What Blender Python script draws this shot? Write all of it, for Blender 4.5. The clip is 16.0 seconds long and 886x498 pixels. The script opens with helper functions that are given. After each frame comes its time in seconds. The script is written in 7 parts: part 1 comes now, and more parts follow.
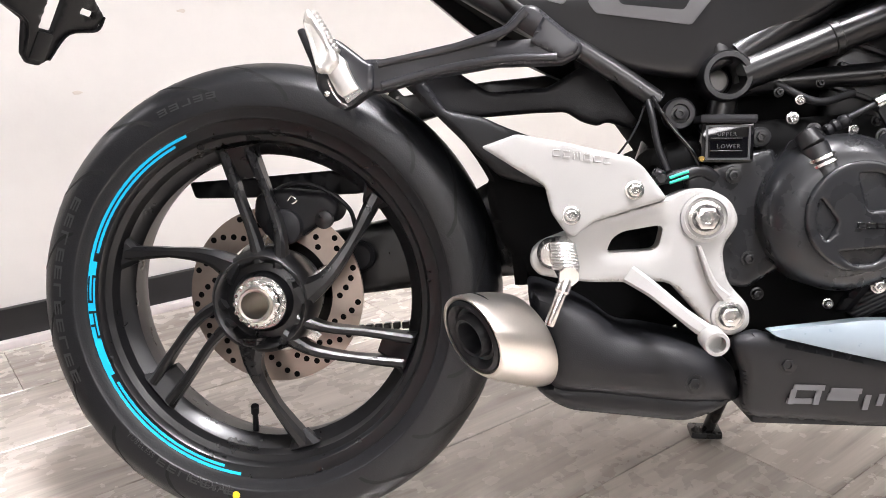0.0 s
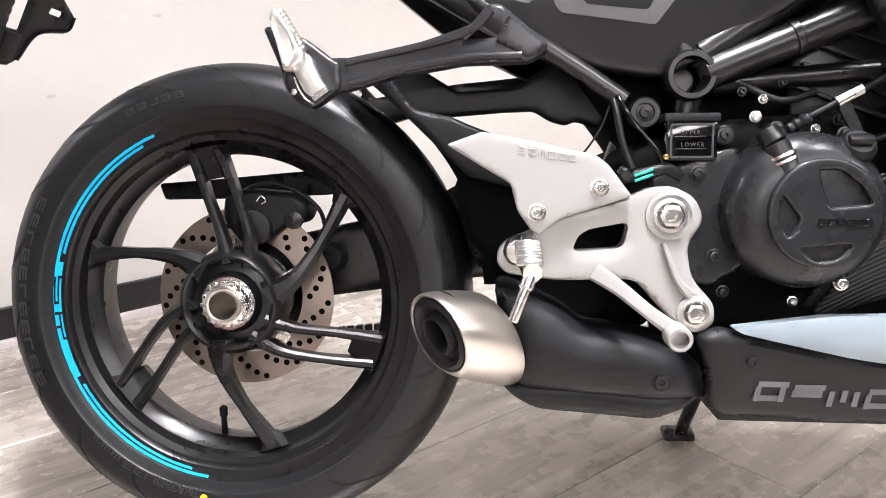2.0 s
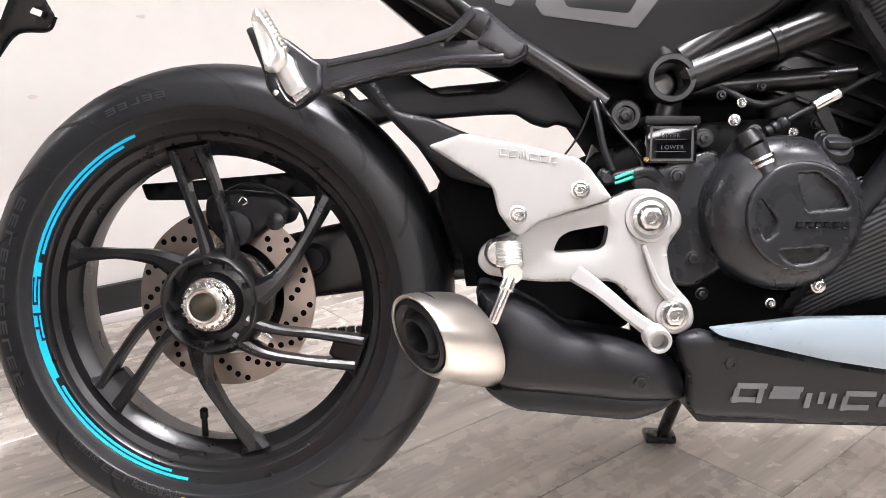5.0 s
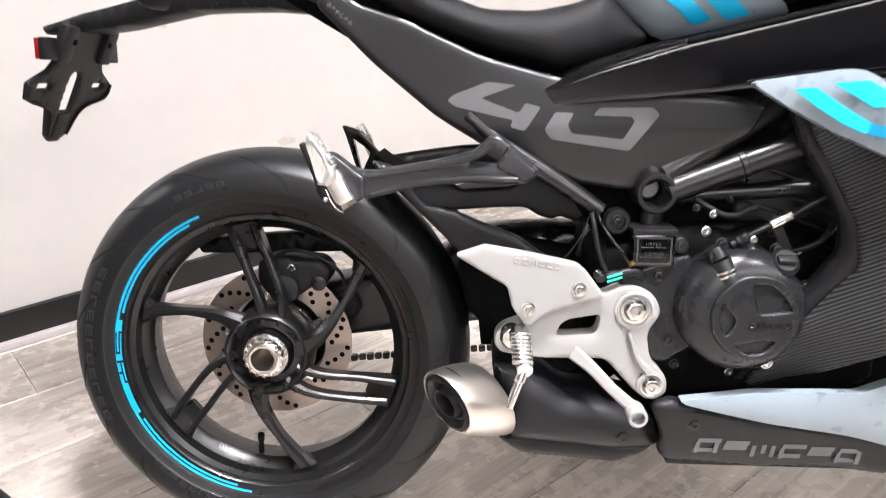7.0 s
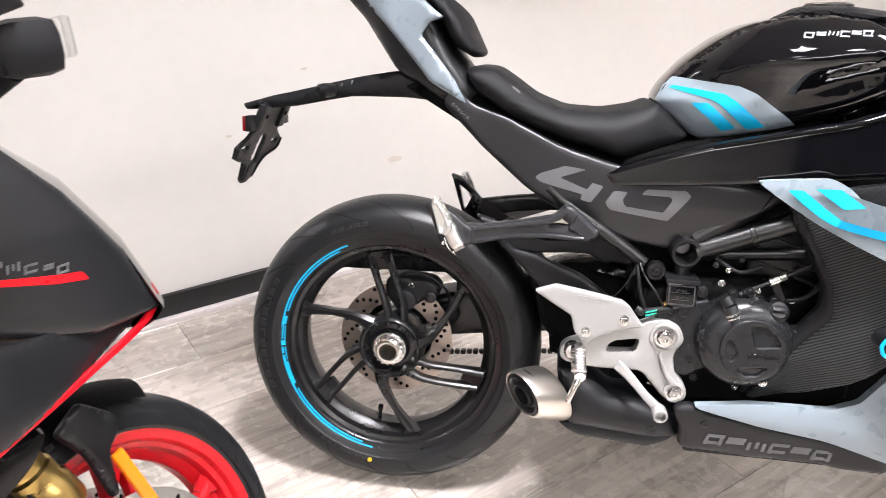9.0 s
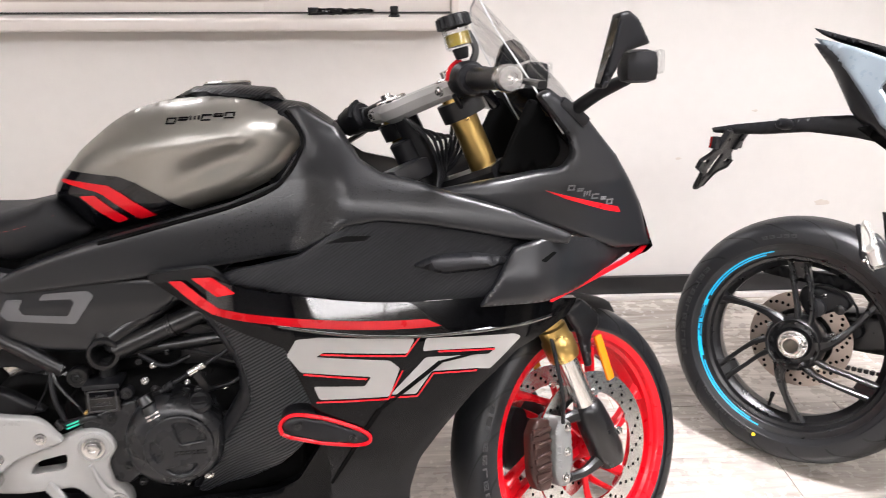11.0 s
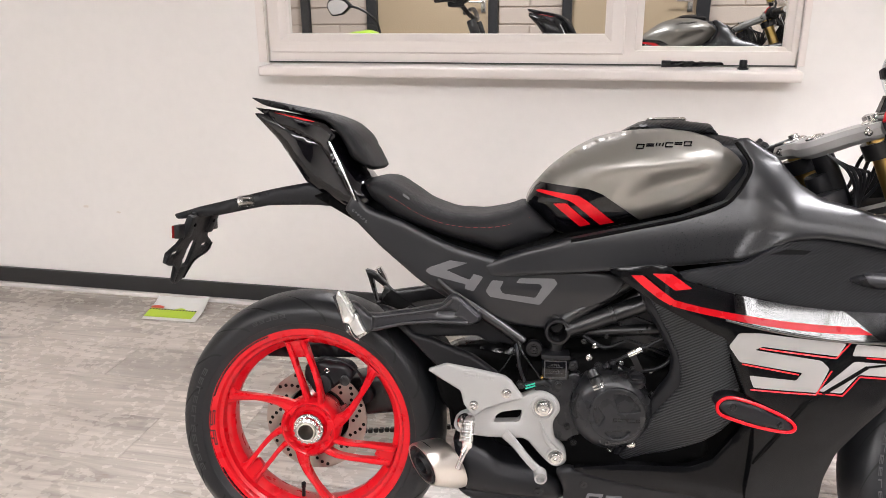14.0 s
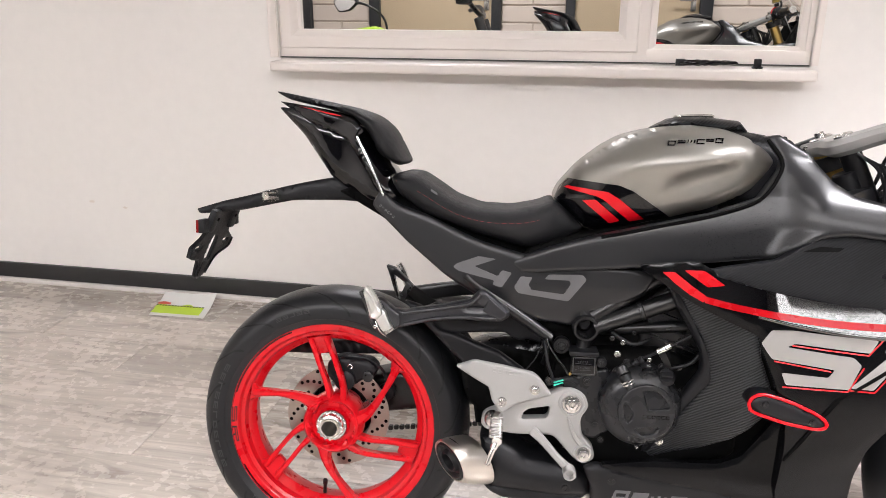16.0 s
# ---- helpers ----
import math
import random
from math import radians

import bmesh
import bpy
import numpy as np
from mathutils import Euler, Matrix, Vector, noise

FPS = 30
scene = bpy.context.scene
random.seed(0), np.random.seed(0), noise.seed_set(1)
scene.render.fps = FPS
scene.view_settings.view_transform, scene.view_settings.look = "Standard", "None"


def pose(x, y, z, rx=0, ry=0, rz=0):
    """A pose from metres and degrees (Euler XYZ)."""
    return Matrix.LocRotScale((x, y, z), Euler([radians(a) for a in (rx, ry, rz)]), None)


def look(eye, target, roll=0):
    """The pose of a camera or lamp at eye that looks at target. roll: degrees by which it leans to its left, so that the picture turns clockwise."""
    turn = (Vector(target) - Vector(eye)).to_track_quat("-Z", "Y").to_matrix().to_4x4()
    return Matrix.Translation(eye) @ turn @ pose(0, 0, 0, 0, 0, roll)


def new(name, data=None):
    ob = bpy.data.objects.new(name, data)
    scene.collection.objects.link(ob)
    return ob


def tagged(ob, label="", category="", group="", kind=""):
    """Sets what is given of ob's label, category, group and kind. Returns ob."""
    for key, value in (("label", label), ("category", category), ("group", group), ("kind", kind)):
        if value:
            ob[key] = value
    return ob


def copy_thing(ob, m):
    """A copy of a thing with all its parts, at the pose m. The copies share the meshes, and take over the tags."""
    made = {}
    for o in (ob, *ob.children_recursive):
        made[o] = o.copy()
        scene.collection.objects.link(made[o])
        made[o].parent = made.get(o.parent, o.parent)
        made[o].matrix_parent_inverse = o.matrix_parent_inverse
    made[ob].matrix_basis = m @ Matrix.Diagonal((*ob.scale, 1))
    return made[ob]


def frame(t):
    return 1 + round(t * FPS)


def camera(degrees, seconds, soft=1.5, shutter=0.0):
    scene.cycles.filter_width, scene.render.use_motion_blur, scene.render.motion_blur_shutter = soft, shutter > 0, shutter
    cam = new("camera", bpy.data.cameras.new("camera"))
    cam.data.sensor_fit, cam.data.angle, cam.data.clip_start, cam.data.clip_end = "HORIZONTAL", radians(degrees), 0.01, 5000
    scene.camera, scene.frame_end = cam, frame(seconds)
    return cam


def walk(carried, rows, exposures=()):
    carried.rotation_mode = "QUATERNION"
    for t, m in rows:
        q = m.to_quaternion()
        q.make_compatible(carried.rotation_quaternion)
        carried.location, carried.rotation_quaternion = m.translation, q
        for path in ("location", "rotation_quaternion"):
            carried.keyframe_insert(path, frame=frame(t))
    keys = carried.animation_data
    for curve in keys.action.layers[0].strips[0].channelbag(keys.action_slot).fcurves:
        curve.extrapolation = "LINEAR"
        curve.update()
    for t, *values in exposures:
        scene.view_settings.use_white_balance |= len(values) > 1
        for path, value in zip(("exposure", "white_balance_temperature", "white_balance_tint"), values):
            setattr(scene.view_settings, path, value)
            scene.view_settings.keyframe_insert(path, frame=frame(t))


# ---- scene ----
cam = camera(59.98, 16.0, soft=0.9, shutter=0.25)
ROWS = [
    (0.0, 1.2678, 0.5084, 0.6659, 72.938, 1.230, -37.310),
    (0.5, 1.2741, 0.5054, 0.6588, 73.264, 1.148, -37.595),
    (1.0, 1.2781, 0.5008, 0.6543, 73.445, 1.029, -37.836),
    (1.5, 1.2807, 0.4975, 0.6517, 73.594, 0.972, -38.019),
    (2.0, 1.2825, 0.4929, 0.6512, 73.780, 0.949, -38.288),
    (2.5, 1.2826, 0.4876, 0.6521, 74.008, 0.975, -38.578),
    (3.0, 1.2848, 0.4854, 0.6522, 74.205, 0.906, -38.862),
    (5.5, 1.2864, 0.4899, 0.6475, 73.903, 0.403, -39.187),
    (6.0, 1.2769, 0.4942, 0.6645, 71.538, 0.267, -39.739),
    (6.5, 1.2554, 0.4857, 0.7457, 67.987, 0.108, -39.945),
    (7.0, 1.1907, 0.4485, 0.9296, 66.384, 0.030, -40.271),
    (7.5, 1.1241, 0.4104, 1.0833, 64.281, -0.265, -40.735),
    (8.0, 1.0715, 0.3758, 1.1509, 63.230, -0.481, -40.402),
    (8.2, 1.0552, 0.3547, 1.1533, 63.541, -0.587, -39.839),
    (10.3, 0.7376, -0.0473, 1.2474, 65.971, -0.040, -15.456),
    (10.5, 0.6964, -0.0869, 1.2420, 66.663, -0.247, -11.785),
    (11.0, 0.6733, -0.1874, 1.2427, 67.438, -0.238, -3.814),
    (11.5, 0.6556, -0.2905, 1.2400, 68.293, -0.400, 2.676),
    (12.0, 0.6148, -0.3464, 1.2485, 69.257, -0.354, 8.133),
    (12.5, 0.5470, -0.3719, 1.2512, 70.195, -0.243, 11.519),
    (13.0, 0.4395, -0.4143, 1.2647, 70.747, 0.195, 12.930),
    (13.5, 0.3343, -0.4588, 1.2614, 71.152, 0.523, 12.928),
    (14.0, 0.2705, -0.4913, 1.2538, 71.420, 0.561, 12.161),
    (14.5, 0.2440, -0.5114, 1.2501, 71.669, 0.161, 11.362),
    (15.0, 0.2311, -0.5199, 1.2545, 71.647, 0.135, 11.085),
    (15.5, 0.2123, -0.5207, 1.2524, 71.572, 0.015, 11.230),
    (16.0, 0.1944, -0.5030, 1.2461, 71.334, 0.032, 11.598),
]
walk(cam, [(t, pose(x, y, z, rx, ry, rz)) for t, x, y, z, rx, ry, rz in ROWS], exposures=[(0.0, 0.18), (6.0, 0.19), (7.0, 0.21), (8.2, 0.11), (10.3, 0.18), (12.0, 0.26), (14.0, 0.29), (16.0, 0.28)])

# ---- world and lights: a closed showroom lit by flat ceiling panels ----
world = bpy.data.worlds.new("world")
scene.world = world
world.use_nodes = True
world.node_tree.nodes["Background"].inputs[0].default_value = (0.9, 0.95, 1.0, 1)
world.node_tree.nodes["Background"].inputs[1].default_value = 0.05

ROOM_X0, ROOM_X1, ROOM_Y0, WALL_Y, ROOM_H = -4.2, 6.4, -6.0, 2.31, 2.75
WALL_T = 0.16
BACK_Y = 5.0
PANELS = [(-2.6, -0.5), (-0.2, -0.5), (2.2, -0.5), (4.6, -0.5), (1.75, 0.75), (3.9, 0.6)]
STRIPS = [(-2.6, -2.80), (-1.4, -2.80), (-0.2, -2.80), (1.0, -2.80), (2.2, -2.80), (3.4, -2.80)]
PANEL_SIZE, STRIP_LONG, STRIP_WIDE = 0.42, 1.18, 0.52
LAMP_WATTS = 17.0
LAMP_COLOUR = (1.0, 0.972, 1.02)


def panel_lamp(x, y, z, watts, size=PANEL_SIZE, wide=PANEL_SIZE, spread=180):
    data = bpy.data.lights.new("panel_lamp", "AREA")
    data.spread = radians(spread)
    data.shape, data.size, data.size_y, data.energy, data.color = "RECTANGLE", size, wide, watts, LAMP_COLOUR
    ob = new("panel_lamp", data)
    ob.matrix_world = pose(x, y, z)
    return ob


for px, py in PANELS:
    if px > 1.5:
        panel_lamp(px, py, ROOM_H - 0.035, LAMP_WATTS * (2.15 if py > 0.7 else 1.25), spread=92 if py > 0.7 else 95)
for px, py in STRIPS:
    if px < 0.5:
        panel_lamp(px, py, ROOM_H - 0.035, 14.0, STRIP_LONG, STRIP_WIDE)
for px, py in ((-0.8, 3.8), (1.6, 3.8)):
    panel_lamp(px, py, ROOM_H - 0.035, 42.0)

# ---- materials ----


def nodes_of(m):
    m.use_nodes = True
    return m.node_tree, m.node_tree.nodes, m.node_tree.links


def surface(name, colour, rough=0.5, metal=0.0, coat=0.0, grain=40.0, vary=0.12, bump=0.0, bump_scale=300.0, large=3.0, rough_vary=0.08, spec=0.5, ior=1.5, per_object=0.0):
    """A plain material with two scales of variation in colour and gloss, and fine relief."""
    m = bpy.data.materials.new(name)
    tree, n, l = nodes_of(m)
    b = n["Principled BSDF"]
    b.inputs["Metallic"].default_value = metal
    b.inputs["Coat Weight"].default_value = coat
    b.inputs["Coat Roughness"].default_value = 0.04
    b.inputs["IOR"].default_value = ior
    b.inputs["Specular IOR Level"].default_value = spec
    tc = n.new("ShaderNodeTexCoord")
    n1, n2 = n.new("ShaderNodeTexNoise"), n.new("ShaderNodeTexNoise")
    n1.inputs["Scale"].default_value, n2.inputs["Scale"].default_value = grain, large
    n1.inputs["Detail"].default_value, n2.inputs["Detail"].default_value = 5.0, 3.0
    l.new(tc.outputs["Object"], n1.inputs["Vector"]), l.new(tc.outputs["Object"], n2.inputs["Vector"])
    add = n.new("ShaderNodeMath")
    add.operation = "ADD"
    l.new(n1.outputs["Fac"], add.inputs[0]), l.new(n2.outputs["Fac"], add.inputs[1])
    mr = n.new("ShaderNodeMapRange")
    mr.inputs[1].default_value, mr.inputs[2].default_value = 0.6, 1.4
    mr.inputs[3].default_value, mr.inputs[4].default_value = 1 - vary, 1 + vary
    l.new(add.outputs[0], mr.inputs[0])
    mix = n.new("ShaderNodeVectorMath")
    mix.operation = "SCALE"
    mix.inputs[0].default_value = colour[:3]
    factor = mr.outputs[0]
    if per_object:
        info, mr2, mul = n.new("ShaderNodeObjectInfo"), n.new("ShaderNodeMapRange"), n.new("ShaderNodeMath")
        mr2.inputs[3].default_value, mr2.inputs[4].default_value = 1 - per_object, 1 + per_object
        mul.operation = "MULTIPLY"
        l.new(info.outputs["Random"], mr2.inputs[0]), l.new(mr2.outputs[0], mul.inputs[0]), l.new(factor, mul.inputs[1])
        factor = mul.outputs[0]
    l.new(factor, mix.inputs["Scale"])
    l.new(mix.outputs[0], b.inputs["Base Color"])
    rr = n.new("ShaderNodeMapRange")
    rr.inputs[1].default_value, rr.inputs[2].default_value = 0.6, 1.4
    rr.inputs[3].default_value, rr.inputs[4].default_value = max(0.02, rough - rough_vary), min(1, rough + rough_vary)
    l.new(add.outputs[0], rr.inputs[0]), l.new(rr.outputs[0], b.inputs["Roughness"])
    if bump:
        nb, bp = n.new("ShaderNodeTexNoise"), n.new("ShaderNodeBump")
        nb.inputs["Scale"].default_value, nb.inputs["Detail"].default_value = bump_scale, 3.0
        bp.inputs["Strength"].default_value, bp.inputs["Distance"].default_value = bump, 0.002
        l.new(tc.outputs["Object"], nb.inputs["Vector"]), l.new(nb.outputs["Fac"], bp.inputs["Height"]), l.new(bp.outputs[0], b.inputs["Normal"])
    return m


def weave(name, colour, light, scale, rough, relief=0.28):
    """Fine slanting ribs, as on moulded carbon-look plastic, their light and shade painted into the colour."""
    m = surface(name, colour, rough, grain=60, vary=0.1, spec=0.16)
    tree, n, l = nodes_of(m)
    b = n["Principled BSDF"]
    tc, mp, w = n.new("ShaderNodeTexCoord"), n.new("ShaderNodeMapping"), n.new("ShaderNodeTexWave")
    mp.inputs["Rotation"].default_value = (0, radians(-58), 0)
    w.inputs["Scale"].default_value, w.inputs["Distortion"].default_value = scale, 0.0
    w.bands_direction = "X"
    bp = n.new("ShaderNodeBump")
    bp.inputs["Strength"].default_value, bp.inputs["Distance"].default_value = relief, 0.0012
    l.new(tc.outputs["Object"], mp.inputs["Vector"]), l.new(mp.outputs[0], w.inputs["Vector"])
    l.new(w.outputs["Fac"], bp.inputs["Height"]), l.new(bp.outputs[0], b.inputs["Normal"])
    # lit crests and shaded valleys of the ribs, put into the colour too
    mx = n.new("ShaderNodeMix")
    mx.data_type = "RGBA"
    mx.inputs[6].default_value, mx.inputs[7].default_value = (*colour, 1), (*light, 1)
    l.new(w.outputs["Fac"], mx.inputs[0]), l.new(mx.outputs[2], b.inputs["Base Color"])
    return m


def plank_material():
    m = surface("laminate", (0.47, 0.42, 0.37), 0.27, rough_vary=0.06, grain=30, vary=0.08, spec=0.95, per_object=0.16)
    tree, n, l = nodes_of(m)
    b = n["Principled BSDF"]
    tc, mp, ns, wv, info, off = (n.new("ShaderNode" + k) for k in ("TexCoord", "Mapping", "TexNoise", "TexWave", "ObjectInfo", "VectorMath"))
    off.operation = "ADD"
    mul = n.new("ShaderNodeMath")
    mul.operation, mul.inputs[1].default_value = "MULTIPLY", 37.0
    l.new(info.outputs["Random"], mul.inputs[0])
    l.new(tc.outputs["Object"], off.inputs[0]), l.new(mul.outputs[0], off.inputs[1])
    mp.inputs["Scale"].default_value = (0.85, 13, 1)
    l.new(off.outputs[0], mp.inputs["Vector"])
    ns.inputs["Scale"].default_value, ns.inputs["Detail"].default_value, ns.inputs["Roughness"].default_value = 2.0, 9.0, 0.62
    ns.inputs["Distortion"].default_value = 1.3
    l.new(mp.outputs[0], ns.inputs["Vector"])
    ramp = n.new("ShaderNodeValToRGB")
    ramp.color_ramp.elements[0].position, ramp.color_ramp.elements[0].color = 0.32, (0.375, 0.333, 0.294, 1)
    ramp.color_ramp.elements[1].position, ramp.color_ramp.elements[1].color = 0.64, (0.62, 0.568, 0.510, 1)
    l.new(ns.outputs["Fac"], ramp.inputs[0])
    mr2, sc = n.new("ShaderNodeMapRange"), n.new("ShaderNodeVectorMath")
    mr2.inputs[3].default_value, mr2.inputs[4].default_value = 0.86, 1.14
    sc.operation = "SCALE"
    l.new(info.outputs["Random"], mr2.inputs[0]), l.new(ramp.outputs[0], sc.inputs[0]), l.new(mr2.outputs[0], sc.inputs["Scale"])
    knot_map, knots, dark, stain = (n.new("ShaderNode" + k) for k in ("Mapping", "TexNoise", "ValToRGB", "VectorMath"))
    knot_map.inputs["Scale"].default_value = (1.6, 5.5, 1)
    knots.inputs["Scale"].default_value, knots.inputs["Detail"].default_value, knots.inputs["Distortion"].default_value = 1.7, 5.0, 2.6
    dark.color_ramp.elements[0].position, dark.color_ramp.elements[0].color = 0.30, (0.70, 0.685, 0.67, 1)
    dark.color_ramp.elements[1].position, dark.color_ramp.elements[1].color = 0.47, (1.0, 1.0, 1.0, 1)
    stain.operation = "MULTIPLY"
    l.new(off.outputs[0], knot_map.inputs["Vector"]), l.new(knot_map.outputs[0], knots.inputs["Vector"])
    l.new(knots.outputs["Fac"], dark.inputs[0]), l.new(sc.outputs[0], stain.inputs[0]), l.new(dark.outputs[0], stain.inputs[1])
    l.new(stain.outputs[0], b.inputs["Base Color"])
    bp = n.new("ShaderNodeBump")
    bp.inputs["Strength"].default_value, bp.inputs["Distance"].default_value = 0.10, 0.001
    l.new(ns.outputs["Fac"], bp.inputs["Height"]), l.new(bp.outputs[0], b.inputs["Normal"])
    return m


def glass(name, tint=(1, 1, 1), gloss=1.0):
    """Thin clear sheet: see-through, with a Fresnel gloss."""
    m = bpy.data.materials.new(name)
    tree, n, l = nodes_of(m)
    n.remove(n["Principled BSDF"])
    clear, shine, mix, fr, mul = (n.new("ShaderNode" + k) for k in ("BsdfTransparent", "BsdfGlossy", "MixShader", "Fresnel", "Math"))
    clear.inputs[0].default_value = (*tint, 1)
    shine.inputs["Roughness"].default_value = 0.02
    fr.inputs["IOR"].default_value = 1.5
    mul.operation, mul.inputs[1].default_value = "MULTIPLY", gloss
    l.new(fr.outputs[0], mul.inputs[0]), l.new(mul.outputs[0], mix.inputs[0])
    l.new(clear.outputs[0], mix.inputs[1]), l.new(shine.outputs[0], mix.inputs[2])
    l.new(mix.outputs[0], n["Material Output"].inputs["Surface"])
    return m


def glowing(name, colour, strength):
    m = bpy.data.materials.new(name)
    tree, n, l = nodes_of(m)
    b = n["Principled BSDF"]
    b.inputs["Emission Color"].default_value = (*colour, 1)
    b.inputs["Emission Strength"].default_value = strength
    return m


WALL = surface("wall_paint", (0.80, 0.775, 0.745), 0.7, grain=25, vary=0.025, bump=0.12, bump_scale=90, large=0.9)
CEILING = surface("ceiling_paint", (0.42, 0.415, 0.405), 0.85, vary=0.03, bump=0.2, bump_scale=60)
SKIRTING = surface("skirting_black", (0.016, 0.016, 0.017), 0.38, grain=20, vary=0.25, bump=0.1, bump_scale=60)
SKIRT_STRIP = surface("strip_white", (0.72, 0.66, 0.65), 0.5, vary=0.06)
LAMINATE = plank_material()
SUBFLOOR = surface("joint_dark", (0.06, 0.05, 0.045), 0.9)
UPVC = surface("white_upvc", (0.77, 0.715, 0.672), 0.3, vary=0.004, large=1.5, rough_vary=0.01)
SEAL = surface("black_seal", (0.05, 0.048, 0.045), 0.6)
PANE = glass("window_glass", (0.95, 0.96, 0.95), 0.8)
BLOCK = surface("painted_block", (0.62, 0.53, 0.46), 0.75, vary=0.06, bump=0.5, bump_scale=70, per_object=0.03)
DOOR_TAN = surface("tan_door", (0.50, 0.39, 0.26), 0.5, vary=0.05, grain=12)
FRAME_BLACK = surface("black_frame", (0.018, 0.019, 0.022), 0.45, vary=0.2)
DIFFUSER = glowing("diffuser", (1.0, 0.965, 0.985), 14.0)

RUBBER = surface("tyre_rubber", (0.0085, 0.0089, 0.0102), 0.37, grain=120, vary=0.25, bump=0.15, bump_scale=500, large=8, spec=0.38)
CHAIN_STEEL = surface("oiled_chain_steel", (0.035, 0.033, 0.032), 0.35, metal=0.7, vary=0.25, grain=150)
# near black, painted shade for the tread grooves
GROOVE_SHADE = surface("tread_groove", (0.002, 0.002, 0.002), 0.8)
BLACK_SATIN = surface("black_satin_metal", (0.0055, 0.0055, 0.0060), 0.31, vary=0.15, bump=0.03, bump_scale=700, spec=0.5)
BLACK_PLASTIC = surface("black_plastic", (0.0075, 0.0077, 0.0090), 0.42, vary=0.15, bump=0.14, bump_scale=900, spec=0.25)
BLACK_DEEP = surface("black_deep", (0.002, 0.002, 0.002), 0.75, vary=0.2, spec=0.06)
BLACK_GLOSS = surface("black_gloss", (0.0018, 0.0018, 0.0026), 0.06, vary=0.1, rough_vary=0.02, spec=0.5)
FAIRING_SATIN = surface("satin_black_paint", (0.0030, 0.0031, 0.0036), 0.12, vary=0.06, grain=300, rough_vary=0.02, spec=0.20)
LACQUER = surface("clear_lacquered_black", (0.0018, 0.0018, 0.0026), 0.06, coat=1.0, vary=0.1, rough_vary=0.01, spec=0.8)
MATTE_GREY = surface("matte_graphite", (0.0090, 0.0094, 0.0108), 0.33, vary=0.08, grain=500, spec=0.46)
ENGINE = surface("engine_coat", (0.0135, 0.0140, 0.0155), 0.28, metal=0.15, vary=0.08, bump=0.02, bump_scale=900, spec=0.42)
SILVER_CAST = surface("silver_painted_casting", (0.315, 0.311, 0.301), 0.40, metal=0.15, vary=0.03, bump=0.06, bump_scale=1200)
STEEL = surface("brushed_steel", (0.66, 0.62, 0.57), 0.34, metal=1.0, vary=0.04, rough_vary=0.03, grain=400, bump=0.02, bump_scale=900)
CHROME = surface("bright_steel", (0.68, 0.67, 0.65), 0.24, metal=1.0, vary=0.05, rough_vary=0.04, grain=300)
PEG_METAL = surface("cast_bright_metal", (0.70, 0.69, 0.665), 0.36, metal=0.9, vary=0.05, rough_vary=0.05, grain=300, bump=0.04, bump_scale=1200)
BRACKET_COAT = surface("satin_bracket_coat", (0.017, 0.0172, 0.020), 0.34, vary=0.12, bump=0.05, bump_scale=900, spec=0.5)
DISC_STEEL = surface("disc_steel", (0.40, 0.34, 0.30), 0.33, metal=1.0, vary=0.10, rough_vary=0.04, grain=60)
GOLD = surface("gold_anodised", (0.60, 0.41, 0.14), 0.30, metal=1.0, vary=0.06)
SEAT_FABRIC = surface("black_vinyl", (0.0062, 0.0064, 0.0074), 0.5, vary=0.12, bump=0.35, bump_scale=1800, spec=0.25)
CARBON = weave("ribbed_plastic", (0.0036, 0.0037, 0.0045), (0.0080, 0.0083, 0.0096), 75, 0.36)
SHADED_RIBS = weave("coarse_ribbed_plastic", (0.005, 0.0052, 0.006), (0.046, 0.047, 0.050), 66, 0.34, 0.6)
GRAPHITE = surface("graphite_metallic", (0.27, 0.26, 0.238), 0.40, metal=0.8, coat=0.30, grain=1500, vary=0.10, rough_vary=0.02)
RED_PAINT = surface("red_paint", (0.56, 0.003, 0.010), 0.3, coat=0.2, vary=0.04, spec=0.3)
CYAN = surface("cyan_film", (0.0, 0.41, 0.70), 0.4, vary=0.03)
GREY_BLUE = surface("grey_blue_paint", (0.215, 0.258, 0.292), 0.30, coat=0.0, vary=0.03)
GREY_MARK = surface("grey_mark", (0.10, 0.10, 0.105), 0.42, vary=0.05)
SILVER_MARK = surface("silver_mark", (0.29, 0.28, 0.27), 0.38, metal=0.2, vary=0.03)
BLUE_WHITE = surface("pale_grey_paint", (0.5, 0.53, 0.55), 0.3, coat=0.4, vary=0.03)
ORANGE = surface("orange_reflector", (0.80, 0.20, 0.006), 0.2, coat=0.5, vary=0.05, grain=200)
CLEAR = glass("clear_screen", (0.98, 0.985, 0.985), 0.4)
FLUID = surface("amber_fluid", (0.30, 0.22, 0.035), 0.12, vary=0.05)
# unseen south wall, darkened so that gloss black panels mirror a dark room
SOUTH_DARK = surface("grey_wall_paint", (0.08, 0.08, 0.083), 0.8, vary=0.05, large=0.8)
GREEN = surface("lime_paint", (0.38, 0.62, 0.02), 0.3, coat=0.5, vary=0.05)
PAPER = surface("paper", (0.78, 0.78, 0.76), 0.6, vary=0.02)
PAPER_GREEN = surface("printed_green", (0.52, 0.72, 0.05), 0.6, vary=0.04)
PAPER_RED = surface("printed_red", (0.6, 0.08, 0.05), 0.6)
MIRROR_GLASS = surface("mirror_glass", (0.85, 0.86, 0.87), 0.02, metal=1.0, vary=0.01, rough_vary=0.01)
RED_LENS = surface("red_lens", (0.22, 0.006, 0.006), 0.12)
EMBOSS = surface("embossed_grey", (0.035, 0.035, 0.037), 0.35, vary=0.1)
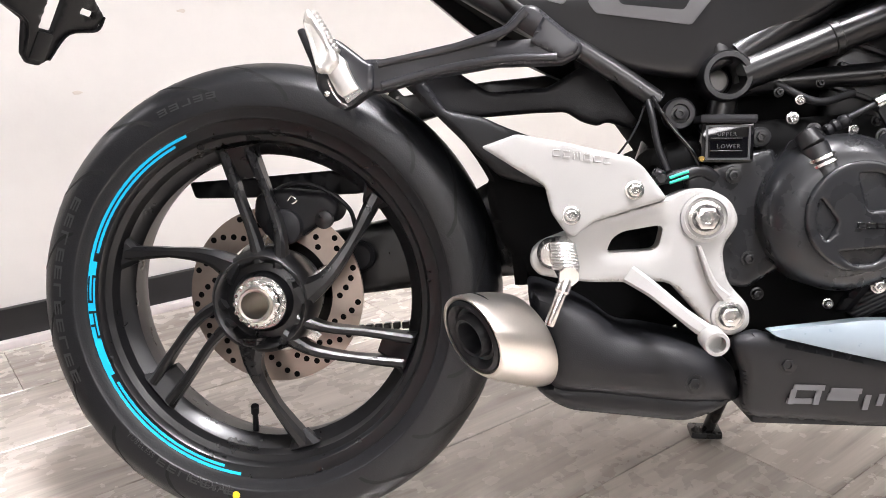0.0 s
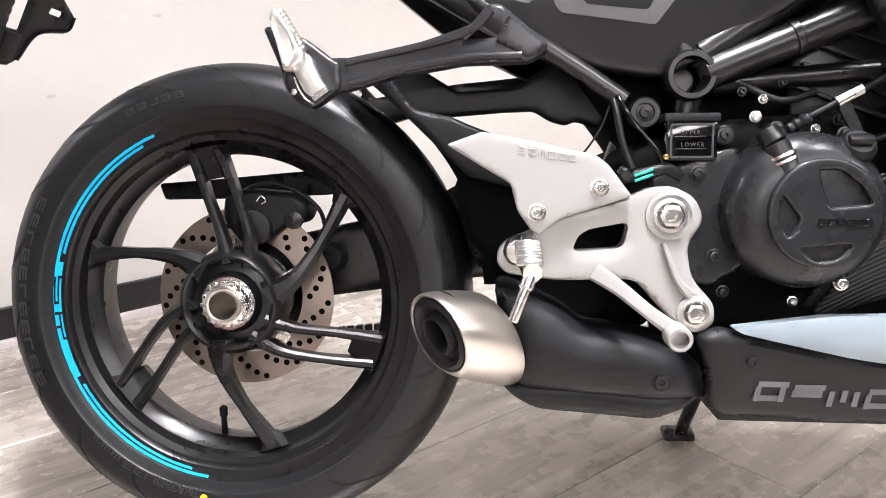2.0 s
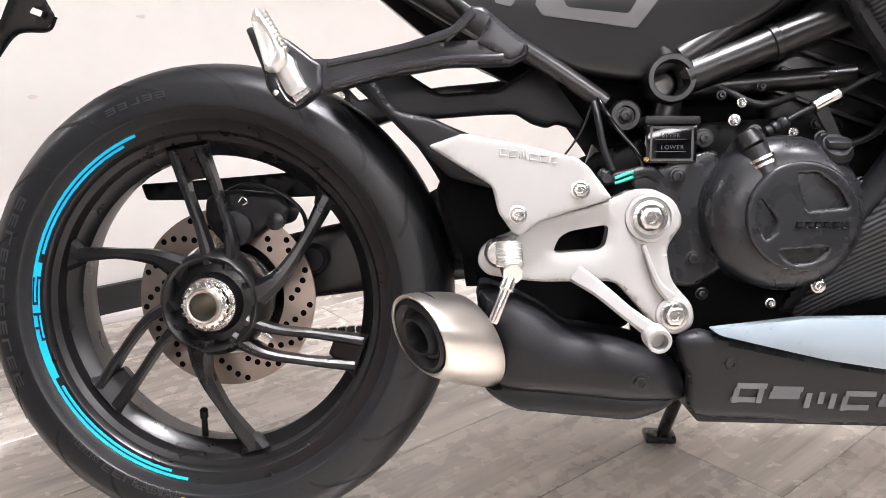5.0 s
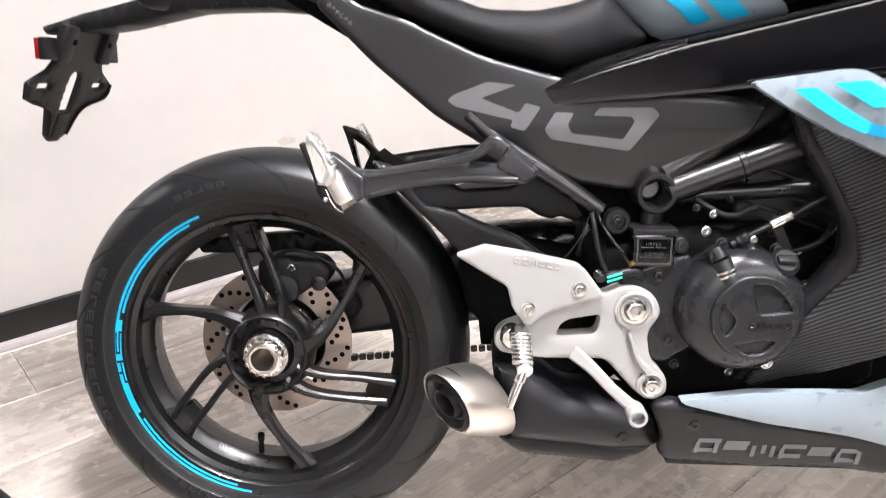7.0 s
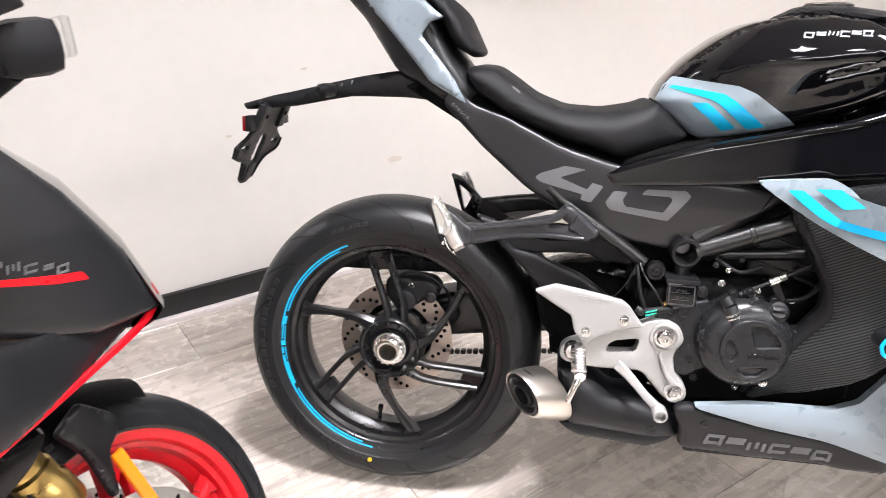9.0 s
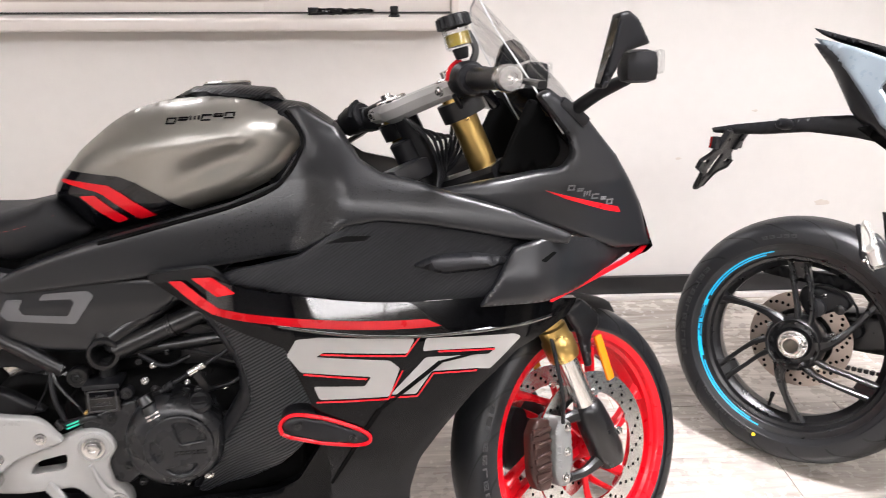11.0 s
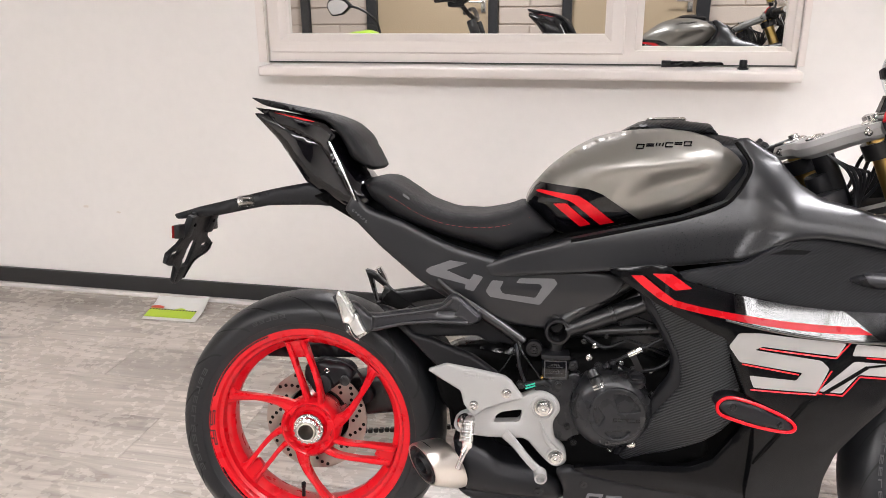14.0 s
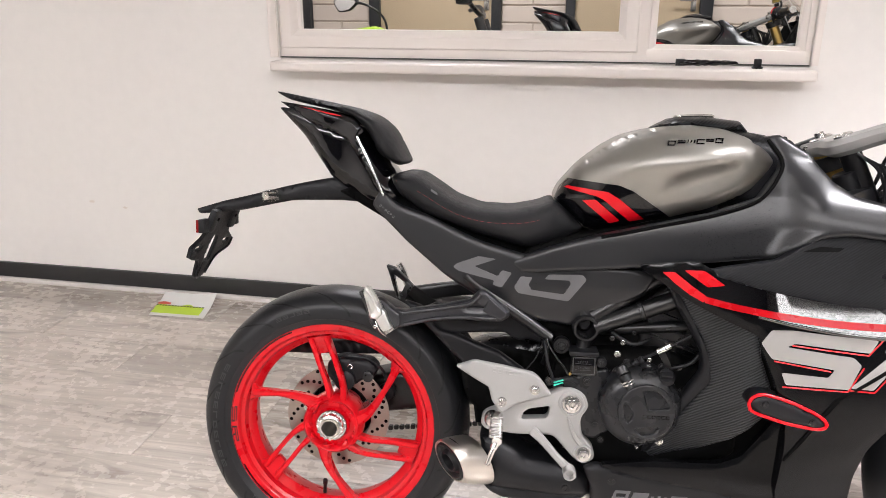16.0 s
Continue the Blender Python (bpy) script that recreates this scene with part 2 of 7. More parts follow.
GREEN_TAG = surface("green_tag", (0.02, 0.5, 0.35), 0.5)
CALIPER_GREY = surface("caliper_grey", (0.20, 0.20, 0.195), 0.36, metal=0.35, vary=0.06, bump=0.05, bump_scale=900)
PAD_BROWN = surface("dark_brown_metal", (0.045, 0.022, 0.018), 0.35, metal=0.4, vary=0.3)
YELLOW_PAINT = surface("yellow_paint", (0.75, 0.52, 0.02), 0.5)
FRAME_TUBE = surface("frame_coat", (0.005, 0.005, 0.0055), 0.3, vary=0.1, spec=0.5)
STITCH = surface("red_thread", (0.22, 0.012, 0.012), 0.7)
SCREEN_GLINT = surface("screen_edge", (0.62, 0.63, 0.63), 0.25, vary=0.03)

# ---- building helpers ----
from mathutils.geometry import delaunay_2d_cdt


def part(name, bm, material, parent, label="", sharp=38):
    """One mesh object under a thing or a part."""
    me = bpy.data.meshes.new(name)
    bm.to_mesh(me)
    bm.free()
    me.materials.append(material)
    me.shade_smooth()
    me.set_sharp_from_angle(angle=radians(sharp))
    ob = new(name, me)
    ob.parent = parent
    if label:
        ob["label"] = label
    return ob


def mirrored(ob):
    """The same part on the other side of the machine."""
    me = ob.data.copy()
    me.transform(Matrix.Diagonal((1, -1, 1, 1)))
    me.flip_normals()
    twin = new(ob.name.split(".")[0], me)
    twin.parent = ob.parent
    if "label" in ob:
        twin["label"] = ob["label"]
    return twin


def letters(text, size, depth=0.0012):
    """Flat lettering in the x-z plane, one bmesh a glyph, with each glyph's offset."""
    out, at = [], 0.0
    for ch in text:
        cu = bpy.data.curves.new("glyph", "FONT")
        cu.body, cu.size, cu.extrude, cu.resolution_u = ch, size, depth / 2, 2
        tmp = bpy.data.objects.new("glyph", cu)
        me = bpy.data.meshes.new_from_object(tmp)
        wide = max([v.co.x for v in me.vertices] or [size * 0.3])
        bm = bmesh.new()
        bm.from_mesh(me)
        bm.transform(Matrix.Rotation(radians(90), 4, "X"))
        out.append((bm, at, wide))
        at += wide + size * 0.12
        bpy.data.objects.remove(tmp)
        bpy.data.curves.remove(cu)
        bpy.data.meshes.remove(me)
    return out


def thing(name, label, category, m=None, group="", kind=""):
    ob = new(name)
    ob.empty_display_size = 0.05
    if m is not None:
        ob.matrix_world = m
    return tagged(ob, label, category, group, kind)


def solid(name, bm, material, label, category, group="", kind="", sharp=38):
    ob = part(name, bm, material, None, "", sharp)
    return tagged(ob, label, category, group, kind)


def grow(bm, other):
    """Adds the faces of a bmesh to another and frees it."""
    me = bpy.data.meshes.new("tmp")
    other.to_mesh(me)
    other.free()
    bm.from_mesh(me)
    bpy.data.meshes.remove(me)
    return bm


def box(c, s, bevel=0.003, m=None, seg=2):
    bm = bmesh.new()
    bmesh.ops.create_cube(bm, size=1.0, matrix=Matrix.Diagonal((*s, 1)))
    b = min(bevel, min(s) * 0.45)
    if b > 0:
        bmesh.ops.bevel(bm, geom=bm.edges[:], offset=b, segments=seg, affect="EDGES", profile=0.6)
    bm.transform(Matrix.Translation(c) @ (m or Matrix()))
    return bm


def frame_along(d):
    return Vector(d).normalized().to_track_quat("Z", "Y").to_matrix().to_4x4()


def lathe(profile, origin, axis, n=48, close=False):
    """Turns (along, radius) pairs round an axis."""
    bm = bmesh.new()
    rings = []
    for a, r in profile:
        rings.append([bm.verts.new((r * math.cos(2 * math.pi * i / n), r * math.sin(2 * math.pi * i / n), a)) for i in range(n)] if r > 1e-6 else [bm.verts.new((0, 0, a))])
    pairs = list(zip(rings, rings[1:])) + ([(rings[-1], rings[0])] if close else [])
    for p, q in pairs:
        for i in range(n):
            j = (i + 1) % n
            if len(p) == 1 and len(q) == 1:
                continue
            if len(p) == 1:
                bm.faces.new((p[0], q[j], q[i]))
            elif len(q) == 1:
                bm.faces.new((p[i], p[j], q[0]))
            else:
                bm.faces.new((p[i], p[j], q[j], q[i]))
    bmesh.ops.recalc_face_normals(bm, faces=bm.faces[:])
    bm.transform(Matrix.Translation(origin) @ frame_along(axis))
    return bm


def rod(a, b, r, r2=None, n=16, bevel=0.12):
    a, b = Vector(a), Vector(b)
    d, r2 = (b - a).length, r if r2 is None else r2
    e = min(r, r2) * bevel
    return lathe([(0, 0), (0, r - e), (e, r), (d - e, r2), (d, r2 - e), (d, 0)], a, b - a, n)


def spline(pts, per=6, closed=False):
    pts = [Vector(p) for p in pts]
    out, n = [], len(pts)
    for i in range(n if closed else n - 1):
        p0 = pts[(i - 1) % n] if closed or i > 0 else pts[0] * 2 - pts[1]
        p1, p2 = pts[i], pts[(i + 1) % n]
        p3 = pts[(i + 2) % n] if closed or i + 2 < n else pts[-1] * 2 - pts[-2]
        for k in range(per):
            t = k / per
            out.append(0.5 * ((2 * p1) + (p2 - p0) * t + (2 * p0 - 5 * p1 + 4 * p2 - p3) * t * t + (3 * p1 - p0 - 3 * p2 + p3) * t ** 3))
    if not closed:
        out.append(pts[-1])
    return out


def sweep(path, ring_at, caps=True):
    """Sweeps rings along a path; ring_at(i, t) gives (u, v) pairs; v points along `side`."""
    bm = bmesh.new()
    rings = []
    n = len(path)
    for i, p in enumerate(path):
        d = (path[min(i + 1, n - 1)] - path[max(i - 1, 0)]).normalized()
        rings.append([bm.verts.new(q) for q in ring_at(p, d, i / (n - 1))])
    m = len(rings[0])
    for p, q in zip(rings, rings[1:]):
        for k in range(m):
            bm.faces.new((p[k], p[(k + 1) % m], q[(k + 1) % m], q[k]))
    if caps:
        bm.faces.new(rings[0][::-1]), bm.faces.new(rings[-1])
    bmesh.ops.recalc_face_normals(bm, faces=bm.faces[:])
    return bm


def tube(pts, r, per=6, n=12, r2=None):
    path = spline(pts, per)
    state = {}

    def ring(p, d, t):
        u = state.get("u")
        u = (Vector((0.3, 0.9, 0.2)) if u is None else u)
        u = (u - d * u.dot(d)).normalized()
        state["u"] = u
        v = d.cross(u)
        k = r + ((r2 - r) * t if r2 is not None else 0)
        return [p + (u * math.cos(a) + v * math.sin(a)) * k for a in (2 * math.pi * i / n for i in range(n))]
    return sweep(path, ring)


def beam(pts, widths, depths, side=(0, 1, 0), per=5, corner=0.28):
    """A bar of eight-sided section along a path: widths across the path, depths along side."""
    path = spline(pts, per)
    side = Vector(side)

    def at(table, t):
        f = t * (len(table) - 1)
        i = min(int(f), len(table) - 2)
        return table[i] + (table[i + 1] - table[i]) * (f - i)

    def ring(p, d, t):
        s = (side - d * side.dot(d)).normalized()
        u = d.cross(s)
        w, h = at(widths, t) / 2, at(depths, t) / 2
        c = min(w, h) * 2 * corner
        return [p + u * a + s * b for a, b in ((w, h - c), (w - c, h), (c - w, h), (-w, h - c), (-w, c - h), (c - w, -h), (w - c, -h), (w, c - h))]
    return sweep(path, ring)


def fillet(pts, r, seg=4):
    """Rounds the corners of a closed outline."""
    out, n = [], len(pts)
    for i in range(n):
        p, a, b = Vector(pts[i]), Vector(pts[i - 1]), Vector(pts[(i + 1) % n])
        u, v = a - p, b - p
        k = min(r, u.length * 0.42, v.length * 0.42)
        s, e = p + u.normalized() * k, p + v.normalized() * k
        for j in range(seg + 1):
            t = j / seg
            out.append((1 - t) ** 2 * s + 2 * t * (1 - t) * p + t * t * e)
    return out


def smooth(pts, per=5):
    return spline([Vector(p) for p in pts], per, closed=True)


def triangles(outline, step, holes=(), rings=()):
    """Points, triangles and distances to the edge inside an outline in the plane."""
    loops = [outline, *holes]
    verts, edges = [], []
    for loop in loops:
        k = len(verts)
        dense = []
        for i, p in enumerate(loop):
            q = loop[(i + 1) % len(loop)]
            m = max(1, int((q - p).length / step))
            dense += [p + (q - p) * (j / m) for j in range(m)]
        verts += dense
        edges += [(k + i, k + (i + 1) % len(dense)) for i in range(len(dense))]
    a = np.array([verts[i] for i, j in edges])
    b = np.array([verts[j] for i, j in edges])
    lo, hi = a.min(0), a.max(0)
    gx, gz = np.meshgrid(np.arange(lo[0] + step / 2, hi[0], step), np.arange(lo[1] + step / 2, hi[1], step * 0.87))
    gx[1::2] += step / 2
    pts = np.stack([gx.ravel(), gz.ravel()], 1)

    def depth(p):
        d = b - a
        t = np.clip(((p[:, None] - a) * d).sum(2) / np.maximum((d * d).sum(1), 1e-12), 0, 1)
        return np.sqrt((((a + t[..., None] * d) - p[:, None]) ** 2).sum(2)).min(1)

    def inside(p):
        x, z = p[:, 0, None], p[:, 1, None]
        c = ((a[:, 1] > z) != (b[:, 1] > z)) & (x < (b[:, 0] - a[:, 0]) * (z - a[:, 1]) / np.where(b[:, 1] == a[:, 1], 1e-9, b[:, 1] - a[:, 1]) + a[:, 0])
        return c.sum(1) % 2 == 1
    if len(pts):
        keep = inside(pts) & (depth(pts) > max([step * 0.45, *[r + step * 0.35 for r in rings]]))
        pts = pts[keep]
    if rings:
        d = b - a
        nrm = np.stack([-d[:, 1], d[:, 0]], 1)
        nrm /= np.maximum(np.linalg.norm(nrm, axis=1, keepdims=True), 1e-9)
        area = ((a[:, 0] * b[:, 1]) - (b[:, 0] * a[:, 1]))[:len(outline_edges(edges, loops))].sum()
        if area < 0:
            nrm = -nrm
        for r in rings:
            p = (a + b) / 2 + nrm * r
            ok = inside(p) & (depth(p) > r * 0.97)
            p = p[ok]
            if len(p):
                keep_, last = [], None
                for q in p:
                    if last is None or np.hypot(*(q - last)) > max(step * 0.25, r * 0.35):
                        keep_.append(q)
                        last = q
                pts = np.concatenate([pts, np.array(keep_)]) if len(pts) else np.array(keep_)
    n_edge = len(verts)
    verts = verts + [Vector(p) for p in pts]
    v, e, f, *_ = delaunay_2d_cdt(verts, edges, [], 0, 1e-6)
    v = np.array([tuple(p) for p in v])
    cen = np.array([v[list(t)].mean(0) for t in f])
    ok = inside(cen)
    return v, [t for t, k in zip(f, ok) if k], depth(v)


def outline_edges(edges, loops):
    """The edges of the outer loop, which come first."""
    first = next((i + 1 for i, (p, q) in enumerate(edges) if q == 0), len(edges))
    return edges[:first]


def rounded(d, r):
    return np.sqrt(np.maximum(0, 1 - (1 - np.clip(d / max(r, 1e-6), 0, 1)) ** 2))


def skin(outline, top, edge=0.006, radius=0.008, back=0.012, step=0.022, sides=(-1,), holes=(), corner=0.006, curve=False):
    """A panel that stands across the machine: top(x, z) is how far its outer face lies from the middle plane, edge is how far the rim
    falls in over radius, back is the thickness. sides: -1 right, 1 left."""
    loop = smooth(outline) if curve else fillet(outline, corner)
    v, f, d = triangles(loop, step, [fillet(h, corner * 0.8) for h in holes], [radius * k for k in (0.08, 0.3, 0.62, 1.0)] if radius > 0.0035 else ())
    out = np.array([top(x, z) for x, z in v]) - edge * (1 - rounded(d, radius))
    inner = np.array([top(x, z) for x, z in v]) - back
    bm = bmesh.new()
    for s in sides:
        A = [bm.verts.new((x, s * o, z)) for (x, z), o in zip(v, out)]
        B = [bm.verts.new((x, s * o, z)) for (x, z), o in zip(v, inner)]
        count = {}
        for t in f:
            bm.faces.new([A[i] for i in t]), bm.faces.new([B[i] for i in t[::-1]])
            for i, j in zip(t, (*t[1:], t[0])):
                count[(i, j)] = 1
        for i, j in count:
            if (j, i) not in count:
                bm.faces.new((A[i], B[i], B[j], A[j]))
    bmesh.ops.recalc_face_normals(bm, faces=bm.faces[:])
    return bm


def bulge(outline, top, rim=0.01, radius=0.08, step=0.022, corner=0.02, curve=False, power=1.0):
    """A rounded body that lies on both sides of the middle plane."""
    loop = smooth(outline) if curve else fillet(outline, corner)
    v, f, d = triangles(loop, step, (), [radius * k for k in (0.04, 0.14, 0.3, 0.5, 0.75)])
    side = rim if callable(rim) else (lambda x, z: rim)
    prof = rounded(d, radius) ** power
    out = np.array([side(x, z) + (top(x, z) - side(x, z)) * k for (x, z), k in zip(v, prof)])
    bm = bmesh.new()
    A = [bm.verts.new((x, -o, z)) for (x, z), o in zip(v, out)]
    B = [bm.verts.new((x, o, z)) for (x, z), o in zip(v, out)]
    count = {}
    for t in f:
        bm.faces.new([A[i] for i in t]), bm.faces.new([B[i] for i in t[::-1]])
        for i, j in zip(t, (*t[1:], t[0])):
            count[(i, j)] = 1
    for i, j in count:
        if (j, i) not in count:
            bm.faces.new((A[i], B[i], B[j], A[j]))
    bmesh.ops.recalc_face_normals(bm, faces=bm.faces[:])
    return bm, (lambda x, z: side(x, z) + (top(x, z) - side(x, z)) * float(rounded(edge_depth(loop, x, z), radius)) ** power)


def edge_depth(loop, x, z):
    p = Vector((x, z))
    best = 9.0
    for a, b in zip(loop, loop[1:] + loop[:1]):
        d = b - a
        t = max(0, min(1, (p - a).dot(d) / max(d.length_squared, 1e-12)))
        best = min(best, (a + d * t - p).length)
    return best


def decal(outline, top, lift=0.0012, step=0.015, sides=(-1,), corner=0.003, holes=(), thick=0.001):
    return skin(outline, lambda x, z: top(x, z) + lift, 0.0003, 0.001, thick, step, sides, holes, corner)


def bolt(c, r=0.009, axis=(0, -1, 0), h=0.008, sides=6):
    """A flanged bolt with a socket in its head."""
    bm = lathe([(0, 0), (0, r * 1.45), (h * 0.25, r * 1.45), (h * 0.3, r * 1.15)], c, axis, 20)
    grow(bm, lathe([(h * 0.25, r), (h * 0.95, r), (h, r * 0.9), (h, r * 0.5), (h * 0.55, r * 0.45), (h * 0.55, 0)], c, axis, sides))
    return bm


def smooth_step(a, b, x):
    t = max(0.0, min(1.0, (x - a) / (b - a)))
    return t * t * (3 - 2 * t)


def soft_ramp(d, width):
    """Zero below, a straight slope above, with a rounded bend between."""
    return width * math.log1p(math.exp(max(-30.0, min(30.0, d / width))))


# ---- room ----


def wall_with_holes(name, x0, x1, y, t, h, holes, material):
    """A wall along x whose inner face lies at y, with openings (x, x, z, z) through it."""
    bm = bmesh.new()
    x = x0
    for hx0, hx1, hz0, hz1 in holes:
        for a, b, c, d in ((x, hx0, 0, h), (hx0, hx1, 0, hz0), (hx0, hx1, hz1, h)):
            grow(bm, box(((a + b) / 2, y + t / 2, (c + d) / 2), (b - a, t, d - c), 0))
        x = hx1
    grow(bm, box(((x + x1) / 2, y + t / 2, h / 2), (x1 - x, t, h), 0))
    bmesh.ops.remove_doubles(bm, verts=bm.verts[:], dist=0.0005)
    return solid(name, bm, material, "", "wall", kind="structure")


WIN = (-1.017, 0.868, 1.0, 2.02)
NEXT_WINDOW = 3.544
tagged(wall_with_holes("wall_north", ROOM_X0 - 0.2, ROOM_X1 + 0.2, WALL_Y, WALL_T, ROOM_H, [WIN, (WIN[0] + NEXT_WINDOW, WIN[1] + NEXT_WINDOW, WIN[2], WIN[3])], WALL), "off-white painted plaster wall with two windows and scuffs")
for name, c, s in (("wall_south", ((ROOM_X0 + ROOM_X1) / 2, ROOM_Y0 - 0.08, ROOM_H / 2), (ROOM_X1 - ROOM_X0 + 0.4, 0.16, ROOM_H)),
                   ("wall_west", (ROOM_X0 - 0.08, (ROOM_Y0 + WALL_Y) / 2, ROOM_H / 2), (0.16, WALL_Y - ROOM_Y0 - 0.004, ROOM_H)),
                   ("wall_east", (ROOM_X1 + 0.08, (ROOM_Y0 + WALL_Y) / 2, ROOM_H / 2), (0.16, WALL_Y - ROOM_Y0 - 0.004, ROOM_H))):
    solid(name, box(c, s, 0), SOUTH_DARK if name == "wall_south" else WALL, "unseen wall, kept dark for the reflections" if name == "wall_south" else "off-white painted plaster wall", "wall", kind="structure")
NEXT_Z = 0.11
NX0, NX1 = -3.2, 6.2
for name, c, s in (("next_room_wall_west", (NX0 - 0.06, (WALL_Y + BACK_Y) / 2 + 0.09, ROOM_H / 2), (0.12, BACK_Y - WALL_Y - 0.2, ROOM_H)),
                   ("next_room_wall_east", (NX1 + 0.06, (WALL_Y + BACK_Y) / 2 + 0.09, ROOM_H / 2), (0.12, BACK_Y - WALL_Y - 0.2, ROOM_H))):
    solid(name, box(c, s, 0), WALL, "painted wall of the room behind the window", "wall", kind="structure")
solid("ceiling", box(((ROOM_X0 + ROOM_X1) / 2, (ROOM_Y0 + BACK_Y) / 2, ROOM_H + 0.06), (ROOM_X1 - ROOM_X0 + 0.5, BACK_Y - ROOM_Y0 + 0.6, 0.12), 0), CEILING, "flat grey ceiling", "ceiling", kind="structure")

for px, py, lx, ly in [(x, y, 0.54, 0.54) for x, y in PANELS] + [(x, y, 1.198, 0.98) for x, y in STRIPS]:
    lamp = thing("ceiling_light", "flat white ceiling light panel, lit", "ceiling light", pose(px, py, ROOM_H), group="ceiling lights")
    fr = bmesh.new()
    for u in (-1, 1):
        grow(fr, box((u * (lx / 2 - 0.01), 0, -0.012), (0.02, ly, 0.024), 0.002))
        grow(fr, box((0, u * (ly / 2 - 0.01), -0.012), (lx - 0.04, 0.02, 0.024), 0.002))
    part("frame", fr, UPVC, lamp)
    part("diffuser", box((0, 0, -0.008), (lx - 0.042, ly - 0.042, 0.008), 0), DIFFUSER, lamp)

# skirting with a pale quadrant strip at its foot
for name, mat_, y0, z0, w, h in (("baseboard_north", SKIRTING, WALL_Y - 0.009, 0.042, 0.018, 0.084), ("trim_north", SKIRT_STRIP, WALL_Y - 0.029, 0.009, 0.022, 0.018)):
    solid(name, box(((ROOM_X0 + ROOM_X1) / 2, y0, z0), (ROOM_X1 - ROOM_X0 - 0.002, w, h), 0.004), mat_, "black painted skirting board" if "base" in name else "pale pinkish floor trim strip under the skirting", "skirting board", kind="structure")

# window of two lights: a wide sash and a narrow fixed light
PANES = ((-0.943, 0.236, 1.105, 1.91), (0.365, 0.828, 1.064, 1.955))
window = thing("window_1", "white plastic window with a wide sash and a narrow light", "window", pose(0, WALL_Y, 0), kind="structure")


def window_frame():
    bm = bmesh.new()
    x0, x1, z0, z1 = WIN
    for a, b, c, d, w in ((x0, x0 + 0.055, z0, z1, 0.07), (x1 - 0.022, x1, z0, z1, 0.07), (x0, x1, z0, z0 + 0.052, 0.07), (x0, x1, z1 - 0.05, z1, 0.07), (0.28, 0.34, z0, z1, 0.07)):
        grow(bm, box(((a + b) / 2, 0.011 + w / 2, (c + d) / 2), (b - a, w, d - c), 0.006))
    return bm


def ring_frame(pane, wide, y0, y1):
    """A frame round a pane with a sloping bead and mitred corners."""
    x0, x1, z0, z1 = pane
    bm = bmesh.new()
    loops = []
    for o, y in ((wide, y1), (wide, y0 + 0.006), (wide - 0.006, y0), (0.024, y0), (0.018, y0 + 0.003), (0.0, y0 + 0.018), (0.0, y1)):
        loops.append([bm.verts.new(p) for p in ((x0 - o, y, z0 - o), (x1 + o, y, z0 - o), (x1 + o, y, z1 + o), (x0 - o, y, z1 + o))])
    for p, q in zip(loops, loops[1:] + loops[:1]):
        for i in range(4):
            j = (i + 1) % 4
            bm.faces.new((p[i], p[j], q[j], q[i]))
    bmesh.ops.recalc_face_normals(bm, faces=bm.faces[:])
    return bm


part("window_frame", window_frame(), UPVC, window)
for k, pane in enumerate(PANES):
    sash = part("sash", ring_frame(pane, 0.068 if k == 0 else 0.03, 0.004 if k == 0 else 0.014, 0.075), UPVC, window, sharp=25)
    x0, x1, z0, z1 = pane
    g = part("pane", box(((x0 + x1) / 2, 0.05, (z0 + z1) / 2), (x1 - x0 + 0.02, 0.006, z1 - z0 + 0.02), 0), PANE, sash)
    g.visible_shadow = False
seal = bmesh.new()
grow(seal, box((-0.075, 0.014, 1.0045), (1.88, 0.02, 0.004), 0))
part("seal", seal, SEAL, window, "dark line of sealant along the sill")
sill = bmesh.new()
grow(sill, box((-0.07, -0.054, 0.981), (1.872, 0.144, 0.036), 0.01, seg=3))
part("window_sill", sill, UPVC, window)
for x0, x1 in ((WIN[0] - 0.037, WIN[0] - 0.002), (WIN[1] + 0.001, WIN[1] + 0.023)):
    part("reveal_trim", box(((x0 + x1) / 2, -0.002, 1.512), (x1 - x0, 0.008, 1.016), 0.003), UPVC, window)

window_2 = copy_thing(window, pose(NEXT_WINDOW, WALL_Y, 0))
window_2.name = "window_2"

# round sign on the wall between the windows
sign = thing("round_wall_sign", "large round black and white sign on the wall", "sign", pose(1.75, WALL_Y, 1.52))
part("sign_board", lathe([(0, 0), (0, 0.36), (0.012, 0.36), (0.014, 0.355), (0.014, 0)], (0, 0, 0), (0, -1, 0), 72), BLACK_PLASTIC, sign)
part("white_ring", lathe([(0.0, 0.362), (0.0, 0.418), (0.016, 0.418), (0.018, 0.414), (0.018, 0.366), (0.016, 0.362)], (0, 0, 0), (0, -1, 0), 72, True), UPVC, sign)
part("black_ring", lathe([(0.0, 0.42), (0.0, 0.465), (0.018, 0.463), (0.022, 0.455), (0.022, 0.425), (0.018, 0.42)], (0, 0, 0), (0, -1, 0), 72, True), BLACK_PLASTIC, sign)

# what lies on the sill
brush = thing("plastic_bag_roll", "crumpled black plastic wrapper rolled up on the window sill", "wrapper", pose(0.527, WALL_Y - 0.062, 1.014))


